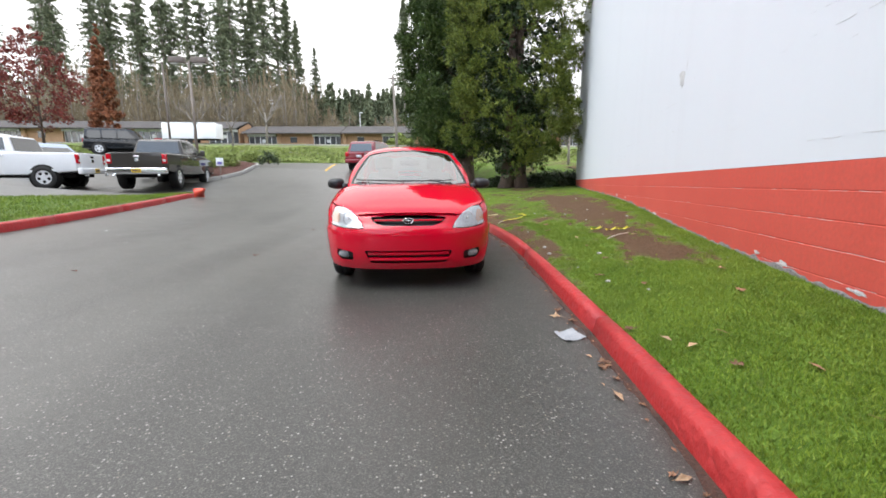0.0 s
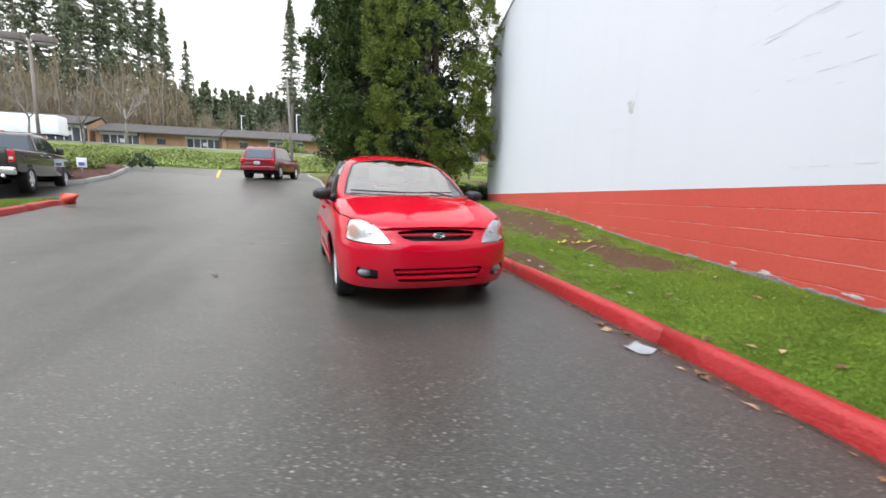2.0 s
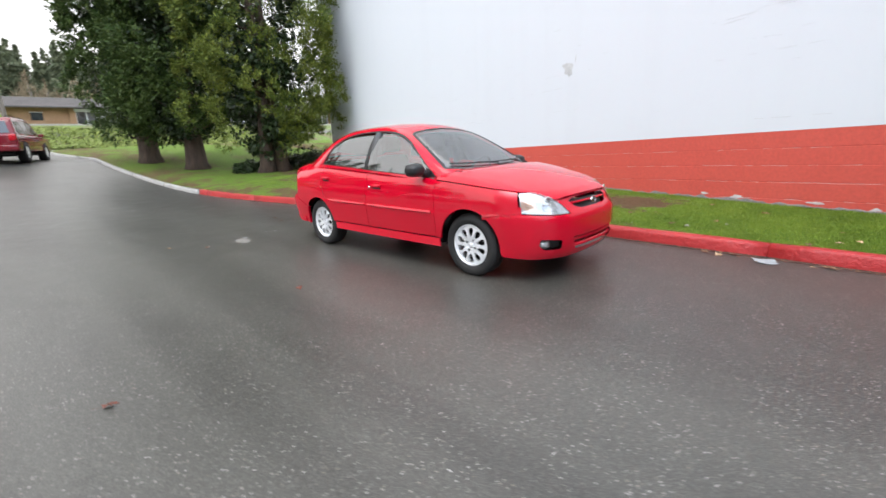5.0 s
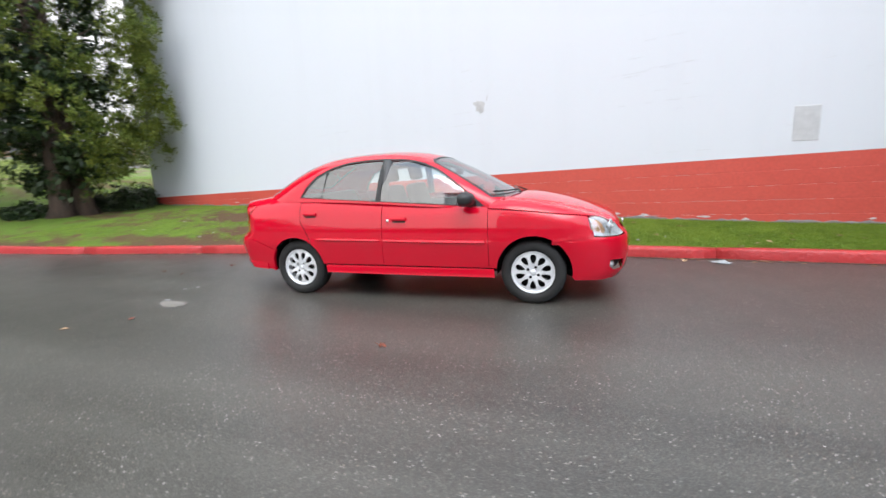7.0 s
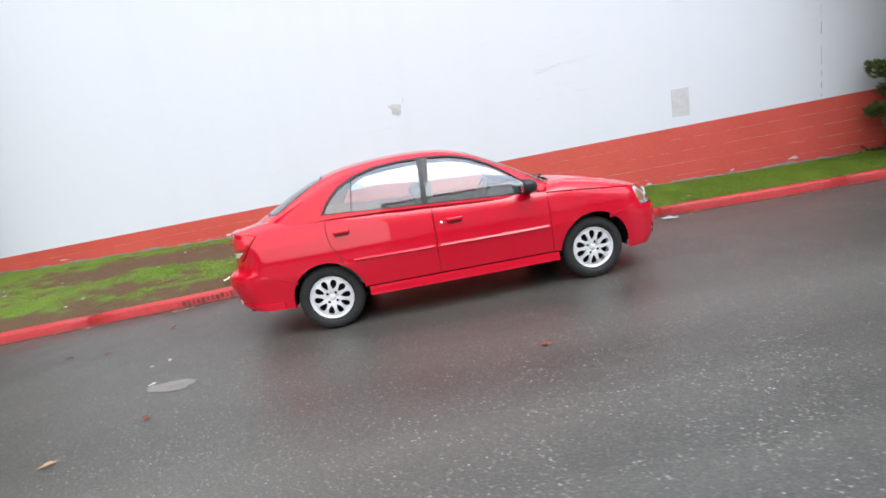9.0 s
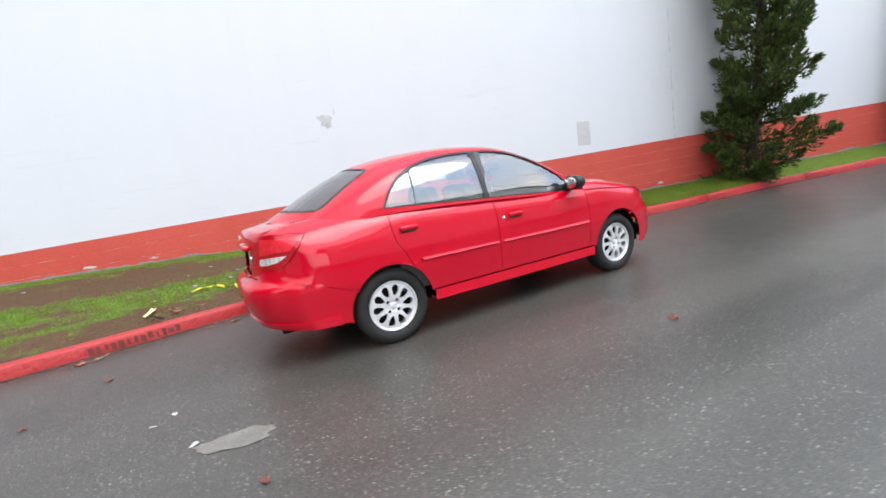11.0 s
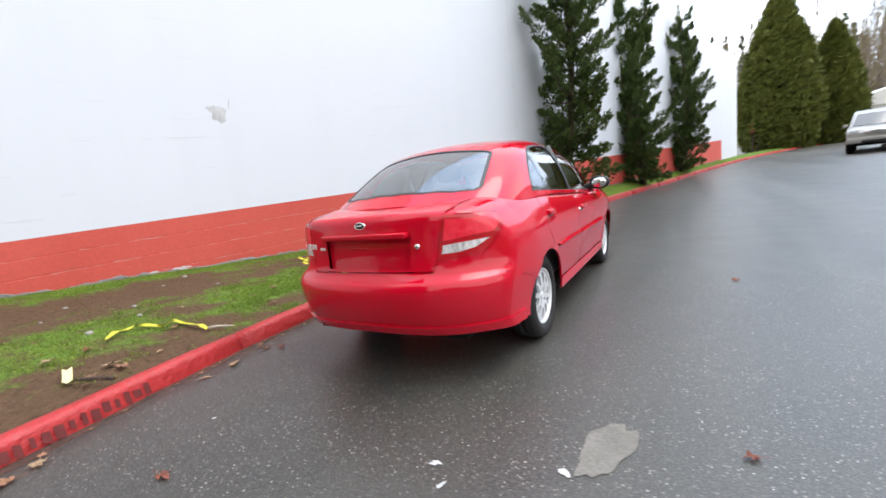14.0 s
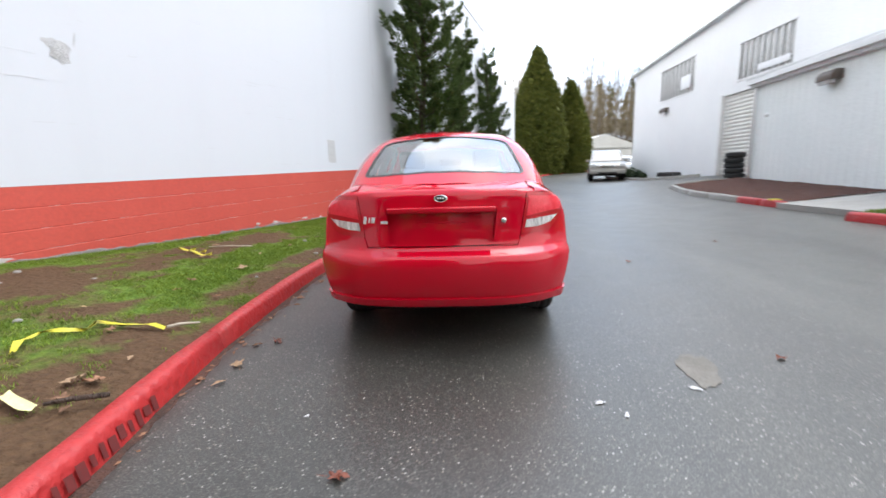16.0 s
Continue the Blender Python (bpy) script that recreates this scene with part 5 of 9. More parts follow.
def ribbed_wall(name, p0, p1, z0, z1a, z1b, material, parent, holes=(), rib=0.30, depth=0.018):
    """Upright ribbed metal siding from plan point p0 to p1; its top runs from z1a to z1b. holes: (s0, s1, low, high)."""
    p0, p1 = Vector((*p0, 0)), Vector((*p1, 0))
    d = p1 - p0
    length = d.length
    d.normalize()
    n = Vector((d.y, -d.x, 0))
    marks = {0.0, length}
    for a, b, *_ in holes:
        marks |= {a, b}
    s = 0.0
    while s < length:
        marks |= {s, min(s + 0.03, length), min(s + 0.06, length), min(s + 0.09, length)}
        s += rib
    marks = sorted(m for m in marks if 0 <= m <= length)
    bm = bmesh.new()

    def off(m):
        r = (m + 1e-6) % rib
        return depth if 0.025 < r < 0.065 else 0.0

    for a, b in zip(marks, marks[1:]):
        if b - a < 1e-5:
            continue
        mid = 0.5 * (a + b)
        cut = sorted((lo, hi) for s0, s1, lo, hi in holes if s0 - 1e-6 <= mid <= s1 + 1e-6)
        ta, tb = z1a + (z1b - z1a) * a / length, z1a + (z1b - z1a) * b / length
        low = z0
        bands = []
        for lo, hi in cut:
            bands.append((low, low, lo, lo))
            low = hi
        bands.append((low, low, ta, tb))
        for la, lb, ha, hb in bands:
            pa, pb = p0 + d * a + n * off(a), p0 + d * b + n * off(b)
            bm.faces.new([bm.verts.new((q.x, q.y, z)) for q, z in ((pa, la), (pb, lb), (pb, hb), (pa, ha))])
    for a, b in ((0, length),):
        back = [p0 - n * 0.15, p1 - n * 0.15]
        bm.faces.new([bm.verts.new((q.x, q.y, z)) for q, z in ((p0, z1a), (p1, z1b), (back[1], z1b), (back[0], z1a))])
        for q, r, t in ((p0, back[0], z1a), (p1, back[1], z1b)):
            bm.faces.new([bm.verts.new((w.x, w.y, z)) for w, z in ((q, z0), (q, t), (r, t), (r, z0))])
    bmesh.ops.remove_doubles(bm, verts=bm.verts[:], dist=1e-4)
    return part(name, bm, material, parent, smooth=False)


warehouse = thing("warehouse", (0, 0, 0), "white metal-clad warehouse with high barred windows", "building")
WX = -11.0
GZ = 0.35
ribbed_wall("front_wall", (WX, -24.0), (WX, 1.0), GZ, 6.62, 7.97, SIDING, warehouse, holes=[(3.65, 7.05, 4.55, 6.15), (10.35, 13.2, 4.32, 5.72), (9.45, 12.0, GZ, 3.9)], rib=0.4, depth=0.006)
ribbed_wall("end_wall", (WX - 24, -24.0), (WX, -24.0), GZ, 6.62, 6.62, SIDING, warehouse, rib=0.4, depth=0.012)
rf = bmesh.new()
rv = [rf.verts.new(p) for p in ((WX + 0.25, -24.3, 6.61), (WX + 0.25, 1.2, 7.98), (WX - 24, 1.2, 7.98), (WX - 24, -24.3, 6.61))]
rt = [rf.verts.new((v.co.x, v.co.y, v.co.z + 0.09)) for v in rv]
rf.faces.new(rv[::-1])
rf.faces.new(rt)
for i in range(4):
    rf.faces.new((rv[i], rv[(i + 1) % 4], rt[(i + 1) % 4], rt[i]))
bmesh.ops.recalc_face_normals(rf, faces=rf.faces[:])
part("roof", rf, ROOF_METAL, warehouse, smooth=False)
for y0, y1, z0, z1, broken in ((-20.35, -16.95, 4.55, 6.15, True), (-13.65, -10.8, 4.32, 5.72, False)):
    w = part("window", box_bm((0.04, y1 - y0, z1 - z0), (WX - 0.08, 0.5 * (y0 + y1), 0.5 * (z0 + z1)), 0.004), PANEL_TRANS, warehouse, "high barred window")
    bars_n = 9
    for i in range(bars_n + 1):
        y = y0 + (y1 - y0) * i / bars_n
        part("bar", box_bm((0.05, 0.06, z1 - z0), (WX - 0.02, y, 0.5 * (z0 + z1)), 0.006, 1), FRAME_WHITE, w)
    for z in (z0, z1):
        part("frame", box_bm((0.07, y1 - y0 + 0.1, 0.07), (WX - 0.015, 0.5 * (y0 + y1), z), 0.006, 1), FRAME_WHITE, w)
    if broken:
        part("board", box_bm((0.02, 0.95, 0.6), (WX + 0.02, y1 - 0.75, z0 + 0.55), 0.004), SIDING, w, "white patch board")
    else:
        part("board", box_bm((0.02, 1.6, 0.22), (WX + 0.02, y1 - 0.9, z0 + 0.25), 0.004), SIDING, w, "white patch board")
shutter = part("roller_door", box_bm((0.05, 2.5, 3.5), (WX - 0.12, -13.3, 2.15), 0.004), SHUTTER, warehouse, "grey ribbed roller door")
for i in range(24):
    part("slat", box_bm((0.03, 2.5, 0.11), (WX - 0.09, -13.3, 0.48 + 0.145 * i), 0.012, 1), SHUTTER, shutter)
for y in (-14.6, -12.0):
    part("door_jamb", box_bm((0.16, 0.12, 3.6), (WX - 0.02, y, 2.15), 0.01), FRAME_WHITE, warehouse)


def wall_lamp(at, turn=0.0):
    lamp_t = thing("wall_lamp", at, "bronze wall pack lamp on the siding", "lamp", "wall lamps", turn)
    part("housing", prism_bm([(0.0, 0.12), (0.16, 0.12), (0.24, 0.02), (0.24, -0.10), (0.0, -0.10)], -0.28, 0.28, 0.015), LAMP_BODY, lamp_t)
    part("lens", prism_bm([(0.10, -0.10), (0.235, -0.105), (0.20, -0.17), (0.11, -0.17)], -0.24, 0.24, 0.01), LAMP_FACE, lamp_t)
    return lamp_t


wall_lamp((WX + 0.01, -19.6, 4.05))
shed = thing("shed", (0, 0, 0), "pale green metal-sided shed with a white eave", "building")
S0, S1 = (-9.2, -9.6), (-7.83, -1.0)
ribbed_wall("side_wall", S0, S1, 0.25, 3.50, 3.28, SHED_SKIN, shed, rib=0.3, depth=0.007)
ribbed_wall("end_wall", (-14.0, -9.6), S0, 0.25, 3.9, 3.45, SHED_SKIN, shed, rib=0.3, depth=0.007)
ribbed_wall("end_wall", S1, (-12.5, -0.4), 0.25, 3.28, 3.6, SHED_SKIN, shed, rib=0.3, depth=0.007)
sd = Vector((S1[0] - S0[0], S1[1] - S0[1], -0.22))
sn = Vector((sd.y, -sd.x, 0)).normalized()


def along_shed(name, out0, out1, lo, hi, material):
    bm = bmesh.new()
    ends = []
    for f in (-0.02, 1.01):
        b = Vector((S0[0], S0[1], 3.50)) + sd * f
        ends.append([bm.verts.new(b + sn * o + Vector((0, 0, h))) for o, h in ((out0, lo), (out1, lo), (out1, hi), (out0, hi))])
    a, b = ends
    for i in range(4):
        j = (i + 1) % 4
        bm.faces.new((a[i], a[j], b[j], b[i]))
    bm.faces.new(a[::-1])
    bm.faces.new(b)
    bmesh.ops.recalc_face_normals(bm, faces=bm.faces[:])
    bmesh.ops.bevel(bm, geom=bm.edges[:], offset=0.008, segments=1, affect="EDGES")
    return part(name, bm, material, shed, smooth=False)


along_shed("fascia", -0.02, 0.12, -0.10, 0.06, FRAME_WHITE)
along_shed("gutter", 0.12, 0.24, -0.02, 0.12, FRAME_WHITE)
rf = bmesh.new()
ra = [Vector((S0[0], S0[1] - 0.2, 3.63)) + sn * 0.22, Vector((S1[0], S1[1] + 0.2, 3.40)) + sn * 0.22]
rb2 = [ra[1] - sn * 6 + Vector((0, 0, 0.7)), ra[0] - sn * 6 + Vector((0, 0, 0.7))]
lo = [rf.verts.new(p) for p in ra + rb2]
hi = [rf.verts.new(p + Vector((0, 0, 0.05))) for p in ra + rb2]
rf.faces.new(lo[::-1])
rf.faces.new(hi)
for i in range(4):
    rf.faces.new((lo[i], lo[(i + 1) % 4], hi[(i + 1) % 4], hi[i]))
bmesh.ops.recalc_face_normals(rf, faces=rf.faces[:])
part("roof", rf, ROOF_METAL, shed, smooth=False)
part("downpipe", tube_bm([(-9.12, -9.55, 3.42), (-9.10, -9.52, 3.2), (-9.10, -9.52, 0.5)], [0.045] * 3, 10), FRAME_WHITE, shed)
shed_turn = math.degrees(math.atan2(sd.y, sd.x)) - 90
wall_lamp((-8.64, -6.1, 3.02), shed_turn)
vent = thing("sensor", (-9.06, -8.85, 2.5), "small round white sensor on the shed wall", "sensor", turn=shed_turn)
part("dome", lathe_bm([(0, 0.07), (0.04, 0.06), (0.055, 0.02), (0.055, 0.0)], 18, Matrix.Rotation(radians(90), 4, "Y")), FRAME_WHITE, vent)

# planting bed and pavement in front of the shed
bed_line = [(-7.0, -10.2), (-6.85, -9.6), (-6.6, -8.8), (-6.4, -7.8), (-6.3, -6.6), (-6.25, -5.4), (-6.2, -4.55), (-6.17, -3.9)]
bed_kerb = tagged(new("bed_kerb"), "grey concrete kerb with red painted end", "kerb", kind="structure")
kerb_piece("kerb_stone", [(-9.0, -10.5), (-8.2, -10.6), (-7.5, -10.5), (-7.0, -10.2)], CONCRETE, bed_kerb, side=-1)
for a, b in zip(bed_line[:-3], bed_line[1:-2]):
    kerb_piece("kerb_stone", [(a[0] + (b[0] - a[0]) * i / 4, a[1] + (b[1] - a[1]) * i / 4) for i in range(5)], CONCRETE, bed_kerb, side=-1)
for a, b in zip(bed_line[-3:-1], bed_line[-2:]):
    kerb_piece("kerb_stone", [(a[0] + (b[0] - a[0]) * i / 4, a[1] + (b[1] - a[1]) * i / 4) for i in range(5)], KERB_RED, bed_kerb, side=-1)
bkv, bkf = [], []
fine_line = [(a[0] + (b[0] - a[0]) * k / 4, a[1] + (b[1] - a[1]) * k / 4) for a, b in zip(bed_line, bed_line[1:]) for k in range(4)] + [bed_line[-1]]
for x, y in fine_line:
    for k in range(13):
        px = x - 0.165 + (-8.27 - 0.152 * (-3.9 - y) - x + 0.165) * k / 12
        bkv.append((px, y, ground_z(px, y) + 0.118 + 0.02 * noise.noise((px * 5, y * 5, 0)) + 0.012 * noise.noise((px * 17, y * 17, 0))))
for j in range(len(fine_line) - 1):
    bkf += [(13 * j + k, 13 * j + k + 1, 13 * j + k + 14, 13 * j + k + 13) for k in range(12)]
mesh_part("bark_bed", bkv, bkf, MULCH, smooth=True)
tagged(bpy.data.objects["bark_bed"], "red-brown bark mulch planting bed", "bed", kind="structure")
wkv = [(-6.14 - 2.2 * i / 8, -3.97 + 1.8 * j / 6, ground_z(-6.14 - 2.2 * i / 8, -3.97 + 1.8 * j / 6) + h) for h in (0.10, -0.1) for j in range(7) for i in range(9)]
wkf = [(9 * j + i, 9 * j + i + 1, 9 * j + i + 10, 9 * j + i + 9) for j in range(6) for i in range(8)]
wkf += [(9 * j, 9 * j + 9, 63 + 9 * j + 9, 63 + 9 * j) for j in range(6)] + [(i, i + 1, 63 + i + 1, 63 + i) for i in range(8)] + [(54 + i, 54 + i + 1, 117 + i + 1, 117 + i) for i in range(8)]
mesh_part("walkway", wkv, wkf, CONCRETE)
tagged(bpy.data.objects["walkway"], "pale concrete walkway", "pavement", kind="structure")

# stacked tyres
for i in range(5):
    ty = thing("spare_tyre", (-10.0 + 0.03 * math.sin(3 * i), -11.75 + 0.03 * math.cos(5 * i), 0.62 + 0.185 * i), "worn black tyre in a stack beside the roller door", "tyre", "stacked tyres")
    part("carcass", lathe_bm([(0.19, 0.02), (0.21, 0.0), (0.27, 0.0), (0.315, 0.03), (0.325, 0.06), (0.318, 0.07), (0.325, 0.09), (0.318, 0.10), (0.325, 0.12), (0.315, 0.155), (0.27, 0.185), (0.21, 0.185), (0.19, 0.165), (0.22, 0.14), (0.24, 0.09), (0.22, 0.04), (0.19, 0.02)], 36), RUBBER, ty)

# grass island with red kerb on the far side of the lane
island_kerb = tagged(new("island_kerb"), "red painted kerb round the grass island", "kerb", kind="structure")
ISL = [(-2.1, -5.82), (0.7, -5.95), (3.5, -6.22), (6.2, -6.62), (8.7, -7.05)]
cuts = [-2.1, -0.1, 1.9, 4.0, 6.3, 8.7]
for a, b in zip(cuts, cuts[1:]):
    ys = [a + 0.004 + (b - a - 0.008) * i / 7 for i in range(8)]
    kerb_piece("kerb_stone", [(spline(ISL, y), y) for y in ys], KERB_RED, island_kerb, side=-1)
kerb_piece("kerb_stone", [(-7.05, 8.71), (-7.12, 9.0), (-7.25, 9.22), (-7.5, 9.3), (-7.8, 9.1)], KERB_RED, island_kerb, side=-1)
iv, jf = [], []
ys = [-2.1 + 11.4 * i / 30 for i in range(31)]
for y in ys:
    x0 = spline(ISL, min(y, 8.7)) - 0.165 - (0.25 * max(0, y - 8.7))
    for i in range(13):
        x = x0 - ((3.1 * (1 - ease(3.0, 9.2, y)) + 0.15) if y > -0.8 else 1.3) * i / 12
        iv.append((x, y, max(ground_z(x0, y) + 0.12, ground_z(x, y) + 0.06) + 0.015 * noise.noise((x, y, 5))))
for j in range(30):
    for i in range(12):
        k = j * 13 + i
        jf.append((k, k + 1, k + 14, k + 13))
tagged(mesh_part("island_lawn", iv, jf, TURF, smooth=True), "mown green grass island", "lawn", kind="structure")
# ---- parked vehicles further off ----
DARK_GLASS = surface("dark_vehicle_glass", (0.012, 0.014, 0.016), (0.025, 0.028, 0.03), 2, 30, 0.06, 0.03, 0.0, coat=0.0)
WHITE_PAINT = car_paint("white_truck_paint", (0.74, 0.75, 0.77))
GREY_PAINT = car_paint("dark_brown_grey_paint", (0.045, 0.040, 0.036), metal=0.3)
BLACK_PAINT = car_paint("black_suv_paint", (0.012, 0.013, 0.015))
BLUE_PAINT = car_paint("pale_blue_paint", (0.30, 0.36, 0.46), metal=0.3)
MAROON_PAINT = car_paint("maroon_suv_paint", (0.16, 0.012, 0.02))
SILVER_PAINT = car_paint("silver_beige_paint", (0.36, 0.35, 0.325), metal=0.2)
PLATE_YELLOW = surface("yellow_plate", (0.65, 0.42, 0.03), (0.72, 0.48, 0.05), 8, 50, 0.4, 0.05, 0.0)
PLATE_WHITE = surface("white_plate", (0.6, 0.6, 0.62), (0.7, 0.7, 0.72), 8, 50, 0.4, 0.05, 0.0)
PLATE_INK = surface("plate_mark", (0.03, 0.03, 0.05), (0.05, 0.05, 0.08), 8, 50, 0.4, 0.05, 0.0)


def hull(name, profile, width, tuck, material, parent, label="", bevel=0.05, belt=0.0):
    """A vehicle body: a side outline of (y, z) given width, drawn in towards the roof and rounded at its edges."""
    bm = bmesh.new()
    rows = []
    for s in (-1, 1):
        rows.append([bm.verts.new((s * (width / 2 - tuck * max(0.0, z - belt)), y, z)) for y, z in profile])
    k = len(profile)
    bm.faces.new(rows[0])
    bm.faces.new(rows[1][::-1])
    for i in range(k):
        j = (i + 1) % k
        bm.faces.new((rows[0][j], rows[0][i], rows[1][i], rows[1][j]))
    bmesh.ops.recalc_face_normals(bm, faces=bm.faces[:])
    bmesh.ops.bevel(bm, geom=bm.edges[:], offset=bevel, segments=3, affect="EDGES", profile=0.55, clamp_overlap=True)
    return part(name, bm, material, parent, label)


def side_panes(panes, width, tuck, parent, material, belt=0.0):
    for outline in panes:
        for s in (-1, 1):
            bm = bmesh.new()
            f = bm.faces.new([bm.verts.new((s * (width / 2 - tuck * max(0.0, z - belt) + 0.004), y, z)) for y, z in outline])
            r = bmesh.ops.extrude_face_region(bm, geom=[f])
            bmesh.ops.translate(bm, vec=(-s * 0.03, 0, 0), verts=[v for v in r["geom"] if isinstance(v, bmesh.types.BMVert)])
            bmesh.ops.recalc_face_normals(bm, faces=bm.faces[:])
            part("side_window", bm, material, parent, smooth=False)


def road_wheel(x, y, r, w, parent, rim=ALLOY):
    s = 1 if x > 0 else -1
    m = Matrix.Translation((x, y, r)) @ Matrix.Rotation(radians(s * 90), 4, "Y")
    wh = part("wheel", lathe_bm([(0.6 * r, -w), (0.62 * r, 0.0), (0.72 * r, 0.02), (0.92 * r, 0.012), (0.98 * r, -0.01), (r, -0.03), (r, -w + 0.03), (0.96 * r, -w), (0.7 * r, -w)], 36, m), RUBBER, parent)
    holes = []
    for i in range(5):
        a = 2 * math.pi * (i + 0.5) / 5
        holes.append(np.array([((0.40 * r + 0.14 * r * math.cos(t)) * math.cos(a) - 0.15 * r * math.sin(t) * math.sin(a), (0.40 * r + 0.14 * r * math.cos(t)) * math.sin(a) + 0.15 * r * math.sin(t) * math.cos(a)) for t in [2 * math.pi * j / 10 for j in range(10)]]))
    plate_with_holes(ring2d(0.63 * r, 30), holes, lambda q: 0.012 - 0.03 * (q / r), rim, "rim", wh, m)
    part("hub", lathe_bm([(0, 0.02), (0.10 * r, 0.015), (0.11 * r, -0.02)], 14, m), rim, wh)
    part("brake", lathe_bm([(0, -0.05), (0.6 * r, -0.06), (0.6 * r, -0.1)], 20, m), DARK_METAL, wh)


def block(name, size, at, material, parent, bevel=0.02, label="", smooth=True):
    return part(name, box_bm(size, at, bevel), material, parent, label, smooth)


def licence_plate(y, z, parent, ground, s):
    p = block("number_plate", (0.31, 0.012, 0.155), (0, y, z), ground, parent, 0.004)
    for i in range(6):
        block("plate_bar", (0.028, 0.004, 0.075), (-0.105 + 0.042 * i, y + s * 0.008, z), PLATE_INK, p, 0.001)


# a dark disc on the uncut flank paints the arch's shade round a wheel
def arch_shade(x, y, r, parent):
    s = 1 if x > 0 else -1
    part("arch_shade_disc", lathe_bm([(0.0, 0.004), (r * 1.16, 0.004), (r * 1.16, -0.25)], 32, Matrix.Translation((x + s * 0.006, y, r)) @ Matrix.Rotation(radians(s * 90), 4, "Y")), DARK_METAL, parent)


def pickup(at, turn, paint, label, chrome_bumper, plate):
    """A crew-cab pickup; its tail looks along -y."""
    t = thing("pickup_truck", at, label, "truck", "", turn)
    W = 2.0
    hull("lower_body", [(-2.85, 0.62), (-2.85, 1.28), (0.0, 1.30), (1.1, 1.30), (1.75, 1.26), (2.75, 1.14), (2.92, 1.0), (2.92, 0.55), (1.4, 0.48), (-1.2, 0.48)], W, 0.06, paint, t, belt=0.9, bevel=0.06)
    hull("cab", [(-0.95, 1.25), (-0.75, 1.86), (-0.4, 1.94), (0.55, 1.93), (0.95, 1.80), (1.62, 1.28)], W - 0.10, 0.30, paint, t, belt=1.25, bevel=0.07)
    side_panes([[(-0.72, 1.36), (-0.62, 1.80), (-0.02, 1.84), (-0.02, 1.36)], [(0.05, 1.36), (0.05, 1.84), (0.55, 1.82), (0.85, 1.72), (1.22, 1.38)]], W - 0.10, 0.30, t, DARK_GLASS, 1.25)
    bm = bmesh.new()
    bm.faces.new([bm.verts.new(p) for p in ((-0.80, -0.94, 1.34), (0.80, -0.94, 1.34), (0.70, -0.785, 1.82), (-0.70, -0.785, 1.82))])
    part("rear_screen", bm, DARK_GLASS, t, smooth=False)
    bm = bmesh.new()
    bm.faces.new([bm.verts.new(p) for p in ((-0.84, 1.60, 1.34), (0.84, 1.60, 1.34), (0.70, 1.01, 1.82), (-0.70, 1.01, 1.82))])
    part("windscreen", bm, DARK_GLASS, t, smooth=False)
    block("bed_floor", (1.66, 1.75, 0.03), (0, -1.88, 1.285), DARK_METAL, t, 0.005)
    tail = block("tailgate", (1.60, 0.05, 0.56), (0, -2.865, 1.0), paint, t, 0.02)
    block("tailgate_handle", (0.20, 0.03, 0.07), (0, -2.895, 1.14), DARK_METAL if not chrome_bumper else CHROME, tail, 0.01)
    block("tailgate_emblem", (0.13, 0.02, 0.12), (0, -2.895, 1.03) if chrome_bumper else (0, -2.895, 1.0), CHROME, tail, 0.03)
    block("rear_bumper", (1.98, 0.18, 0.22), (0, -2.93, 0.62), CHROME if chrome_bumper else paint, t, 0.04)
    licence_plate(-3.03, 0.64, t, plate, -1)
    for s in (-1, 1):
        lamp_p = block("tail_lamp", (0.16, 0.10, 0.34), (s * 0.90, -2.84, 1.06), LAMP_RED, t, 0.02)
        block("reverse_lens", (0.10, 0.02, 0.08), (s * 0.90, -2.895, 1.0), LAMP_WHITE, lamp_p, 0.01)
        block("front_lamp", (0.30, 0.10, 0.22), (s * 0.80, 2.86, 0.98), LAMP_BOWL, t, 0.03)
        block("exhaust_tip", (0.09, 0.12, 0.07), (s * 0.72, -3.0, 0.46), CHROME, t, 0.02)
        m = block("door_mirror", (0.20, 0.12, 0.26), (s * 1.08, 1.05, 1.42), paint, t, 0.04)
        block("mirror_arm", (0.14, 0.05, 0.05), (s * 0.97, 1.06, 1.34), DARK_METAL, m, 0.01)
        for y in (0.10, -0.72):
            block("door_handle", (0.03, 0.20, 0.04), (s * 1.0, y + 0.15, 1.18), CHROME, t, 0.01)
        for y in (-1.78, 1.80):
            arch_shade(s * 0.985, y, 0.40, t)
            road_wheel(s * 1.008, y, 0.40, 0.27, t)
    block("front_bumper", (1.96, 0.2, 0.3), (0, 2.92, 0.62), CHROME if chrome_bumper else paint, t, 0.05)
    block("grille", (1.1, 0.06, 0.36), (0, 2.91, 0.95), CHROME, t, 0.03)
    block("chassis", (1.3, 5.2, 0.16), (0, 0, 0.46), DARK_METAL, t, 0.02)
    if chrome_bumper:
        block("brake_lamp", (0.30, 0.03, 0.04), (0, -0.74, 1.92), LAMP_RED, t, 0.008)
    return t


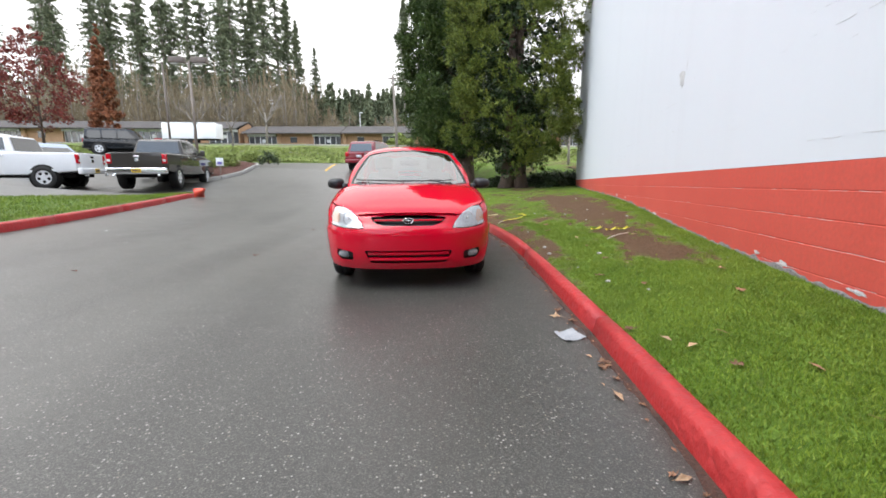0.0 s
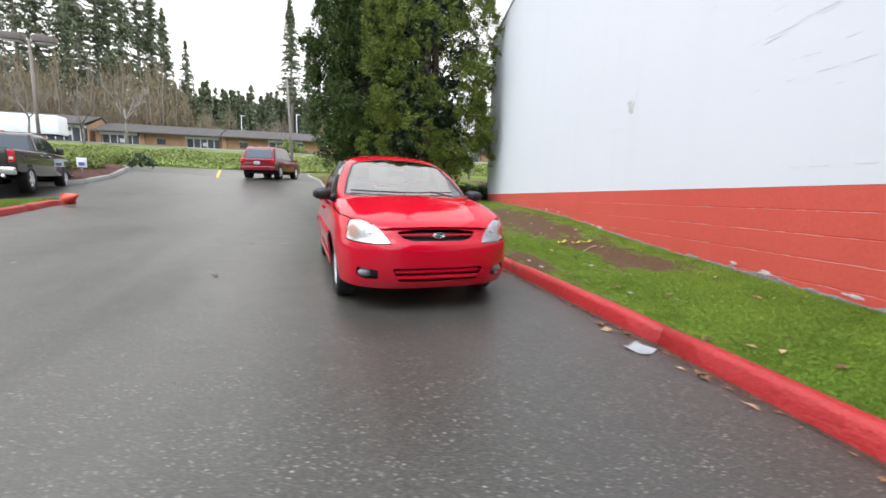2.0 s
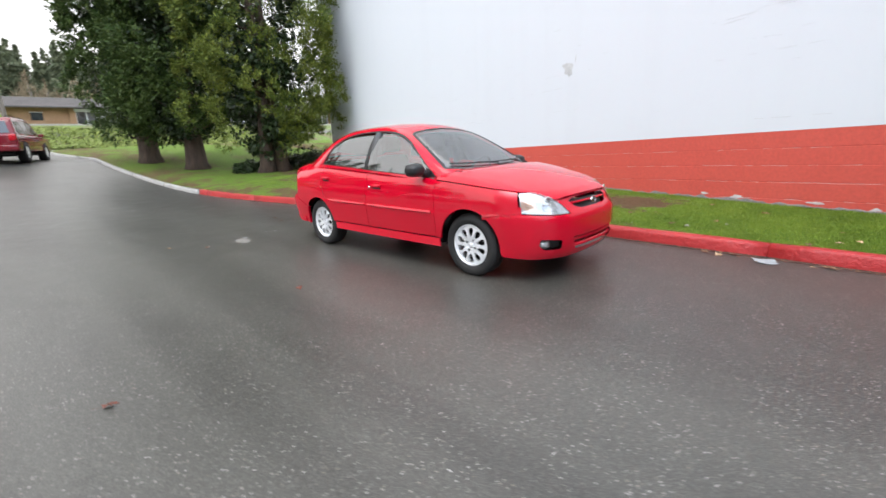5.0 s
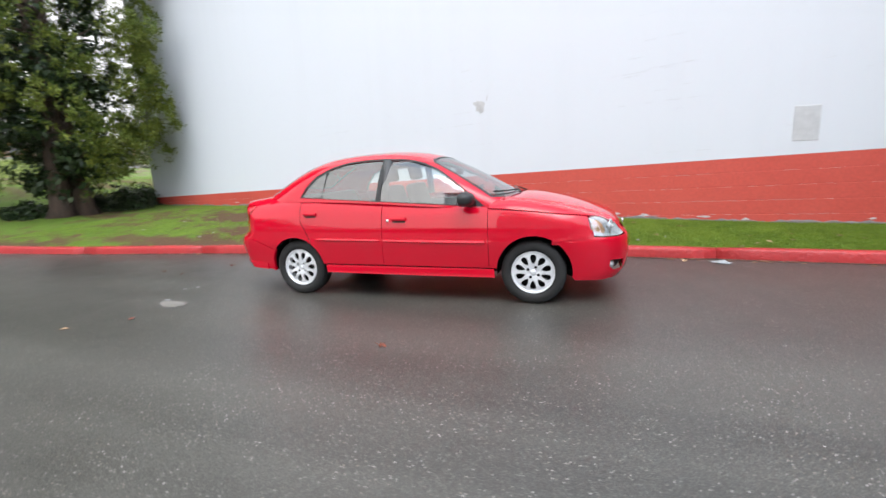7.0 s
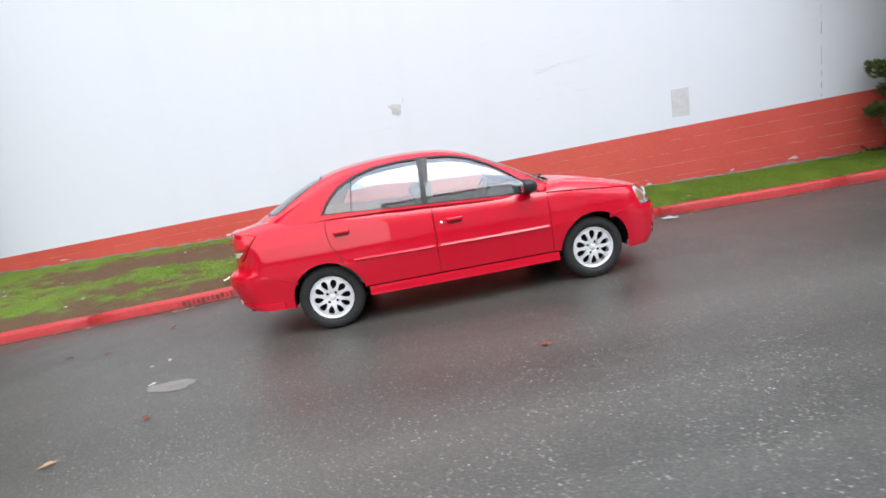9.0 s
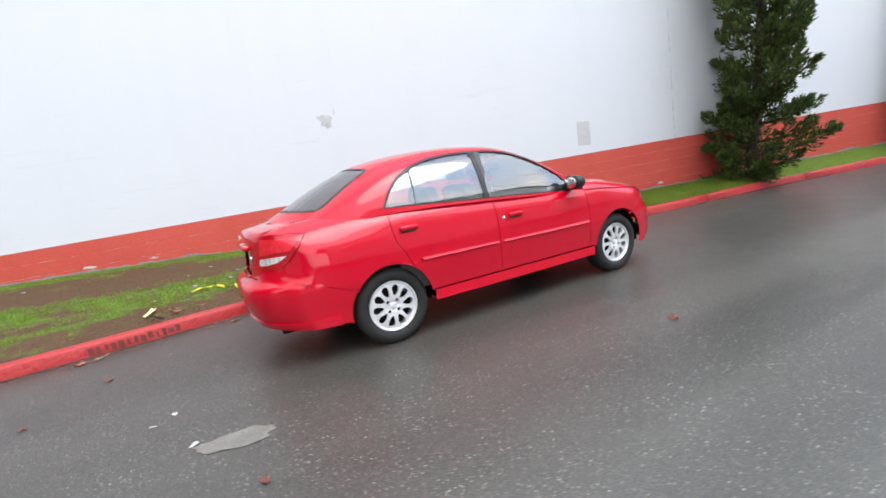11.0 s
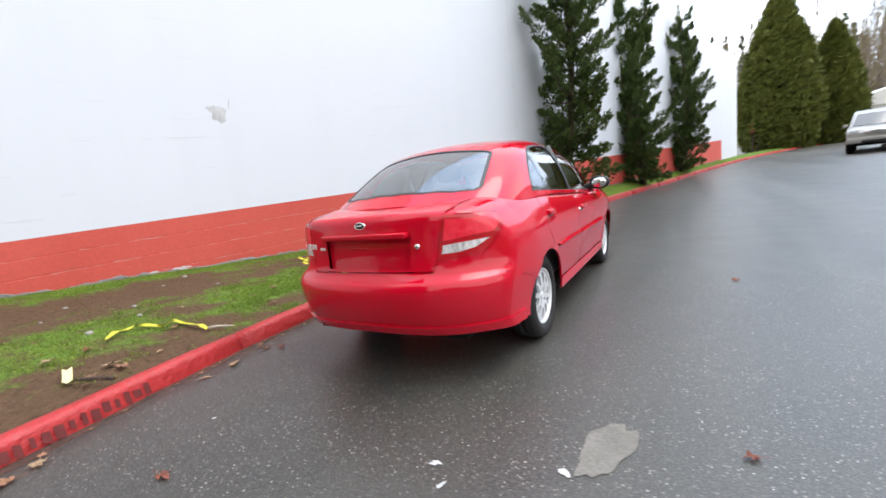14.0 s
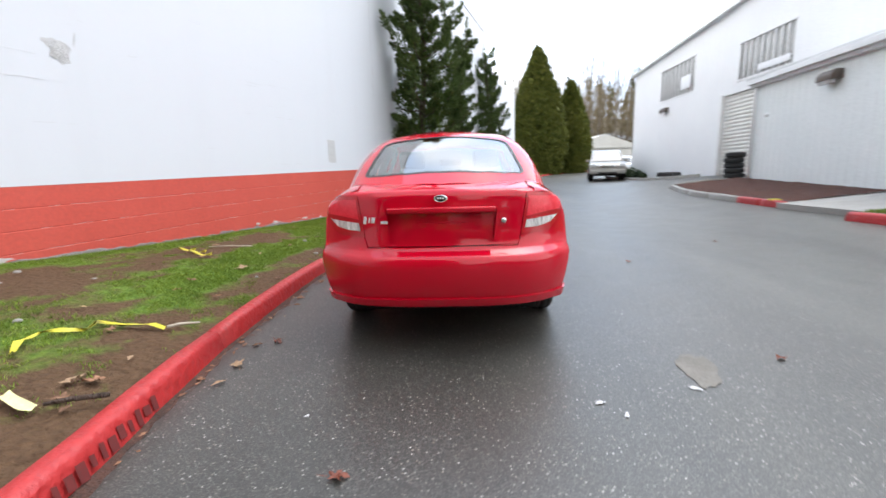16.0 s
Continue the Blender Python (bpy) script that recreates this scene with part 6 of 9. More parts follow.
def wagon(name, at, turn, paint, label, category, length, height, prof, panes, rear_y, front_y, tuck=0.22, W=1.85, r=0.36, wheels=(-1.4, 1.4), lower=None, screen=None, back=None, plate=PLATE_WHITE, roof_rails=False):
    """A car body in two shells with panes, lamps, wheels. The tail looks along -y."""
    t = thing(name, at, label, category, "", turn)
    hull("lower_body", lower, W, 0.05, paint, t, belt=0.8, bevel=0.06)
    hull("upper_body", prof, W - 0.10, tuck, paint, t, belt=prof[0][1], bevel=0.06)
    side_panes(panes, W - 0.10, tuck, t, DARK_GLASS, prof[0][1])
    for nm, q in (("rear_screen", back), ("windscreen", screen)):
        (y0, z0, x0), (y1, z1, x1) = q
        bm = bmesh.new()
        bm.faces.new([bm.verts.new(p) for p in ((-x0, y0, z0), (x0, y0, z0), (x1, y1, z1), (-x1, y1, z1))])
        part(nm, bm, DARK_GLASS, t, smooth=False)
    z_l = lower[1][1] - 0.12
    for s in (-1, 1):
        block("tail_lamp", (0.22, 0.12, 0.26), (s * (W / 2 - 0.14), rear_y + 0.03, z_l), LAMP_RED, t, 0.03)
        block("front_lamp", (0.34, 0.14, 0.17), (s * (W / 2 - 0.22), front_y - 0.05, z_l - 0.12), LAMP_BOWL, t, 0.04)
        block("door_mirror", (0.18, 0.1, 0.14), (s * (W / 2 + 0.07), screen[0][0] - 0.35, prof[0][1] + 0.08), paint, t, 0.03)
        for y in wheels:
            arch_shade(s * (W / 2 - 0.01), y, r, t)
            road_wheel(s * (W / 2 + 0.014), y, r, 0.22, t)
        if roof_rails:
            part("roof_rail", tube_bm([(s * 0.55, -1.4, height + 0.03), (s * 0.58, 0, height + 0.05), (s * 0.55, 1.0, height + 0.02)], [0.018] * 3, 8), DARK_METAL, t)
    block("rear_bumper", (W - 0.04, 0.12, 0.22), (0, rear_y - 0.02, 0.52), paint, t, 0.04)
    block("front_bumper", (W - 0.06, 0.14, 0.24), (0, front_y + 0.01, 0.48), paint, t, 0.05)
    block("grille", (0.85, 0.05, 0.13), (0, front_y + 0.04, z_l - 0.16), CHROME if name == "minivan" else BLACK_TRIM, t, 0.02)
    block("lower_grille", (1.0, 0.05, 0.10), (0, front_y + 0.07, 0.42), BLACK_TRIM, t, 0.02)
    licence_plate(rear_y - 0.09, 0.80, t, plate, -1)
    block("chassis", (1.4, length - 0.5, 0.14), (0, 0, 0.32), DARK_METAL, t, 0.02)
    return t


# two pickups nosed in beyond the island, an SUV and a car behind them
def on_ground(x, y, dz=0.0):
    return (x, y, ground_z(x, y) + dz)


pickup(on_ground(-10.47, 13.67), 9, GREY_PAINT, "dark grey-brown crew-cab pickup with a chrome bumper", True, PLATE_YELLOW)
pickup(on_ground(-15.2, 11.45), 100, WHITE_PAINT, "white crew-cab pickup parked beyond the grass island", False, PLATE_YELLOW)
SUV_LOW = [(-2.25, 0.42), (-2.25, 1.05), (1.0, 1.05), (2.1, 0.98), (2.3, 0.85), (2.3, 0.4)]
SUV_UP = [(-2.2, 1.0), (-2.12, 1.72), (-1.9, 1.80), (0.3, 1.80), (0.65, 1.70), (1.15, 1.03)]
SUV_PANES = [[(-2.0, 1.12), (-1.95, 1.64), (-1.25, 1.66), (-1.25, 1.12)], [(-1.15, 1.12), (-1.15, 1.66), (-0.35, 1.67), (-0.35, 1.12)], [(-0.27, 1.12), (-0.27, 1.67), (0.3, 1.66), (0.72, 1.14)]]
wagon("off_roader", on_ground(-20.65, 27.4), -67, BLACK_PAINT, "black boxy four-wheel-drive wagon", "car", 4.6, 1.8, SUV_UP, SUV_PANES, -2.25, 2.3, 0.10, 1.9, 0.4, (-1.4, 1.4), SUV_LOW, ((1.13, 1.10, 0.75), (0.68, 1.68, 0.66)), ((-2.205, 1.10, 0.7), (-2.135, 1.66, 0.65)))
DARK_GLASS.node_tree.nodes["Principled BSDF"].inputs["Specular IOR Level"].default_value = 1.0
CAR_LOW = [(-2.2, 0.30), (-2.2, 0.86), (-1.6, 0.92), (0.9, 0.90), (2.0, 0.78), (2.25, 0.62), (2.25, 0.28)]
CAR_UP = [(-1.75, 0.88), (-1.05, 1.36), (-0.3, 1.43), (0.3, 1.38), (1.2, 0.88)]
CAR_PANES = [[(-1.25, 0.95), (-0.95, 1.28), (-0.35, 1.33), (-0.35, 0.95)], [(-0.27, 0.95), (-0.27, 1.33), (0.25, 1.29), (0.85, 0.95)]]
wagon("sedan_car", on_ground(-18.6, 17.4), 62, BLUE_PAINT, "pale blue sedan parked between the pickups", "car", 4.5, 1.43, CAR_UP, CAR_PANES, -2.2, 2.25, 0.28, 1.75, 0.31, (-1.3, 1.35), CAR_LOW, ((1.17, 0.92, 0.68), (0.36, 1.34, 0.56)), ((-1.72, 0.92, 0.66), (-1.09, 1.32, 0.55)))
wagon("suv", on_ground(-2.50, 22.67), -17, MAROON_PAINT, "maroon SUV stopped at the far end of the lane", "car", 4.7, 1.75, [(-2.1, 1.0), (-1.85, 1.62), (-1.6, 1.72), (0.1, 1.73), (0.5, 1.62), (1.25, 1.02)], [[(-1.8, 1.1), (-1.65, 1.55), (-1.05, 1.6), (-1.05, 1.1)], [(-0.95, 1.1), (-0.95, 1.61), (-0.2, 1.62), (-0.2, 1.1)], [(-0.12, 1.1), (-0.12, 1.62), (0.2, 1.6), (0.8, 1.1)]], -2.25, 2.3, 0.2, 1.9, 0.37, (-1.4, 1.4), [(-2.25, 0.4), (-2.25, 1.04), (1.2, 1.04), (2.1, 0.95), (2.3, 0.8), (2.3, 0.4)], ((1.22, 1.08, 0.75), (0.55, 1.6, 0.62)), ((-2.08, 1.1, 0.72), (-1.89, 1.56, 0.62)), roof_rails=True)
van_up = [(-2.3, 1.05), (-2.2, 1.6), (-1.9, 1.73), (0.2, 1.75), (0.75, 1.6), (1.65, 1.06)]
wagon("minivan", on_ground(-8.93, -22.7), -15, SILVER_PAINT, "silver-beige minivan parked at the side of the lane", "car", 5.1, 1.75, van_up, [[(-2.0, 1.14), (-1.95, 1.6), (-1.1, 1.63), (-1.1, 1.14)], [(-1.0, 1.14), (-1.0, 1.64), (-0.1, 1.65), (-0.1, 1.14)], [(0.0, 1.14), (0.0, 1.65), (0.4, 1.62), (1.15, 1.14)]], -2.45, 2.5, 0.2, 1.95, 0.35, (-1.5, 1.5), [(-2.45, 0.38), (-2.45, 1.08), (1.6, 1.08), (2.2, 0.98), (2.5, 0.8), (2.5, 0.36)], ((1.62, 1.10, 0.80), (0.80, 1.60, 0.66)), ((-2.32, 1.15, 0.75), (-2.23, 1.58, 0.68)))
wagon("parked_car", on_ground(-13.2, -31.5), -25, WHITE_PAINT, "small white car parked behind the minivan", "car", 4.5, 1.43, CAR_UP, CAR_PANES, -2.2, 2.25, 0.28, 1.75, 0.31, (-1.3, 1.35), CAR_LOW, ((1.17, 0.92, 0.68), (0.36, 1.34, 0.56)), ((-1.72, 0.92, 0.66), (-1.09, 1.32, 0.55)))
# ---- plants ----
def leaf_material(name, c1, c2, c3, rough=0.6):
    m, n, l, p = nodes_of(name)
    geo = n.new("ShaderNodeNewGeometry")
    ramp = n.new("ShaderNodeValToRGB")
    e = ramp.color_ramp.elements
    e[0].position, e[0].color = 0.0, (*c1, 1)
    e[1].position, e[1].color = 1.0, (*c3, 1)
    mid = e.new(0.55)
    mid.color = (*c2, 1)
    l.new(geo.outputs["Random Per Island"], ramp.inputs["Fac"])
    v = tex_coord(n, l)
    big = noise_fac(n, l, v, 0.9, 4, 0.35, 0.7)
    col = blend(n, l, big, ramp.outputs["Color"], blend(n, l, 0.5, ramp.outputs["Color"], c3))
    patch = noise_fac(n, l, v, 2.6, 5, 0.3, 0.7)
    col = blend(n, l, patch, blend(n, l, 1.0, col, (0.62, 0.66, 0.62), "MULTIPLY"), col)
    l.new(col, p.inputs["Base Color"])
    p.inputs["Roughness"].default_value = rough
    p.inputs["Specular IOR Level"].default_value = 0.25
    return m


BARK = surface("brown_bark", (0.045, 0.030, 0.024), (0.12, 0.08, 0.06), 3, 30, 0.9, 0.05, 1.0, depth=0.02, stretch=(3, 3, 0.5))
GREY_BARK = surface("grey_bark", (0.16, 0.14, 0.12), (0.28, 0.25, 0.22), 3, 30, 0.9, 0.05, 0.8, depth=0.02, stretch=(3, 3, 0.5))
CEDAR = leaf_material("cedar_sprays", (0.04, 0.074, 0.012), (0.088, 0.13, 0.019), (0.23, 0.25, 0.04))
CEDAR_DARK = leaf_material("cedar_sprays_dark", (0.02, 0.046, 0.011), (0.042, 0.08, 0.016), (0.09, 0.125, 0.026))
JUNIPER = leaf_material("juniper_needles", (0.03, 0.055, 0.018), (0.075, 0.125, 0.032), (0.15, 0.20, 0.055))
CYPRESS = leaf_material("cypress_sprays", (0.07, 0.10, 0.018), (0.125, 0.15, 0.028), (0.22, 0.215, 0.045))
# pale needle tones: the haze of distance is put into the leaf colour
FIR = leaf_material("hazed_fir_needles", (0.10, 0.125, 0.075), (0.15, 0.175, 0.105), (0.22, 0.24, 0.14))
# leaf tones of the dark shrubs, also the shade painted inside cedar crowns
SHRUB_AND_SHADE = leaf_material("shrub_and_crown_shade_leaves", (0.008, 0.02, 0.008), (0.02, 0.04, 0.014), (0.045, 0.07, 0.02), 0.4)
RUST = leaf_material("rust_brown_leaves", (0.10, 0.028, 0.012), (0.22, 0.07, 0.03), (0.34, 0.13, 0.06))
MAPLE = leaf_material("dark_red_leaves", (0.09, 0.016, 0.016), (0.18, 0.03, 0.025), (0.27, 0.07, 0.05))
IVY = leaf_material("ivy_leaves", (0.11, 0.15, 0.03), (0.17, 0.215, 0.045), (0.26, 0.30, 0.075), 0.6)
BARE = leaf_material("bare_twigs", (0.15, 0.11, 0.068), (0.25, 0.195, 0.125), (0.37, 0.30, 0.20), 0.9)
BLADE = leaf_material("grass_blades", (0.10, 0.175, 0.016), (0.17, 0.27, 0.026), (0.29, 0.36, 0.055), 0.5)


def leaves(pos, normal, length, width, seed, droop=0.0):
    """One rhombic spray at each place, lying across the normal. Returns vertices and faces."""
    r = np.random.default_rng(seed)
    k = len(pos)
    n = normal / (np.linalg.norm(normal, axis=1)[:, None] + 1e-9)
    a = r.normal(size=(k, 3))
    a[:, 2] += droop
    t = a - n * np.sum(a * n, 1)[:, None]
    t /= np.linalg.norm(t, axis=1)[:, None] + 1e-9
    b = np.cross(n, t)
    ln = length * r.uniform(0.6, 1.3, (k, 1))
    wd = width * r.uniform(0.6, 1.3, (k, 1))
    v = np.stack([pos - t * ln * 0.5, pos + b * wd * 0.5 + n * wd * 0.15, pos + t * ln * 0.5, pos - b * wd * 0.5 + n * wd * 0.15], 1)
    f = np.arange(4 * k).reshape(k, 4)
    return v.reshape(-1, 3), f


def quick_mesh(name, verts, faces, material, parent=None, label=""):
    me = bpy.data.meshes.new(name)
    k = len(faces)
    c = faces.shape[1]
    me.vertices.add(len(verts))
    me.vertices.foreach_set("co", verts.astype(np.float32).ravel())
    me.loops.add(k * c)
    me.loops.foreach_set("vertex_index", faces.astype(np.int32).ravel())
    me.polygons.add(k)
    me.polygons.foreach_set("loop_start", np.arange(0, k * c, c, dtype=np.int32))
    me.polygons.foreach_set("loop_total", np.full(k, c, dtype=np.int32))
    me.update(calc_edges=True)
    return link_mesh(name, me, material, parent, label, False)


def clump_leaves(centres, radii, per, length, width, seed, up=0.35, squash=0.8, droop=0.4):
    r = np.random.default_rng(seed)
    k = len(centres) * per
    d = r.normal(size=(k, 3))
    d /= np.linalg.norm(d, axis=1)[:, None]
    rad = np.repeat(radii, per)[:, None] * r.uniform(0.45, 1.0, (k, 1)) ** 0.5
    p = np.repeat(centres, per, 0) + d * rad * (1, 1, squash)
    n = d + r.normal(size=(k, 3)) * 0.45
    n[:, 2] += up
    return leaves(p, n, length, width, seed + 1, droop=droop)


def join(*sets):
    vs, fs, at = [], [], 0
    for v, f in sets:
        vs.append(v)
        fs.append(f + at)
        at += len(v)
    return np.concatenate(vs), np.concatenate(fs)


def envelope_clumps(profile, count, seed, clump, lobes=5, jitter=0.16, fill=0.55):
    """Clump centres through a crown whose radius at each height a profile of (height, radius) gives."""
    r = np.random.default_rng(seed)
    zs = np.array([p[0] for p in profile])
    rs = np.array([p[1] for p in profile])
    z = r.uniform(zs[0], zs[-1], count * 3)
    rad = np.interp(z, zs, rs)
    keep = r.uniform(0, rs.max(), count * 3) < rad + 0.15
    z, rad = z[keep][:count], rad[keep][:count]
    a = r.uniform(0, 2 * np.pi, len(z))
    wave = 1 + jitter * np.sin(lobes * a + 1.3 * z + seed) + jitter * 0.7 * np.sin(2.3 * z + 3 * a)
    q = rad * wave * r.uniform(fill, 1.0, len(z)) ** 0.5
    c = np.stack([q * np.cos(a), q * np.sin(a), z], 1)
    size = clump * r.uniform(0.6, 1.25, len(z)) * np.clip(rad / rs.max() + 0.35, 0.35, 1)
    return c, size


def sprays(pos, way, length, width, seed):
    """Small rhombic sprays that point along a given way."""
    r = np.random.default_rng(seed)
    k = len(pos)
    t = way / (np.linalg.norm(way, axis=1)[:, None] + 1e-9)
    b = np.cross(t, r.normal(size=(k, 3)))
    b /= np.linalg.norm(b, axis=1)[:, None] + 1e-9
    ln, wd = length * r.uniform(0.6, 1.3, (k, 1)), width * r.uniform(0.6, 1.3, (k, 1))
    v = np.stack([pos, pos + t * ln * 0.45 + b * wd * 0.5, pos + t * ln, pos + t * ln * 0.45 - b * wd * 0.5], 1)
    return v.reshape(-1, 3), np.arange(4 * k).reshape(k, 4)


def puffs(centres, radii, seed, subs=24, per=16, length=0.15, width=0.058):
    """Rounded clumps, each a bunch of small fans on its outer and upper side."""
    r = np.random.default_rng(seed)
    k = len(centres) * subs
    out = centres * (1, 1, 0)
    out = out / (np.linalg.norm(out, axis=1)[:, None] + 1e-9)
    d = r.normal(size=(k, 3)) + np.repeat(out, subs, 0) * 1.0 + (0, 0, 0.45)
    d /= np.linalg.norm(d, axis=1)[:, None]
    c = np.repeat(centres, subs, 0) + d * np.repeat(radii, subs)[:, None] * r.uniform(0.55, 0.95, (k, 1))
    dd = np.repeat(d, per, 0) + r.normal(size=(k * per, 3)) * 0.75
    p = np.repeat(c, per, 0) + r.normal(size=(k * per, 3)) * 0.055
    return sprays(p, dd + (0, 0, 0.1), length, width, seed + 1)


def big_cedar(at, height, width, seed, material, label, trunks, low=1.0):
    t = thing("cedar_tree", at, label, "tree", "cedars by the wall end")
    r = random.Random(seed)
    for k in range(trunks):
        a = 2 * math.pi * k / trunks + seed
        o = 0.0 if trunks == 1 else 0.28
        x, y = o * math.cos(a), o * math.sin(a)
        rad = 0.36 if trunks == 1 else 0.25
        pts = [(x * 1.3, y * 1.3, -0.25), (x, y, 0.25), (x * 0.9, y * 0.9, 1.2), (x * 0.6, y * 0.6, 3), (x * 0.3 + r.uniform(-0.2, 0.2), y * 0.3, height * 0.6)]
        part("trunk", tube_bm(pts, [rad * 1.7, rad * 1.15, rad * 0.95, rad * 0.8, rad * 0.3], 12), BARK, t)
    limbs = bmesh.new()
    for k in range(26):
        z = r.uniform(0.9, height * 0.6)
        a = r.uniform(0, 6.283)
        ln = width * r.uniform(0.5, 0.85) * (1 - 0.5 * z / height)
        tube_bm([(0, 0, z), (0.5 * ln * math.cos(a), 0.5 * ln * math.sin(a), z + 0.15), (ln * math.cos(a), ln * math.sin(a), z + 0.5)], [0.06, 0.04, 0.012], 6, limbs)
    part("limb", limbs, BARK, t)
    prof = [(low, width * 0.62), (low + 0.8, width * 0.88), (low + 2.2, width), (height * 0.45, width * 0.96), (height * 0.7, width * 0.75), (height * 0.9, width * 0.4), (height, 0.15)]
    c, s = envelope_clumps(prof, 250, seed, 0.72, jitter=0.15, fill=0.80)
    sets = [puffs(c, s, seed + 5, 26, 26, 0.115, 0.036) if trunks > 1 else puffs(c, s, seed + 5)]
    # near-black leaves within the crown paint the shade between its clumps
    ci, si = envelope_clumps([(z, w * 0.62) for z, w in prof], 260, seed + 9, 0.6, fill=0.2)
    quick_mesh("inner_foliage", *clump_leaves(ci, si, 75, 0.20, 0.10, seed + 6), SHRUB_AND_SHADE, t)
    quick_mesh("crown", *join(*sets), material, t)
    return t


def verge_at(x, y):
    return verge_z(y, min(1, max(0, (x - kerb_x(y) - 0.118) / verge_depth(y))), x)


big_cedar((4.35, 12.75, verge_at(4.35, 12.75)), 15.0, 2.3, 3, CEDAR, "tall bushy cedar with yellow-green sprays beside the wall end", 2, 0.9)
big_cedar((2.75, 16.4, verge_at(2.75, 16.4)), 16.0, 1.9, 8, CEDAR_DARK, "tall dark green cedar on the verge", 1, 1.3)
big_cedar((1.75, 19.0, verge_at(1.75, 19.0)), 16.5, 1.75, 21, CEDAR_DARK, "tall dark green cedar on the verge", 1, 1.2)


def shrub(at, size, seed, material, label, per=60, leaf=0.10, count=34, group="shrubs"):
    t = thing("shrub", at, label, "shrub", group)
    r = np.random.default_rng(seed)
    d = r.normal(size=(count, 3))
    d /= np.linalg.norm(d, axis=1)[:, None]
    d[:, 2] = np.abs(d[:, 2])
    c = d * np.array(size) * r.uniform(0.3, 0.85, (count, 1))
    stems = bmesh.new()
    for k in range(7):
        q = c[k]
        tube_bm([(0.05 * q[0], 0.05 * q[1], -0.1), tuple(0.5 * q), tuple(q)], [0.02, 0.014, 0.006], 5, stems)
    part("stem", stems, BARK, t)
    quick_mesh("foliage", *clump_leaves(c, np.full(count, 0.28 * max(size)), per, leaf, leaf * 0.6, seed), material, t)
    return t


for x, y, s, sd2 in ((5.7, 12.4, (0.8, 0.7, 0.8), 1), (6.4, 12.9, (0.9, 0.7, 0.95), 2), (5.6, 13.6, (0.8, 0.8, 0.9), 3), (7.3, 13.4, (0.9, 0.8, 1.0), 4), (4.0, 14.2, (0.7, 0.6, 0.6), 5), (3.6, 13.4, (0.6, 0.5, 0.5), 6)):
    shrub((x, y, verge_at(x, y) - 0.05), s, sd2, SHRUB_AND_SHADE, "low dark evergreen shrub under the cedars")


def wall_juniper(at, seed, stems, reach, count, label):
    """An upright juniper: twisting stems, limbs that sweep out and up, each wrapped in a tapering plume of needles."""
    t = thing("juniper_tree", at, label, "tree", "junipers along the wall")
    r = random.Random(seed)
    q = np.random.default_rng(seed)
    limbs, pos, way = bmesh.new(), [], []

    def plume(pts, rad, m):
        a, b, c = [np.array(p) for p in pts]
        u = q.random((m, 1)) ** 0.85 * 0.85 + 0.15
        p = (1 - u) ** 2 * a + 2 * u * (1 - u) * b + u**2 * c
        d = 2 * (1 - u) * (b - a) + 2 * u * (c - b)
        d /= np.linalg.norm(d, axis=1)[:, None] + 1e-9
        o = q.normal(size=(m, 3))
        o -= d * np.sum(o * d, 1)[:, None]
        o /= np.linalg.norm(o, axis=1)[:, None] + 1e-9
        lump = 0.7 + 0.45 * np.sin(u * 17 + a[0] * 9 + a[2] * 5)
        p = p + o * rad * np.sin(np.clip(u * 1.05, 0, 1) * np.pi) ** 0.6 * lump * q.random((m, 1)) ** 0.5
        pos.append(p)
        way.append(d * 0.9 + o * 0.55 + (0, 0, 0.25) + q.normal(size=(m, 3)) * 0.3)

    for x1, y1, h, share in stems:
        stem = [Vector((x1 * f ** 1.3 + 0.16 * math.sin(5 * f + seed), y1 * f ** 1.3 + 0.14 * math.cos(6 * f + seed), h * f)) for f in [i / 9 for i in range(10)]]
        stem[0].z = -0.2
        part("trunk", tube_bm(stem, [0.11 * (1 - 0.85 * i / 9) + 0.01 for i in range(10)], 9), BARK, t)
        for k in range(int(count * share)):
            f = (k + r.random()) / (count * share)
            f = 0.02 + 0.96 * f**1.1
            i = min(8, int(f * 9))
            b = stem[i].lerp(stem[i + 1], f * 9 - i)
            a = k * 2.399 + r.uniform(-0.6, 0.6)
            ln = reach * (1.0 - 0.15 * abs(f - 0.25) * 2 - 0.45 * max(0, f - 0.5) * 2) * (r.uniform(0.5, 1.0) if k % 9 else r.uniform(1.1, 1.35))
            if share < 1 and f < 0.3:
                ln *= 0.9
            rise = (0.25 + 0.55 * f) * ln * r.uniform(0.6, 1.6) - (0.15 if f < 0.12 else 0)
            dx, dy = math.cos(a) * ln, math.sin(a) * ln * 0.9
            pts = [b, b + Vector((0.65 * dx, 0.65 * dy, 0.15 * rise)), b + Vector((dx, dy, rise))]
            tube_bm(pts, [0.028 * (1.2 - f), 0.018 * (1.2 - f), 0.005], 5, limbs)
            plume(pts, 0.21 * (1.1 - 0.45 * f), int(600 * (1.1 - 0.4 * f)))
            if r.random() < 0.7:
                s0 = pts[0].lerp(pts[1], r.uniform(0.5, 1.0))
                sx = a + r.choice((-1, 1)) * r.uniform(0.4, 0.9)
                l2 = ln * r.uniform(0.35, 0.6)
                s2 = s0 + Vector((math.cos(sx) * l2, math.sin(sx) * l2, l2 * r.uniform(0.3, 0.9)))
                plume([s0, s0.lerp(s2, 0.5) - Vector((0, 0, 0.06)), s2], 0.12 * (1.1 - 0.4 * f), 190)
        for i in range(8):
            plume([stem[i] + Vector((0, 0, 0.3 if i == 0 else 0)), stem[i + 1], stem[i + 2]], 0.36 * (1.05 - 0.07 * i), 560)
        top = stem[-1]
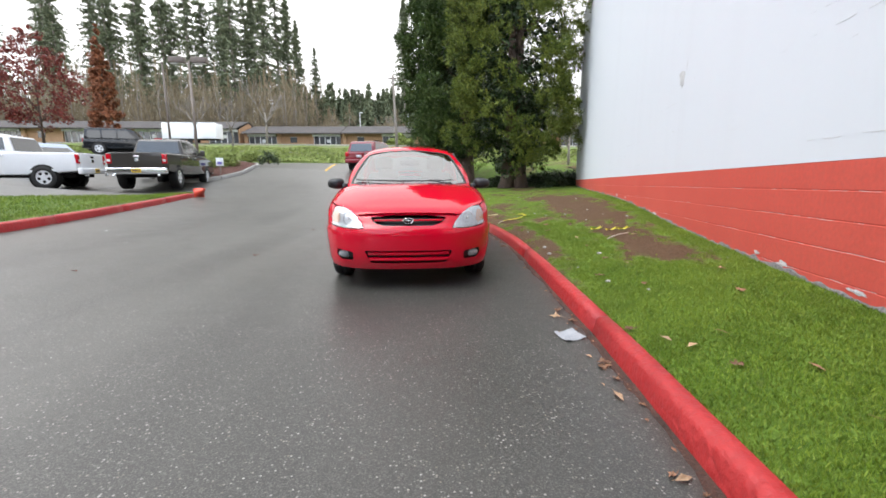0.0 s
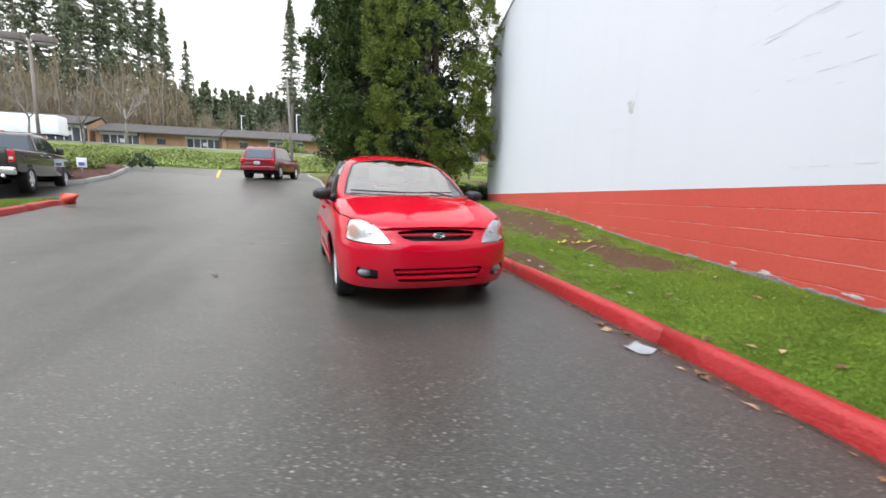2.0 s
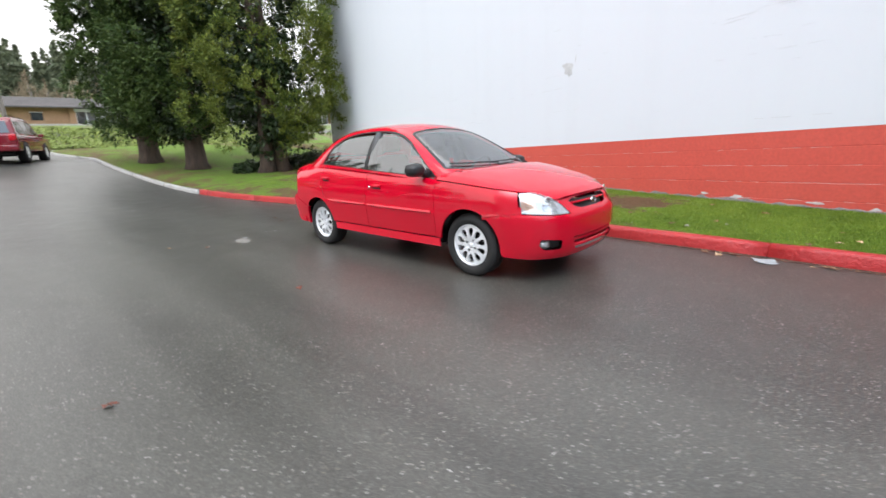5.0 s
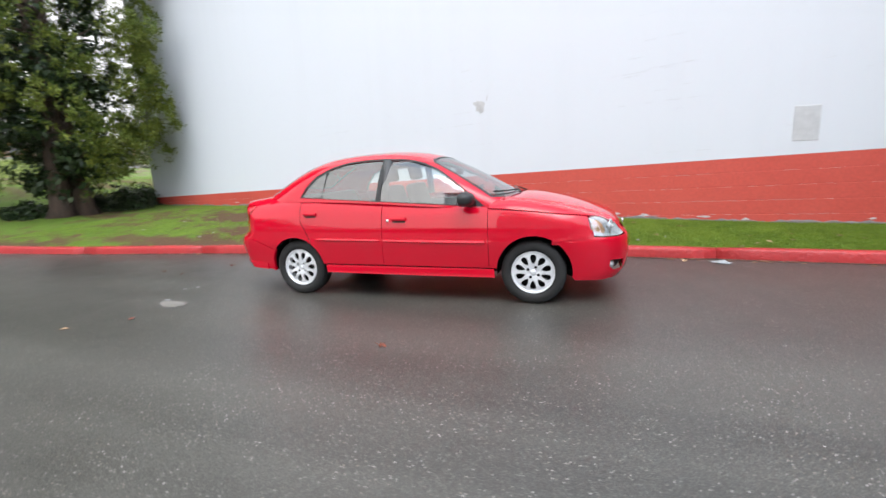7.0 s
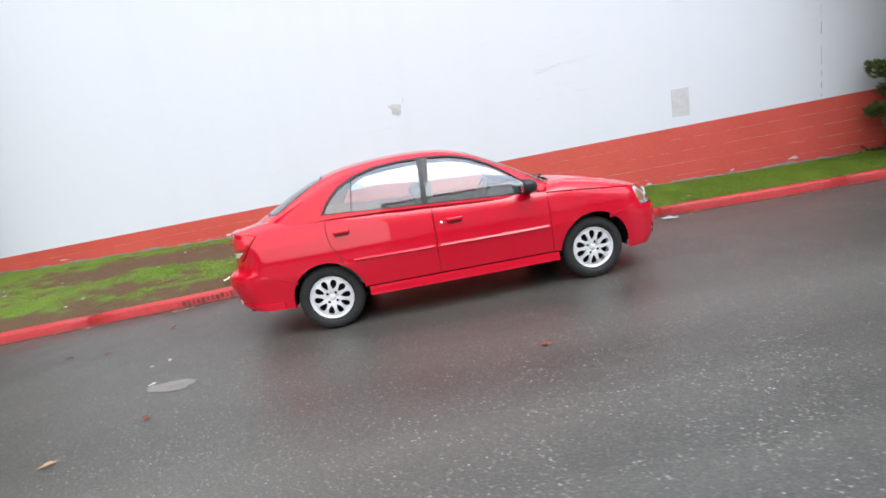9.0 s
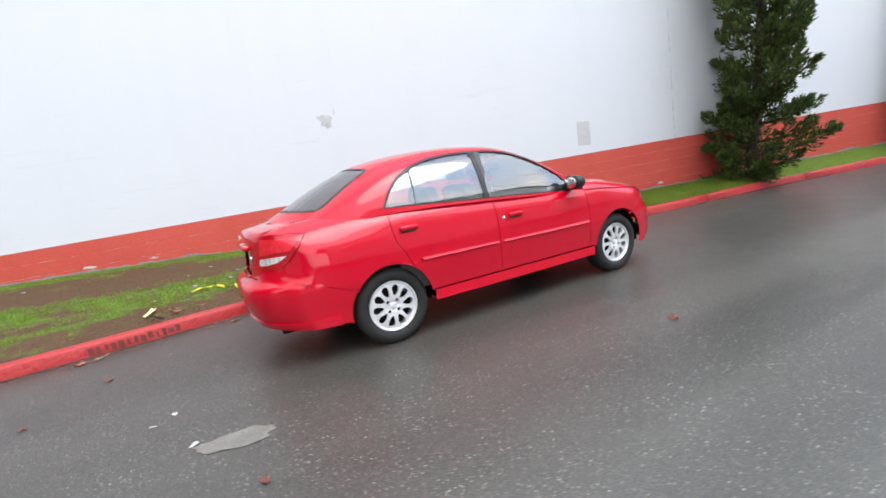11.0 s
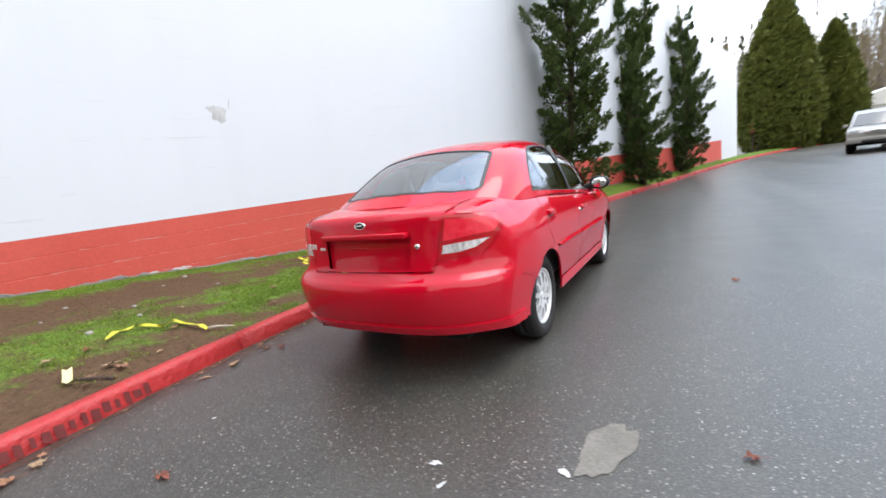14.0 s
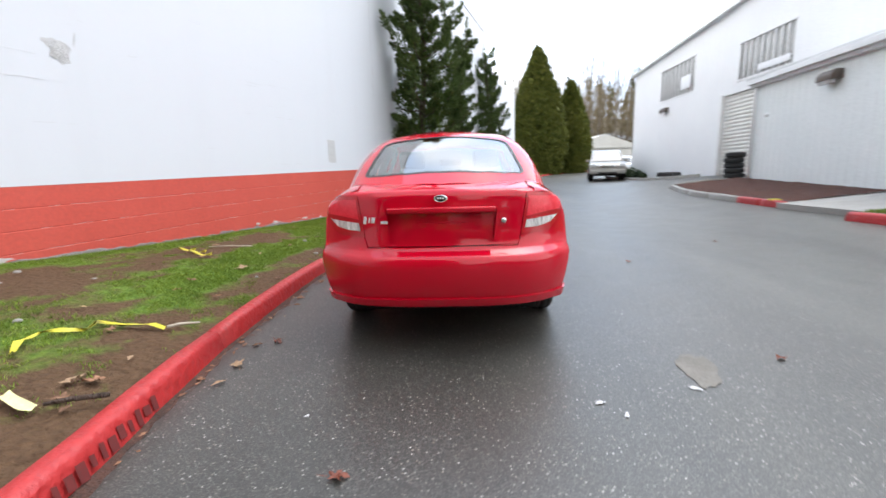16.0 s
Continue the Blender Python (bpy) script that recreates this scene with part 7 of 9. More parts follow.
        plume([stem[-3], stem[-2], top + Vector((0.05, 0.03, 0.5))], 0.15, 320)
    part("limb", limbs, BARK, t)
    quick_mesh("crown", *sprays(np.concatenate(pos), np.concatenate(way), 0.095, 0.028, seed), JUNIPER, t)


wall_juniper((1.02, -7.5, verge_at(1.02, -7.5)), 2, [(-0.1, 0.1, 7.6, 1.0)], 1.12, 118, "dark green upright juniper against the white wall")
wall_juniper((-0.05, -13.0, verge_at(-0.05, -13.0)), 5, [(0.55, 0.5, 6.6, 0.45), (-0.35, -0.5, 6.2, 0.4), (0.1, -0.3, 5.2, 0.25)], 1.12, 104, "forked green juniper against the white wall")
wall_juniper((-1.36, -18.2, verge_at(-1.36, -18.2)), 9, [(-0.2, 0.3, 6.4, 0.6), (-0.5, -0.4, 5.6, 0.4)], 1.08, 92, "slender dark green juniper against the white wall")


def cone_cypress(at, height, width, seed, label):
    t = thing("cypress_tree", at, label, "tree", "clipped cypresses")
    part("trunk", tube_bm([(0, 0, -0.3), (0, 0, height * 0.5), (0, 0, height * 0.9)], [0.3, 0.2, 0.05], 10), BARK, t)
    prof = [(0.05, width * 0.75), (height * 0.12, width * 0.95), (height * 0.3, width), (height * 0.5, width * 0.82), (height * 0.7, width * 0.56), (height * 0.88, width * 0.24), (height, 0.02)]
    c, s = envelope_clumps(prof, 1300, seed, 0.30, 4, 0.02, 0.86)
    p, f = puffs(c, s, seed, 6, 9, 0.34, 0.10)
    quick_mesh("crown", *join((p, f), clump_leaves(*envelope_clumps([(z, w * 0.8) for z, w in prof], 300, seed + 3, 0.5, 4, 0.02, 0.4), 20, 0.6, 0.35, seed + 7)), CYPRESS, t)


cone_cypress((-7.9, -41.0, ground_z(-7.9, -41)), 12.6, 2.6, 31, "tall conical yellow-green cypress beside the lane")
cone_cypress((-11.6, -42.5, ground_z(-11.6, -42.5)), 9.3, 1.75, 32, "conical green cypress beside the lane")
# ---- shops on the bank, street lamps, woods ----
SHINGLE = surface("grey_brown_roof_shingle", (0.05, 0.044, 0.042), (0.085, 0.076, 0.072), 0.8, 12, 0.9, 0.05, 0.5, depth=0.03)
TAN_WALL = surface("tan_wood_siding", (0.34, 0.20, 0.11), (0.46, 0.29, 0.17), 0.8, 10, 0.8, 0.05, 0.2)
SHOP_GLASS = surface("dark_shop_window", (0.02, 0.024, 0.03), (0.06, 0.07, 0.08), 1.2, 6, 0.12, 0.05, 0.0, coat=1.0)
SHOP_WHITE = surface("white_shop_frame", (0.62, 0.64, 0.66), (0.74, 0.76, 0.78), 1.5, 12, 0.6, 0.1, 0.05)
BLUE_SIGN = surface("purple_blue_sign", (0.10, 0.09, 0.30), (0.16, 0.14, 0.42), 2, 20, 0.5, 0.1, 0.0)
RED_SIGN = surface("red_sign_paint", (0.45, 0.03, 0.035), (0.55, 0.05, 0.05), 2, 20, 0.5, 0.1, 0.0)
POLE = surface("grey_painted_pole", (0.15, 0.12, 0.10), (0.22, 0.18, 0.155), 2, 20, 0.5, 0.1, 0.1)
WHITE_BOX = surface("white_box_panel", (0.72, 0.74, 0.76), (0.82, 0.83, 0.85), 1, 10, 0.5, 0.1, 0.05)
LINE_YELLOW = surface("worn_yellow_road_paint", (0.52, 0.30, 0.04), (0.68, 0.42, 0.08), 3, 40, 0.7, 0.1, 0.2)


def shop_row(at, length, turn, bays, label):
    """A low row of shops: long gable roof, deep eave, posts, glazed fronts, tan end walls."""
    t = thing("shop_building", at, label, "building", "row of low shops", turn)
    roof = prism_bm([(-1.6, 2.45), (-1.6, 2.62), (5.0, 4.4), (11.6, 2.62), (11.6, 2.45), (5.0, 4.2)], 0, length, 0.0)
    bmesh.ops.transform(roof, matrix=Matrix.Rotation(radians(-90), 4, "Z") @ Matrix.Diagonal((-1, 1, 1, 1)), verts=roof.verts[:])
    bmesh.ops.recalc_face_normals(roof, faces=roof.faces[:])
    part("roof", roof, SHINGLE, t, smooth=False)
    block("back_wall", (length, 0.2, 2.7), (length / 2, 10, 1.3), TAN_WALL, t, 0.0, smooth=False)
    for x in (0.1, length - 0.1):
        gable = prism_bm([(0, -0.2), (10, -0.2), (10, 2.5), (5, 4.05), (0, 2.5)], -0.1, 0.1)
        bmesh.ops.transform(gable, matrix=Matrix.Translation((x, 0, 0)) @ Matrix.Rotation(radians(90), 4, "Z"), verts=gable.verts[:])
        part("end_wall", gable, TAN_WALL, t, smooth=False)
    step = length / len(bays)
    for i, kind in enumerate(bays):
        x = step * (i + 0.5)
        part("pier", box_bm((0.7, 0.35, 2.7), (step * i + 0.35, 0.0, 1.3), 0.01), TAN_WALL, t, smooth=False)
        if kind == "wall":
            block("front_wall", (step, 0.15, 2.7), (x, 0.3, 1.3), TAN_WALL, t, 0.0, smooth=False)
            w = block("shop_window", (1.2, 0.05, 1.0), (x, 0.2, 1.5), SHOP_GLASS, t, 0.0, smooth=False)
            block("frame", (1.35, 0.04, 0.1), (x, 0.17, 2.02), SHOP_WHITE, w, 0.0, smooth=False)
        else:
            w = block("shop_window", (step - 0.7, 0.06, 2.2), (x + 0.2, 0.3, 1.1), SHOP_GLASS, t, 0.0, smooth=False)
            for k in range(6):
                block("mullion", (0.13, 0.08, 2.2), (step * i + 0.75 + (step - 0.85) * k / 5, 0.24, 1.1), SHOP_WHITE, w, 0.0, smooth=False)
            block("sign_band", (step - 0.8, 0.12, 0.42), (x + 0.2, -0.2, 2.3), {"sign": SHOP_WHITE, "blue": BLUE_SIGN, "red": RED_SIGN}.get(kind, SHOP_WHITE), w, 0.01, smooth=False)
            if kind == "blue":
                block("poster", (1.6, 0.04, 1.2), (x, 0.2, 0.9), BLUE_SIGN, w, 0.0, smooth=False)
            if k % 2:
                block("poster", (0.7, 0.04, 0.6), (x + 0.5, 0.2, 1.3), SHOP_WHITE, w, 0.0, smooth=False)
    return t


zb = 5.0
shop_row((-92, 75.5, zb + 1.2), 61, 0, ["sign", "wall", "blue", "sign", "wall", "sign", "red", "sign", "wall", "sign"], "low tan shops under a long grey shingle roof")
shop_row((-30.5, 76.5, zb + 0.5), 17.5, -2, ["sign", "wall", "sign"], "low tan shops with a white glazed front")
shop_row((-12.8, 75.5, zb + 0.5), 26, -3, ["wall", "sign", "wall", "sign"], "low tan shops under a grey shingle roof")
shop_row((14, 78, zb + 0.5), 40, -6, ["sign", "wall", "sign", "wall", "sign", "sign"], "far row of low shops behind the trees")
trailer = thing("box_trailer", (-31.5, 60, ground_z(-31.5, 60) + 0.0), "white box trailer parked before the shops", "trailer")
block("box", (7.4, 2.4, 2.2), (0, 0, 1.6), WHITE_BOX, trailer, 0.12)
block("frame", (7.2, 2.2, 0.2), (0, 0, 0.55), DARK_METAL, trailer, 0.02)
for x in (-1.0, 0.0):
    for s in (-1, 1):
        part("wheel", lathe_bm([(0, 0.02), (0.2, 0.02), (0.22, 0.03), (0.36, 0.02), (0.38, -0.02), (0.38, -0.2), (0, -0.2)], 24, Matrix.Translation((x, s * 1.15, 0.30)) @ Matrix.Rotation(radians(-90 * s), 4, "X")), RUBBER, trailer)

# twin-headed car park lamp
lamp_x, lamp_y = -16.0, 28.0
lp = thing("street_lamp", (lamp_x, lamp_y, ground_z(lamp_x, lamp_y)), "brown twin-headed car park lamp on a tall pole", "lamp")
ph = 9.0 - ground_z(lamp_x, lamp_y)
part("pole", tube_bm([(0, 0, -0.2), (0, 0, ph)], [0.10, 0.075], 12), POLE, lp)
block("foot", (0.5, 0.5, 0.5), (0, 0, 0.2), CONCRETE, lp, 0.03)
for s in (-1, 1):
    h = block("lamp_head", (1.05, 0.55, 0.42), (s * 0.78, 0, ph + 0.05), LAMP_BODY, lp, 0.05)
    block("diffuser", (0.85, 0.42, 0.03), (s * 0.78, 0, ph - 0.17), LAMP_FACE, h, 0.008)
lp2 = thing("street_lamp", (-20.5, 33, ground_z(-20.5, 33)), "slender dark pole beside the car park", "lamp")
part("pole", tube_bm([(0, 0, -0.2), (0, 0, 7.5)], [0.09, 0.07], 10), LAMP_BODY, lp2)
part("cap", lathe_bm([(0, 0.1), (0.12, 0.06), (0.12, 0)], 12, Matrix.Translation((0, 0, 7.5))), LAMP_BODY, lp2)
for x, y, h in ((-11.5, 92, 7.5), (-1.0, 88, 8.0)):
    g = thing("street_lamp", (x, y, ground_z(x, y)), "thin white lamp post behind the shops", "lamp", "lamp posts behind the shops")
    part("pole", tube_bm([(0, 0, -0.2), (0, 0, h)], [0.09, 0.06], 8), SHOP_WHITE, g)
    block("lamp_head", (0.7, 0.25, 0.14), (0.3, 0, h), SHOP_WHITE, g, 0.03)
up = thing("utility_pole", (-1.47, 36.6, ground_z(-1.47, 36.6)), "weathered grey utility pole at the lane's end", "pole")
part("pole", tube_bm([(0, 0, -0.3), (-0.15, 0, 4), (-0.35, 0, 8.2)], [0.15, 0.12, 0.10], 12), GREY_BARK, up)
part("crossarm", box_bm((0.9, 0.1, 0.12), (-0.33, 0, 7.9), 0.01), GREY_BARK, up)

# yellow lane mark and white stop bars at the junction
def paint_on_road(name, pts, material, label, lift=0.006, rows=6):
    """A painted mark: a quad of four plan corners draped on the road."""
    a, b, c, d = [Vector((*p, 0)) for p in pts]
    verts, faces = [], []
    for i in range(rows + 1):
        for j in range(3):
            p = a.lerp(d, i / rows).lerp(b.lerp(c, i / rows), j / 2)
            verts.append((p.x, p.y, ground_z(p.x, p.y) + 0.006 * noise.noise((0.6 * p.x, 0.6 * p.y, 0)) + lift))
    for i in range(rows):
        for j in range(2):
            k = 3 * i + j
            faces.append((k, k + 1, k + 4, k + 3))
    return tagged(mesh_part(name, verts, faces, material), label, "road marking", kind="structure")


paint_on_road("lane_mark", [(-5.22, 20.4), (-5.08, 20.4), (-7.2, 36.0), (-7.4, 36.0)], LINE_YELLOW, "worn yellow lane line", 0.02, 24)
LINE_WHITE = surface("worn_white_road_paint", (0.5, 0.5, 0.48), (0.66, 0.66, 0.64), 3, 40, 0.7, 0.1, 0.2)
paint_on_road("stop_mark", [(-5.2, 35.6), (-2.2, 35.6), (-2.2, 36.1), (-5.2, 36.1)], LINE_WHITE, "worn white stop bar", 0.02)
paint_on_road("stop_mark", [(-12.5, 36.3), (-10.5, 36.3), (-10.5, 36.7), (-12.5, 36.7)], LINE_WHITE, "worn white stop bar", 0.02)

# raised bed with shrubs at the car park corner
bed2 = tagged(new("corner_kerb"), "weathered grey kerb round a shrub bed", "kerb", kind="structure")
BED2 = [(-10.6, 14.6), (-9.9, 15.2), (-9.45, 16.5), (-9.2, 18.5), (-9.4, 21), (-10.0, 23.5), (-10.9, 25.6), (-12.4, 27.3), (-14.5, 28.2)]
for a, b in zip(BED2, BED2[1:]):
    kerb_piece("kerb_stone", [(a[0] + (b[0] - a[0]) * i / 4, a[1] + (b[1] - a[1]) * i / 4) for i in range(5)], CONCRETE, bed2, side=-1, height=0.18)
bv, bf = [], []
for (x, y) in BED2:
    for i in range(7):
        f = i / 6
        px, py = x - 0.16 + (-13.5 - x) * f, y + (20.5 - y) * f * 0.6
        bv.append((px, py, ground_z(px, py) + 0.17 + 0.35 * math.sin(f * 1.57)))
for j in range(len(BED2) - 1):
    for i in range(6):
        k = j * 7 + i
        bf.append((k, k + 1, k + 8, k + 7))
tagged(mesh_part("shrub_bed", bv, bf, MULCH, smooth=True), "dark bark bed with leaves", "bed", kind="structure")
r = random.Random(12)
for k in range(15):
    f = r.random()
    x, y = -9.9 - 2.9 * r.random(), 15.6 + 11 * f
    shrub((x, y, ground_z(x, y) + 0.25), (r.uniform(0.6, 1.1), r.uniform(0.6, 1.1), r.uniform(0.5, 1.0)), 40 + k, IVY if k % 3 else SHRUB_AND_SHADE, "rounded yellow-green shrub in the corner bed" if k % 3 else "rounded dark green shrub in the corner bed", 40, 0.12, 22, "corner bed shrubs")
sg = thing("small_sign", (-9.74, 17.0, ground_z(-9.74, 17.0) + 0.1), "small white and blue sign in the shrub bed", "sign")
part("post", tube_bm([(0, 0, -0.1), (0, 0, 0.6)], [0.025, 0.025], 8), POLE, sg)
block("board", (0.36, 0.04, 0.40), (0, 0, 0.7), SHOP_WHITE, sg, 0.01)
block("board_field", (0.22, 0.01, 0.14), (0, -0.024, 0.64), BLUE_SIGN, sg, 0.002)

# ivy bank: one sheet of leaves
rr = np.random.default_rng(6)
k = 80000
bx, by = rr.uniform(-75, 22, k), 39.5 + 7.5 * rr.random(k) ** 1.3
bz = np.array([ground_z(x, y) for x, y in zip(bx, by)]) + rr.uniform(0.01, 0.22, k) * (1 + 0.6 * np.sin(bx * 0.9) * np.sin(by))
nn = rr.normal(size=(k, 3)) * 0.6 + (0, -0.5, 0.9)
bank = quick_mesh("ivy_bank", *leaves(np.stack([bx, by, bz], 1), nn, 0.22, 0.16, 7), IVY)
tagged(bank, "bright green ivy covering the roadside bank", "ground cover", kind="stuff")
lawn_v = [(x, y, ground_z(x, y) + 0.02) for y in (39.2, 41, 43, 45, 47, 50, 55, 62, 70, 74) for x in range(-80, 60, 5)]
lawn_f = [(j * 28 + i, j * 28 + i + 1, (j + 1) * 28 + i + 1, (j + 1) * 28 + i) for j in range(9) for i in range(27)]
tagged(mesh_part("bank_soil", lawn_v, lawn_f, TURF, smooth=True), "green bank below the shops", "ground", kind="structure")
hill_v, hill_f = [], []
hx, hy = [-300 + 20 * i for i in range(31)], [90, 100, 115, 130, 150, 180, 220, 270, 330]
for y in hy:
    for x in hx:
        hill_v.append((x, y, ground_z(x, y) + 0.05))
for j in range(len(hy) - 1):
    for i in range(30):
        hill_f.append((j * 31 + i, j * 31 + i + 1, (j + 1) * 31 + i + 1, (j + 1) * 31 + i))
hill_f += [tuple(len(hill_v) + q for q in f) for f in list(hill_f)]
hill_v += [(x, -y + 14, ground_z(x, -y + 14) + 0.05) for y in hy for x in hx]
SOIL = surface("leafy_woodland_soil", (0.05, 0.04, 0.025), (0.10, 0.085, 0.05), 0.3, 6, 0.95, 0.03, 0.3)
tagged(mesh_part("wooded_hill", hill_v, hill_f, SOIL, smooth=True), "leaf-strewn wooded hillside", "hill", kind="structure")


def fir_points(height, width, bare, seed, tiers, per):
    """Places and normals of needle sprays of a conifer with drooping tiers."""
    q = np.random.default_rng(seed)
    f = q.random(tiers) ** 0.85
    z0 = bare + (height - bare) * f
    ln = width * (1 - f) ** 0.8 * q.uniform(0.55, 1.2, tiers) + 0.25
    a = q.uniform(0, 2 * np.pi, tiers)
    s = q.random((tiers, per))
    rad = ln[:, None] * s
    side = q.normal(size=(tiers, per)) * 0.10 * ln[:, None] * (1.1 - s)
    x = np.cos(a)[:, None] * rad - np.sin(a)[:, None] * side
    y = np.sin(a)[:, None] * rad + np.cos(a)[:, None] * side
    z = z0[:, None] + 0.25 * rad - 0.35 * rad * s + q.normal(size=(tiers, per)) * 0.12
    n = np.stack([q.normal(size=(tiers, per)), q.normal(size=(tiers, per)), 0.7 * np.ones((tiers, per))], 2)
    return np.stack([x, y, z], 2).reshape(-1, 3), n.reshape(-1, 3)


def fir_tree(at, height, width, bare, seed, label):
    t = thing("fir_tree", at, label, "tree", "tall firs behind the shops")
    part("trunk", tube_bm([(0, 0, -0.5), (0.1, 0, height * 0.5), (0, 0, height * 0.98)], [0.42, 0.28, 0.04], 8), GREY_BARK, t)
    p, n = fir_points(height, width, bare, seed, 230, 30)
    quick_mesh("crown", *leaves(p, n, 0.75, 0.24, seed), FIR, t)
    return t


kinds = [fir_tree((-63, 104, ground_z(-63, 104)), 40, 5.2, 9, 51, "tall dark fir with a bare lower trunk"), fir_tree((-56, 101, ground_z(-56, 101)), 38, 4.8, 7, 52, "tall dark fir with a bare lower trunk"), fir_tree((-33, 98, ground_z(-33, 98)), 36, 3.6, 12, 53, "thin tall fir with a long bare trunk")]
rr = random.Random(77)
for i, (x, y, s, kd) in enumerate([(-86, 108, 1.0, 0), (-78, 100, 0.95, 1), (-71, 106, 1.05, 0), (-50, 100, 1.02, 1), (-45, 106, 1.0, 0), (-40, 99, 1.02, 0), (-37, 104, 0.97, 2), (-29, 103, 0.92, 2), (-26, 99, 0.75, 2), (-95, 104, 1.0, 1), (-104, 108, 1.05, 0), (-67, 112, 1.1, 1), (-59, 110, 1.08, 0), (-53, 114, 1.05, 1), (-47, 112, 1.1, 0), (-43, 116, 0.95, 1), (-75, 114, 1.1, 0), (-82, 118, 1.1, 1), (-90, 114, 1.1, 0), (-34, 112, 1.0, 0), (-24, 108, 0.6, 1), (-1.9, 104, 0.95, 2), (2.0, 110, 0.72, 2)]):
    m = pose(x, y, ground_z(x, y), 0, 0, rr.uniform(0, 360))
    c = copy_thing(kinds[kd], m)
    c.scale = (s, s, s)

# the woods behind: many firs and bare trees in one mass
fp, fn, bp, bn = [], [], [], []
q = np.random.default_rng(9)
trunks = bmesh.new()
for k in range(560):
    if k < 500:
        x, y = (q.uniform(-34, 40), q.uniform(100, 135)) if k % 4 else (q.uniform(-150, 110), q.uniform(112, 190))
    else:
        x, y = q.uniform(-110, 40), -q.uniform(105, 190)
    h = (q.uniform(8, 14.5) if k % 4 and k < 500 else q.uniform(11, 19)) if y > 0 else q.uniform(12, 22)
    p, n = fir_points(h, q.uniform(1.7, 2.7), 1.0, 1000 + k, 70, 11)
    fp.append(p + (x, y, ground_z(x, y)))
    fn.append(n)
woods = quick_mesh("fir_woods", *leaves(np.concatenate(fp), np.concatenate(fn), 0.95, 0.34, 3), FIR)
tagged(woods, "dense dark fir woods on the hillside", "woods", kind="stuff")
for k in range(760):
    if k < 430:
        x, y, h = (q.uniform(-130, -22) if k % 8 else q.uniform(-22, 40)), q.uniform(86, 112), (q.uniform(9, 17) if k % 8 else q.uniform(5, 9))
    else:
        x, y, h = q.uniform(-100, 30), -q.uniform(85, 150), q.uniform(13, 23)
    z = ground_z(x, y)
    m = 400
    f = q.random(m)
    rad = h * 0.30 * np.sin(np.clip(f * 1.1 + 0.12, 0, 1) * np.pi) ** 0.7 * q.random(m) ** 0.5
    a = q.uniform(0, 2 * np.pi, m)
    bp.append(np.stack([x + rad * np.cos(a), y + rad * np.sin(a), z + h * (0.15 + 0.85 * f)], 1))
    bn.append(q.normal(size=(m, 3)) * (1, 1, 0.25))
    tube_bm([(x, y, z - 0.3), (x + q.uniform(-0.6, 0.6), y, z + 0.5 * h), (x + q.uniform(-1, 1), y, z + 0.95 * h)], [0.16, 0.10, 0.02], 4, trunks)
bare_p, bare_n = np.concatenate(bp), np.concatenate(bn)
bare = quick_mesh("bare_woods", *leaves(bare_p, bare_n, 1.1, 0.075, 4, droop=2.0), BARE)
tagged(bare, "bare brown deciduous trees in winter", "woods", kind="stuff")
tagged(part("bare_trunks", trunks, GREY_BARK), "grey trunks of bare winter trees", "woods", kind="stuff")


def round_tree(name, at, prof, seed, material, label, leaf=(0.34, 0.22), count=220, per=34, clump=0.5, lobes=4, trunk_h=2.0):
    t = thing(name, at, label, "tree")
    top = prof[-1][0]
    part("trunk", tube_bm([(0, 0, -0.3), (0, 0, trunk_h), (0.1, 0, top * 0.8)], [0.16, 0.12, 0.03], 8), BARK, t)
    limbs = bmesh.new()
    q2 = random.Random(seed)
    for k in range(16):
        z = q2.uniform(trunk_h * 0.7, top * 0.7)
        a = q2.uniform(0, 6.28)
        ln = 0.6 * max(p[1] for p in prof)
        tube_bm([(0, 0, z), (0.5 * ln * math.cos(a), 0.5 * ln * math.sin(a), z + 0.5 * ln), (ln * math.cos(a), ln * math.sin(a), z + 1.2 * ln)], [0.05, 0.03, 0.01], 5, limbs)
    part("limb", limbs, BARK, t)
    c, s = envelope_clumps(prof, count, seed, clump, lobes, 0.12, 0.3)
    quick_mesh("crown", *clump_leaves(c, s, per, leaf[0], leaf[1], seed, up=0.2), material, t)


round_tree("columnar_tree", (-29.0, 38.5, ground_z(-29, 38.5)), [(1.5, 0.75), (3, 1.15), (5, 1.1), (8.5, 0.7), (12.3, 0.06)], 61, RUST, "narrow upright tree with rust-brown leaves", (0.26, 0.12), 240, 46, 0.36)
round_tree("maple_tree", (-40.5, 45.5, ground_z(-40.5, 45.5)), [(2.0, 2.0), (4, 3.6), (6.5, 4.2), (9.5, 3.0), (12.5, 0.4)], 62, MAPLE, "spreading maple with thinning dark red leaves", (0.30, 0.18), 260, 22, 0.6)
round_tree("maple_tree", (-47.0, 43.0, ground_z(-47, 43)), [(2.0, 2.0), (4, 3.8), (7, 4.2), (10, 3.0), (13, 0.4)], 63, MAPLE, "spreading maple with thinning dark red leaves", (0.30, 0.18), 220, 18, 0.6)


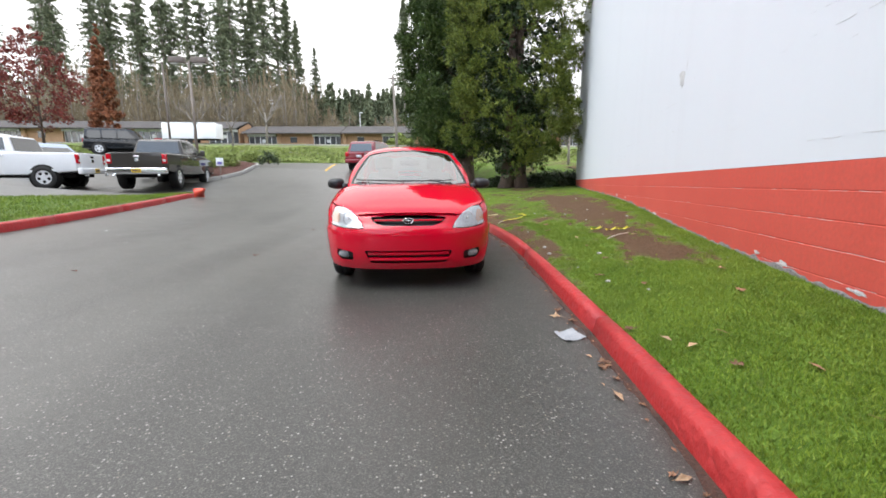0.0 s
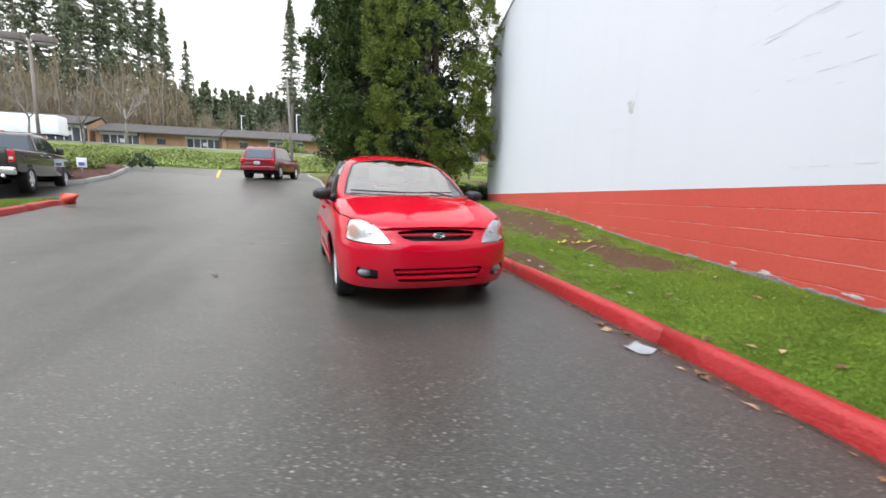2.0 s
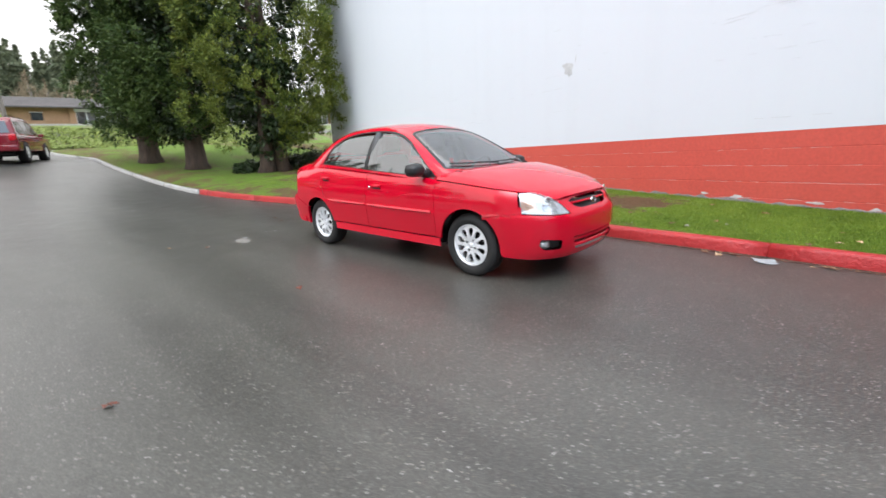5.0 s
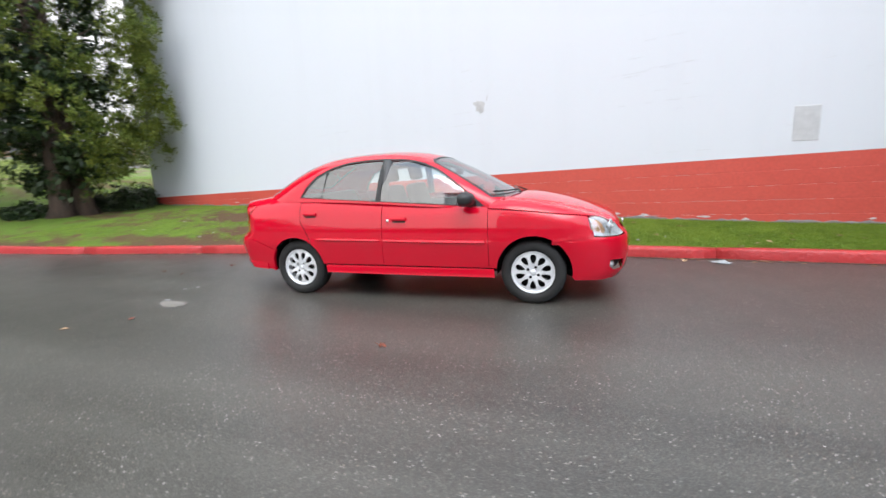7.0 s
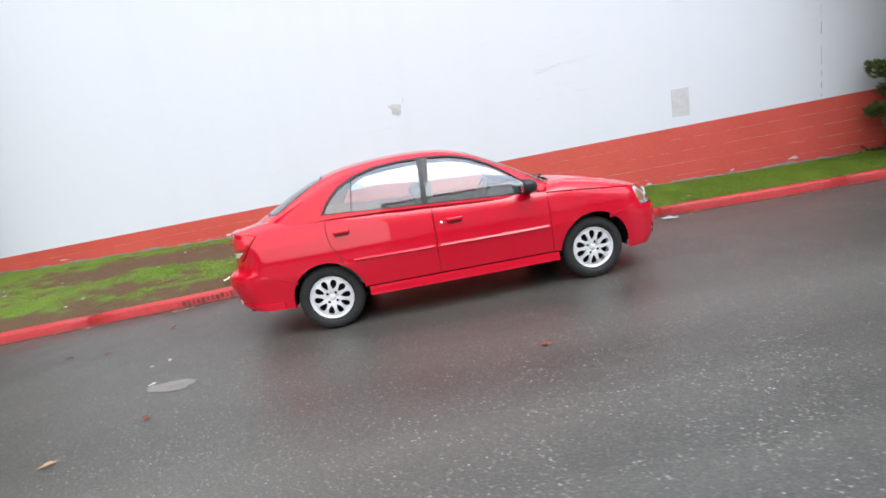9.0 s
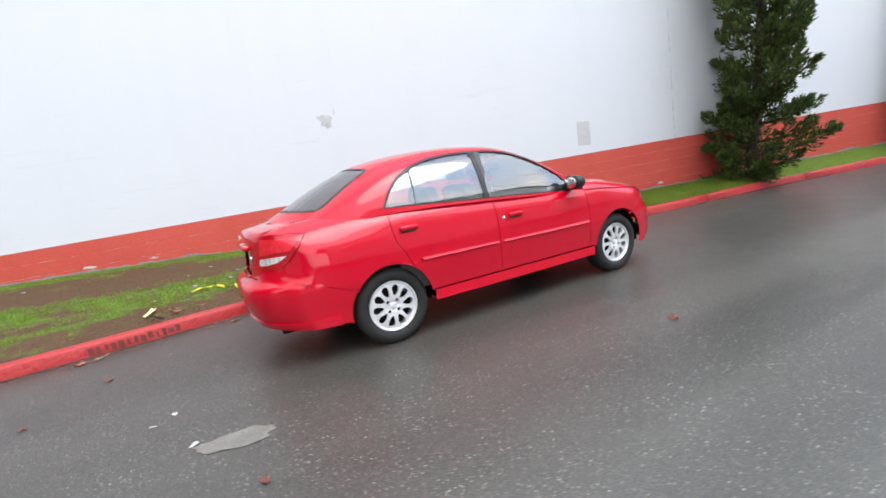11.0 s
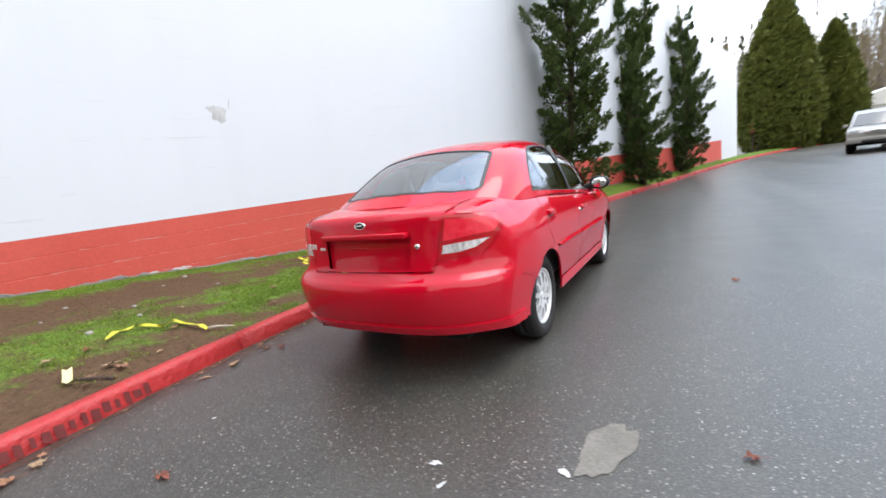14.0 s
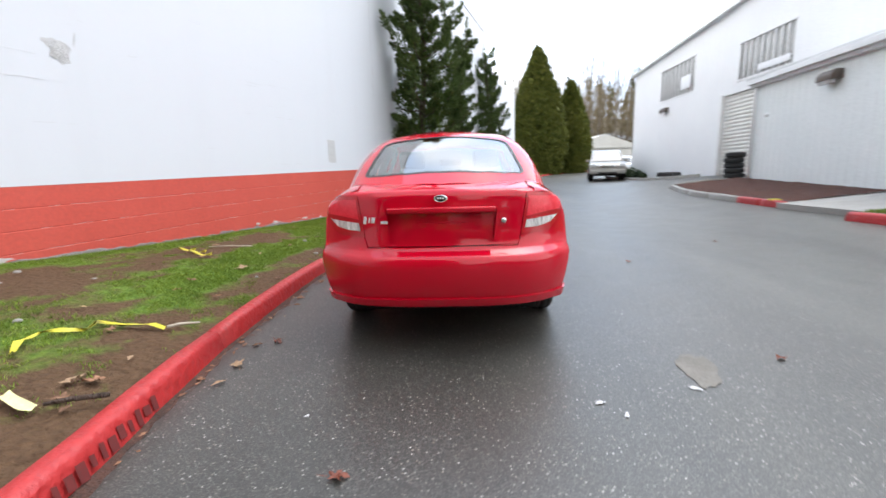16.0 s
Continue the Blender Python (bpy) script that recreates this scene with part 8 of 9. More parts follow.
def bare_tree(at, height, spread_r, seed, label):
    """A leafless tree: limbs that fork into fine twigs."""
    t = thing("bare_tree", at, label, "tree", "bare trees")
    r2 = random.Random(seed)
    bm, twigs = bmesh.new(), bmesh.new()

    def grow(p, d, ln, rad, depth):
        e = p + d * ln
        m = p.lerp(e, 0.5) + Vector((r2.uniform(-1, 1), r2.uniform(-1, 1), 0)) * ln * 0.06
        tube_bm([p, m, e], [rad, rad * 0.8, rad * 0.6], 5 if depth > 1 else 4, bm if depth > 2 else twigs)
        if depth:
            for _ in range(3 if depth > 1 else 4):
                nd = (d + Vector((r2.uniform(-1, 1), r2.uniform(-1, 1), r2.uniform(-0.2, 0.6))) * spread_r).normalized()
                grow(e.lerp(p, r2.uniform(0, 0.4)), nd, ln * r2.uniform(0.55, 0.8), rad * 0.55, depth - 1)

    grow(Vector((0, 0, -0.2)), Vector((0, 0, 1)), height * 0.3, height * 0.014, 4)
    part("trunk", bm, GREY_BARK, t)
    tagged(part("crown", twigs, GREY_BARK, t), kind="stuff")


bare_tree((-24.5, 70, ground_z(-24.5, 70)), 17, 0.55, 5, "tall leafless tree before the shops")
bare_tree((-21, 47, ground_z(-21, 47)), 9, 0.8, 6, "leafless grey tree beside the car park")
bare_tree((-26, 49, ground_z(-26, 49)), 9, 0.8, 7, "leafless grey tree beside the car park")
bare_tree((-3, 70, ground_z(-3, 70)), 7, 0.7, 8, "small leafless tree before the shops")
bare_tree((11.5, 26, 1.2), 9, 0.6, 9, "leafless tree behind the wall end")
shrub((-2.2, 62, ground_z(-2.2, 62)), (2.6, 1.5, 1.8), 90, IVY, "large rounded green shrub before the shops", 60, 0.3, 30, "bank shrubs")

# low buildings beyond the cypresses
FARB = surface("pale_far_building", (0.60, 0.60, 0.57), (0.70, 0.70, 0.67), 0.5, 8, 0.7, 0.1, 0.05)
RUSTROOF = surface("rust_red_roof", (0.30, 0.10, 0.07), (0.40, 0.15, 0.10), 0.5, 8, 0.7, 0.1, 0.05)
fb = thing("far_building", (-20, -62, ground_z(-20, -62)), "low white building with a pale gable roof", "building")
part("walls", box_bm((9, 8, 3.4), (0, 0, 1.5), 0.02), FARB, fb, smooth=False)
gb = prism_bm([(-5, 3.1), (0, 4.9), (5, 3.1), (5, 2.95), (-5, 2.95)], -4.2, 4.2)
part("roof", gb, FARB, fb, smooth=False)
block("door", (2.6, 0.1, 2.4), (0.5, 4.0, 1.1), SHUTTER, fb, 0.01)
fb2 = thing("far_building", (-29, -66, ground_z(-29, -66)), "low building with a rust red roof", "building")
part("walls", box_bm((8, 8, 2.6), (0, 0, 1.2), 0.02), FARB, fb2, smooth=False)
part("roof", prism_bm([(-4.4, 2.4), (0, 3.5), (4.4, 2.4), (4.4, 2.3), (-4.4, 2.3)], -4.2, 4.2), RUSTROOF, fb2, smooth=False)
# ---- turf detail: bare patches and blades ----
def bareness(x, y):
    """0 where the grass is thick, 1 on bare soil."""
    f = min(1, max(0, (x - kerb_x(y) - 0.118) / verge_depth(y)))
    p = 0.5 + 0.5 * noise.noise((x * 1.5, y * 1.1, 11)) + 0.5 * noise.noise((x * 4.6, y * 3.6, 4)) + 0.4 * noise.noise((x * 11, y * 9, 2))
    b = 0.06
    ridge = math.exp(-(((f - 0.62) / 0.20) ** 2)) * ease(-2.6, -1.4, y) * (1 - ease(1.2, 2.5, y))
    b += 0.85 * ridge
    b += (0.34 + 0.72 * math.exp(-(((f - 0.66) / 0.16) ** 2))) * ease(0.8, 2.4, y) * (1 - 0.6 * ease(5.6, 8.0, y))
    b += 0.5 * ease(-3.0, -2.0, y) * (1 - ease(0.1, 0.2, f)) * (1 - 0.5 * ease(5, 7, y))
    b *= 1 - 0.75 * ease(0.82, 0.95, f)
    return min(1.0, max(0.0, b * 1.15 + (p - 0.55) * (1.25 if b > 0.15 else 0.3)))


att = verge.data.attributes.new("bare_soil", "FLOAT", "POINT")
att.data.foreach_set("value", [bareness(v.co.x, v.co.y) for v in verge.data.vertices])
VERGE_TURF = TURF.copy()
VERGE_TURF.name = "patchy_verge_turf"
tn, tl = VERGE_TURF.node_tree.nodes, VERGE_TURF.node_tree.links
tp = tn["Principled BSDF"]
tv = tex_coord(tn, tl)
tuft = noise_fac(tn, tl, tv, 30.0, 5, 0.3, 0.7)
mid_n = noise_fac(tn, tl, tv, 7.0, 5, 0.3, 0.7)
at_n = tn.new("ShaderNodeAttribute")
at_n.attribute_name = "bare_soil"
mixm = tn.new("ShaderNodeMath")
mixm.operation = "MULTIPLY_ADD"
mixm.inputs[1].default_value = 0.55
tl.new(mid_n, mixm.inputs[0])
tl.new(at_n.outputs["Fac"], mixm.inputs[2])
mr = tn.new("ShaderNodeMapRange")
mr.inputs["From Min"].default_value, mr.inputs["From Max"].default_value = 0.48, 0.98
tl.new(mixm.outputs["Value"], mr.inputs["Value"])
green = blend(tn, tl, tuft, (0.055, 0.105, 0.014), (0.15, 0.23, 0.034))
soil = blend(tn, tl, tuft, (0.060, 0.034, 0.019), (0.130, 0.078, 0.044))
soil = blend(tn, tl, mid_n, soil, blend(tn, tl, 0.5, soil, (0.13, 0.078, 0.045)))
tl.new(blend(tn, tl, mr.outputs["Result"], green, soil), tp.inputs["Base Color"])
tp.inputs["Specular IOR Level"].default_value = 0.15
verge.data.materials.clear()
verge.data.materials.append(VERGE_TURF)


def blades(name, pts, height, width, seed, label):
    r = np.random.default_rng(seed)
    k = len(pts)
    a = r.uniform(0, 2 * np.pi, k)
    side = np.stack([np.cos(a), np.sin(a), np.zeros(k)], 1) * width * r.uniform(0.6, 1.3, (k, 1))
    lean = np.stack([np.cos(a * 7.3), np.sin(a * 7.3), np.zeros(k)], 1) * height * r.uniform(0.1, 0.9, (k, 1))
    h = height * r.uniform(0.45, 1.25, (k, 1))
    up = np.concatenate([np.zeros((k, 2)), h], 1)
    v = np.stack([pts - side, pts + side, pts + lean * 0.5 + up * 0.65 + side * 0.6, pts + lean + up], 1)
    return tagged(quick_mesh(name, v.reshape(-1, 3), np.arange(4 * k).reshape(k, 4), BLADE), label, "grass", kind="stuff")


r = random.Random(31)
pts = []
while len(pts) < 240000:
    y = r.uniform(-7.5, 10.5) if r.random() < 0.85 else r.uniform(-26, 15)
    f = r.random()
    x = kerb_x(y) + 0.12 + f * (verge_depth(y) - 0.03)
    keep = 1.0 if -6.5 < y < 5 else 0.5
    if r.random() < keep and r.random() > bareness(x, y) * 1.6:
        pts.append((x, y, 0.0))
pts = np.array(pts)
rows = np.array(VERGE_Y)
grid_z = np.array([v[2] for v in verge_v]).reshape(len(VERGE_Y), NF + 1)
jy = np.clip(np.searchsorted(rows, pts[:, 1]) - 1, 0, len(rows) - 2)
ty = (pts[:, 1] - rows[jy]) / (rows[jy + 1] - rows[jy])
kx = np.array([kerb_x(y) for y in pts[:, 1]])
vd = np.array([verge_depth(y) for y in pts[:, 1]])
ff = np.clip((pts[:, 0] - kx - 0.118) / vd, 0, 0.9999) * NF
jf2 = ff.astype(int)
tx = ff - jf2
pts[:, 2] = (grid_z[jy, jf2] * (1 - tx) + grid_z[jy, jf2 + 1] * tx) * (1 - ty) + (grid_z[jy + 1, jf2] * (1 - tx) + grid_z[jy + 1, jf2 + 1] * tx) * ty - 0.004
blades("grass_blades", pts, 0.024, 0.0028, 5, "short green grass blades on the verge")
ipts = []
while len(ipts) < 26000:
    y = r.uniform(-2, 9)
    x0 = spline(ISL, min(y, 8.7)) - 0.18
    x = x0 - r.random() * ((3.1 * (1 - ease(3.0, 9.2, y)) + 0.1) if y > -0.8 else 1.2)
    ipts.append((x, y, max(ground_z(x0 + 0.015, y) + 0.12, ground_z(x, y) + 0.06)))
blades("island_grass", np.array(ipts), 0.05, 0.006, 6, "short green grass blades on the island")


def verge_height(x, y):
    j = int(min(max(np.searchsorted(rows, y) - 1, 0), len(rows) - 2))
    f = min(0.9999, max(0, (x - kerb_x(y) - 0.118) / verge_depth(y))) * NF
    i = int(f)
    return float(grid_z[j, i] * (1 - f + i) + grid_z[j, i + 1] * (f - i))


def rest_z(x, y):
    if x > kerb_x(y) + 0.12:
        return verge_height(x, y)
    if x > kerb_x(y):
        return ground_z(x, y) + 0.137
    return ground_z(x, y) + 0.006 * noise.noise((0.6 * x, 0.6 * y, 0))


# ---- ragged bare foot of the wall and chipped paint ----
def foot_strip():
    verts, faces = [], []
    y, k = WALL0 + 0.02, 0
    while y < WALL1 - 0.02:
        b = verge_height(wall_x(y) - 0.02, y)
        h = b + 0.034 + 0.045 * noise.noise((y * 2.1, 0, 3)) + 0.03 * noise.noise((y * 9, 0, 8)) + 0.012 * noise.noise((y * 31, 0, 1))
        for z in (b - 0.12, h - 0.012):
            verts.append(wall_pt(y, z, 0.0045))
        verts.append(wall_pt(y, h, 0.001))
        if k:
            a = 3 * (k - 1)
            faces += [(a, a + 3, a + 4, a + 1), (a + 1, a + 4, a + 5, a + 2)]
        y += 0.045
        k += 1
    return mesh_part("bare_block_foot", verts, faces, RAW_BLOCK, store_wall)


foot_strip()
CHIP = surface("pale_chipped_block", (0.46, 0.43, 0.435), (0.62, 0.59, 0.595), 12, 60, 0.9, 0.05, 0.6)
SCAR = surface("grey_plaster_scar", (0.44, 0.45, 0.46), (0.60, 0.61, 0.62), 8, 60, 0.9, 0.05, 0.8, depth=0.01)
PATCHP = surface("off_white_patch_paint", (0.50, 0.51, 0.525), (0.54, 0.55, 0.565), 3, 14, 0.7, 0.05, 0.02)


def wall_blot(name, y, z, wide, high, seed, material, proud=0.004, points=14, ragged=0.35):
    """A flat ragged flake on the wall."""
    r3 = random.Random(seed)
    c = wall_pt(y, z, proud)
    ring = []
    for i in range(points):
        a = 2 * math.pi * i / points
        k = 1 + ragged * r3.uniform(-1, 1)
        ring.append(wall_pt(y + 0.5 * wide * k * math.cos(a) * 0.966, z + 0.5 * high * k * math.sin(a), proud * 0.4))
    verts = [c] + ring
    faces = [(0, 1 + i, 1 + (i + 1) % points) for i in range(points)]
    return mesh_part(name, verts, faces, material, store_wall)


wall_blot("plaster_scar", 0.22, 2.36, 0.20, 0.22, 1, SCAR, 0.010, 16, 0.25)
wall_blot("plaster_scar", 0.30, 2.43, 0.12, 0.10, 2, PATCHP, 0.006, 12, 0.3)
for i, (y, z) in enumerate(((1.3, 0.43), (1.1, 0.39), (0.83, 0.36), (1.25, 0.33), (0.92, 0.37), (1.0, 0.41), (-2.2, 0.36), (-2.6, 0.34), (-3.4, 0.33), (-3.9, 0.30), (3.2, 0.55), (4.1, 0.56), (-5.2, 0.33), (-6.1, 0.38), (8.2, 0.58))):
    wall_blot("paint_chip", y, z, 0.09 + 0.05 * (i % 3), 0.028 + 0.014 * (i % 2), 30 + i, CHIP, 0.006, 18, 0.5)
pv = [wall_pt(y, z, p) for y, z, p in ((-4.33, 1.37, 0.001), (-4.60, 1.36, 0.001), (-4.60, 1.82, 0.001), (-4.33, 1.83, 0.001), (-4.34, 1.38, 0.006), (-4.59, 1.37, 0.006), (-4.59, 1.81, 0.006), (-4.34, 1.82, 0.006))]
mesh_part("patch_panel", pv, [(4, 5, 6, 7), (0, 1, 5, 4), (1, 2, 6, 5), (2, 3, 7, 6), (3, 0, 4, 7)], PATCHP, store_wall)


def wall_line(y0, z0, y1, z1, seed, thick=0.0022, proud=0.0042, material=None):
    """A crack or ridge in the paint: a thin uneven sliver."""
    r3 = random.Random(seed)
    k = max(4, int(abs(y1 - y0) / 0.09) + int(abs(z1 - z0) / 0.09))
    verts, faces = [], []
    for i in range(k + 1):
        t = i / k
        y, z = y0 + (y1 - y0) * t, z0 + (z1 - z0) * t + r3.uniform(-0.004, 0.004)
        w = thick * (0.3 + 0.9 * r3.random()) * (0.25 if i in (0, k) else 1)
        if abs(y1 - y0) > abs(z1 - z0):
            verts += [wall_pt(y, z - w, proud), wall_pt(y, z + w, proud * 0.6)]
        else:
            verts += [wall_pt(y - w, z, proud), wall_pt(y + w, z, proud)]
        if i:
            a = 2 * (i - 1)
            if r3.random() < 0.62:
                faces.append((a, a + 2, a + 3, a + 1))
    mesh_part("paint_crack", verts, faces, material or SCAR, store_wall)


for i, q in enumerate(((1.8, 2.03, 0.2, 2.07), (0.17, 2.64, -0.17, 2.66), (0.52, 2.84, 0.37, 2.85), (-1.88, 2.07, -3.3, 2.10), (-2.5, 2.27, -2.95, 2.24), (-2.6, 1.31, -3.5, 1.33), (-2.05, 2.54, -2.95, 2.57), (-4.3, 3.13, -5.25, 3.17), (0.6, 3.05, 0.35, 3.06), (-2.2, 2.50, -2.5, 2.52), (-3.0, 2.29, -3.15, 2.30), (0.05, 2.72, -0.05, 2.70), (4.2, 2.87, 3.6, 2.88), (2.8, 1.66, 2.1, 1.67), (6.0, 2.2, 5.4, 2.21))):
    wall_line(*q, i)
scratch = random.Random(90)
for i in range(64):
    y, z, ln = scratch.uniform(-7, 7), scratch.choice((1.281, 1.484, 1.687, 1.89, 2.093, 2.296, 2.499, 2.702, 2.905, 3.108, 3.311, 3.514)), scratch.uniform(0.12, 0.7)
    z -= 0.025 * (y - 0.2) + scratch.uniform(-0.03, 0.03)
    wall_line(y, z, y - ln, z + 0.025 * ln + scratch.uniform(-0.01, 0.01), 300 + i, 0.0018, 0.0036)
wall_line(-6.49, 1.24, -6.47, 5.6, 60, 0.004, 0.0042, RAW_BLOCK)
wall_line(0.09, 2.44, 0.06, 2.62, 61, 0.012)
for k in range(-4, 0):
    z = 1.078 + 0.203 * k
    for a in range(int(WALL0), 13, 3):
        wall_line(a + 0.1, z - 0.025 * (a - 0.1), a + 2.9, z - 0.025 * (a + 2.7), 100 + a + 50 * k, 0.0013, 0.001, CHIP)

# ---- kerb scuffs, gutter stain and litter ----
def kerb_face(y, h, proud=0.003):
    x0 = kerb_x(y)
    return (x0 + 0.018 * h / 0.10 - proud, y, ground_z(x0, y) + h)


for i in range(13):
    y = 2.78 + 0.058 * i
    h0, h1 = 0.022 + 0.01 * math.sin(i * 2.1), 0.092 + 0.008 * math.cos(i * 3)
    w = 0.017 + 0.006 * math.sin(i * 1.7)
    mesh_part("tyre_scuff", [kerb_face(y - w, h0, 0.009), kerb_face(y + w, h0 + 0.01, 0.009), kerb_face(y + w * 1.1, h1, 0.009), kerb_face(y - w * 0.9, h1 - 0.008, 0.009)], [(3, 2, 1, 0)], SCUFF, kerb_right)
GUTTER = surface("red_overspray_and_grit", (0.028, 0.020, 0.015), (0.10, 0.040, 0.026), 7, 60, 0.9, 0.05, 0.8, depth=0.01)
gv, gf = [], []
y, k = -9.0, 0
while y < 9:
    wide = max(0.006, 0.038 + 0.045 * noise.noise((y * 1.3, 2, 0)) + 0.03 * noise.noise((y * 6, 7, 0)) + 0.015 * noise.noise((y * 23, 1, 0)))
    x0 = kerb_x(y)
    gv += [(x0 + 0.008, y, ground_z(x0, y) + 0.014), (x0 - 0.4 * wide, y, ground_z(x0, y) + 0.005 + 0.006 * noise.noise((0.6 * x0, 0.6 * y, 0))), (x0 - wide, y, ground_z(x0, y) + 0.0015 + 0.006 * noise.noise((0.6 * x0, 0.6 * y, 0)))]
    if k:
        a = 3 * (k - 1)
        gf += [(a, a + 1, a + 4, a + 3), (a + 1, a + 2, a + 5, a + 4)]
    y += 0.05
    k += 1
tagged(mesh_part("gutter_grit", gv, gf, GUTTER), "red overspray and grit along the kerb foot", "dirt", kind="stuff")

LEAF_BROWN = surface("dry_brown_leaf", (0.16, 0.075, 0.04), (0.30, 0.16, 0.09), 9, 60, 0.8, 0.1, 0.5, random_tint=0.35)
LEAF_TAN = surface("dry_tan_leaf", (0.32, 0.20, 0.11), (0.46, 0.31, 0.19), 9, 60, 0.75, 0.1, 0.5, random_tint=0.25)
LEAF_RED = surface("wet_orange_leaf", (0.13, 0.034, 0.02), (0.22, 0.07, 0.04), 9, 60, 0.6, 0.1, 0.5, random_tint=0.25)


def leaf_mesh(seed, size, lobes):
    """A curled lobed leaf with its stalk."""
    r4 = random.Random(seed)
    bm = bmesh.new()
    n = lobes * 4
    ring = []
    for i in range(n):
        a = 2 * math.pi * i / n
        k = (1.0 if i % 4 == 0 else 0.72 if i % 2 else 0.48) * (0.75 + 0.35 * max(0, math.cos(a))) if lobes > 1 else (0.55 + 0.45 * abs(math.cos(a)))
        rr = size * 0.5 * k * r4.uniform(0.9, 1.1)
        x, y = rr * math.cos(a), rr * math.sin(a) * 0.85
        ring.append(bm.verts.new((x, y, 0.02 * size / 0.1 * (abs(y) / size) * r4.uniform(0.5, 2.2) + 0.012 * r4.random())))
    inner = [bm.verts.new((v.co.x * 0.5, v.co.y * 0.5, 0.4 * v.co.z + 0.008)) for v in ring]
    mid = bm.verts.new((0, 0, 0.006))
    for i in range(n):
        j = (i + 1) % n
        bm.faces.new((ring[i], ring[j], inner[j], inner[i]))
        bm.faces.new((inner[i], inner[j], mid))
    s0 = [bm.verts.new(p) for p in ((-0.3 * size, -0.002, 0.006), (-0.3 * size, 0.002, 0.006), (-0.75 * size, 0.001, 0.012), (-0.75 * size, -0.001, 0.012))]
    bm.faces.new(s0)
    me = bpy.data.meshes.new("fallen_leaf")
    bm.to_mesh(me)
    bm.free()
    return me


LEAF_KINDS = []
for i, (sz, lb, mt) in enumerate(((0.15, 5, LEAF_TAN), (0.11, 5, LEAF_BROWN), (0.10, 5, LEAF_BROWN), (0.08, 1, LEAF_BROWN), (0.09, 1, LEAF_TAN), (0.095, 5, LEAF_RED))):
    me = leaf_mesh(70 + i, sz, lb)
    me.materials.append(mt)
    LEAF_KINDS.append(me)
LEAF_LABEL = ["large tan maple leaf lying curled", "curled brown maple leaf", "dry brown maple leaf", "small dark brown leaf", "pale tan leaf lying flat", "orange-red fallen leaf"]


def drop_leaf(x, y, kind, turn, scale=1.0):
    ob = new("fallen_leaf", LEAF_KINDS[kind])
    ob.matrix_world = Matrix.Translation((x, y, rest_z(x, y) + (0.02 if x > kerb_x(y) + 0.12 else 0.005))) @ Matrix.Rotation(turn, 4, "Z") @ Matrix.Rotation(0.15 * math.sin(9 * turn), 4, "X") @ Matrix.Diagonal((scale, scale, scale, 1))
    place = "on the grass" if x > kerb_x(y) + 0.12 else "on the asphalt by the kerb"
    return tagged(ob, LEAF_LABEL[kind] + " " + place, "leaf", "fallen leaves")


for i, (x, y, kd) in enumerate(((1.57, -4.04, 1), (1.87, -4.14, 3), (1.36, -3.44, 1), (1.46, -3.65, 4), (1.53, -3.78, 4), (1.77, -3.66, 3), (1.62, -4.75, 4), (1.75, -4.58, 2), (2.4, -3.0, 1), (2.7, -2.4, 2), (1.9, -2.6, 2), (1.7, -2.2, 1), (2.1, -1.9, 4), (2.43, 1.91, 4), (2.23, -0.25, 4), (2.02, -1.61, 1), (2.28, -1.3, 3), (2.9, -0.49, 4), (1.96, 2.23, 2), (2.15, 1.35, 2), (1.12, -2.8, 0), (1.18, -2.65, 1), (1.20, -2.90, 2), (1.10, -3.66, 1), (1.14, -3.6, 2), (1.04, -3.97, 4), (1.0, -4.55, 4), (1.36, 0.3, 1), (1.35, 0.9, 2), (1.20, 2.27, 0), (1.22, 1.97, 1), (1.12, 1.91, 5), (1.19, 2.49, 4), (1.08, 3.40, 0), (1.05, 3.52, 1), (1.30, 1.10, 3), (1.67, 2.82, 0), (1.59, 2.78, 1), (1.52, 3.01, 3), (1.6, 2.95, 2), (1.62, 2.53, 4), (2.06, 0.49, 0), (1.63, 0.68, 2), (1.8, 1.42, 1), (2.21, 1.07, 1), (2.08, 2.78, 5), (2.66, 0.21, 4), (2.13, -0.86, 3), (2.5, 3.3, 1), (2.06, 3.0, 0), (3.0, 3.0, 1), (1.7, 4.6, 2), (2.6, 5.6, 1), (1.9, 6.6, 4), (3.4, 6.0, 2), (3.2, 4.7, 3), (1.06, 4.6, 1), (0.98, 6.0, 2), (-1.98, -0.28, 5), (-3.49, -1.25, 5), (-0.2, 3.55, 5), (0.35, 3.2, 5), (-0.1, 4.0, 5), (-1.85, 2.28, 5), (-2.2, 2.6, 4))):
    drop_leaf(x, y, kd, 1.7 * i, 0.75 + 0.4 * ((i * 37) % 10) / 10)
for i in range(110):
    y = r.uniform(-6, 6)
    drop_leaf(kerb_x(y) - abs(r.gauss(0.03, 0.05)) - 0.02, y, (1, 2, 3, 3, 4)[i % 5], r.uniform(0, 6.28), r.uniform(0.3, 0.6))

PAPER = surface("wet_white_paper", (0.25, 0.265, 0.28), (0.37, 0.385, 0.40), 12, 70, 0.7, 0.1, 0.2)
TAPE = surface("yellow_barrier_tape", (0.50, 0.44, 0.02), (0.64, 0.57, 0.05), 9, 50, 0.45, 0.1, 0.2)
CARD = surface("pale_yellow_card", (0.66, 0.60, 0.26), (0.78, 0.72, 0.38), 9, 50, 0.7, 0.1, 0.2)


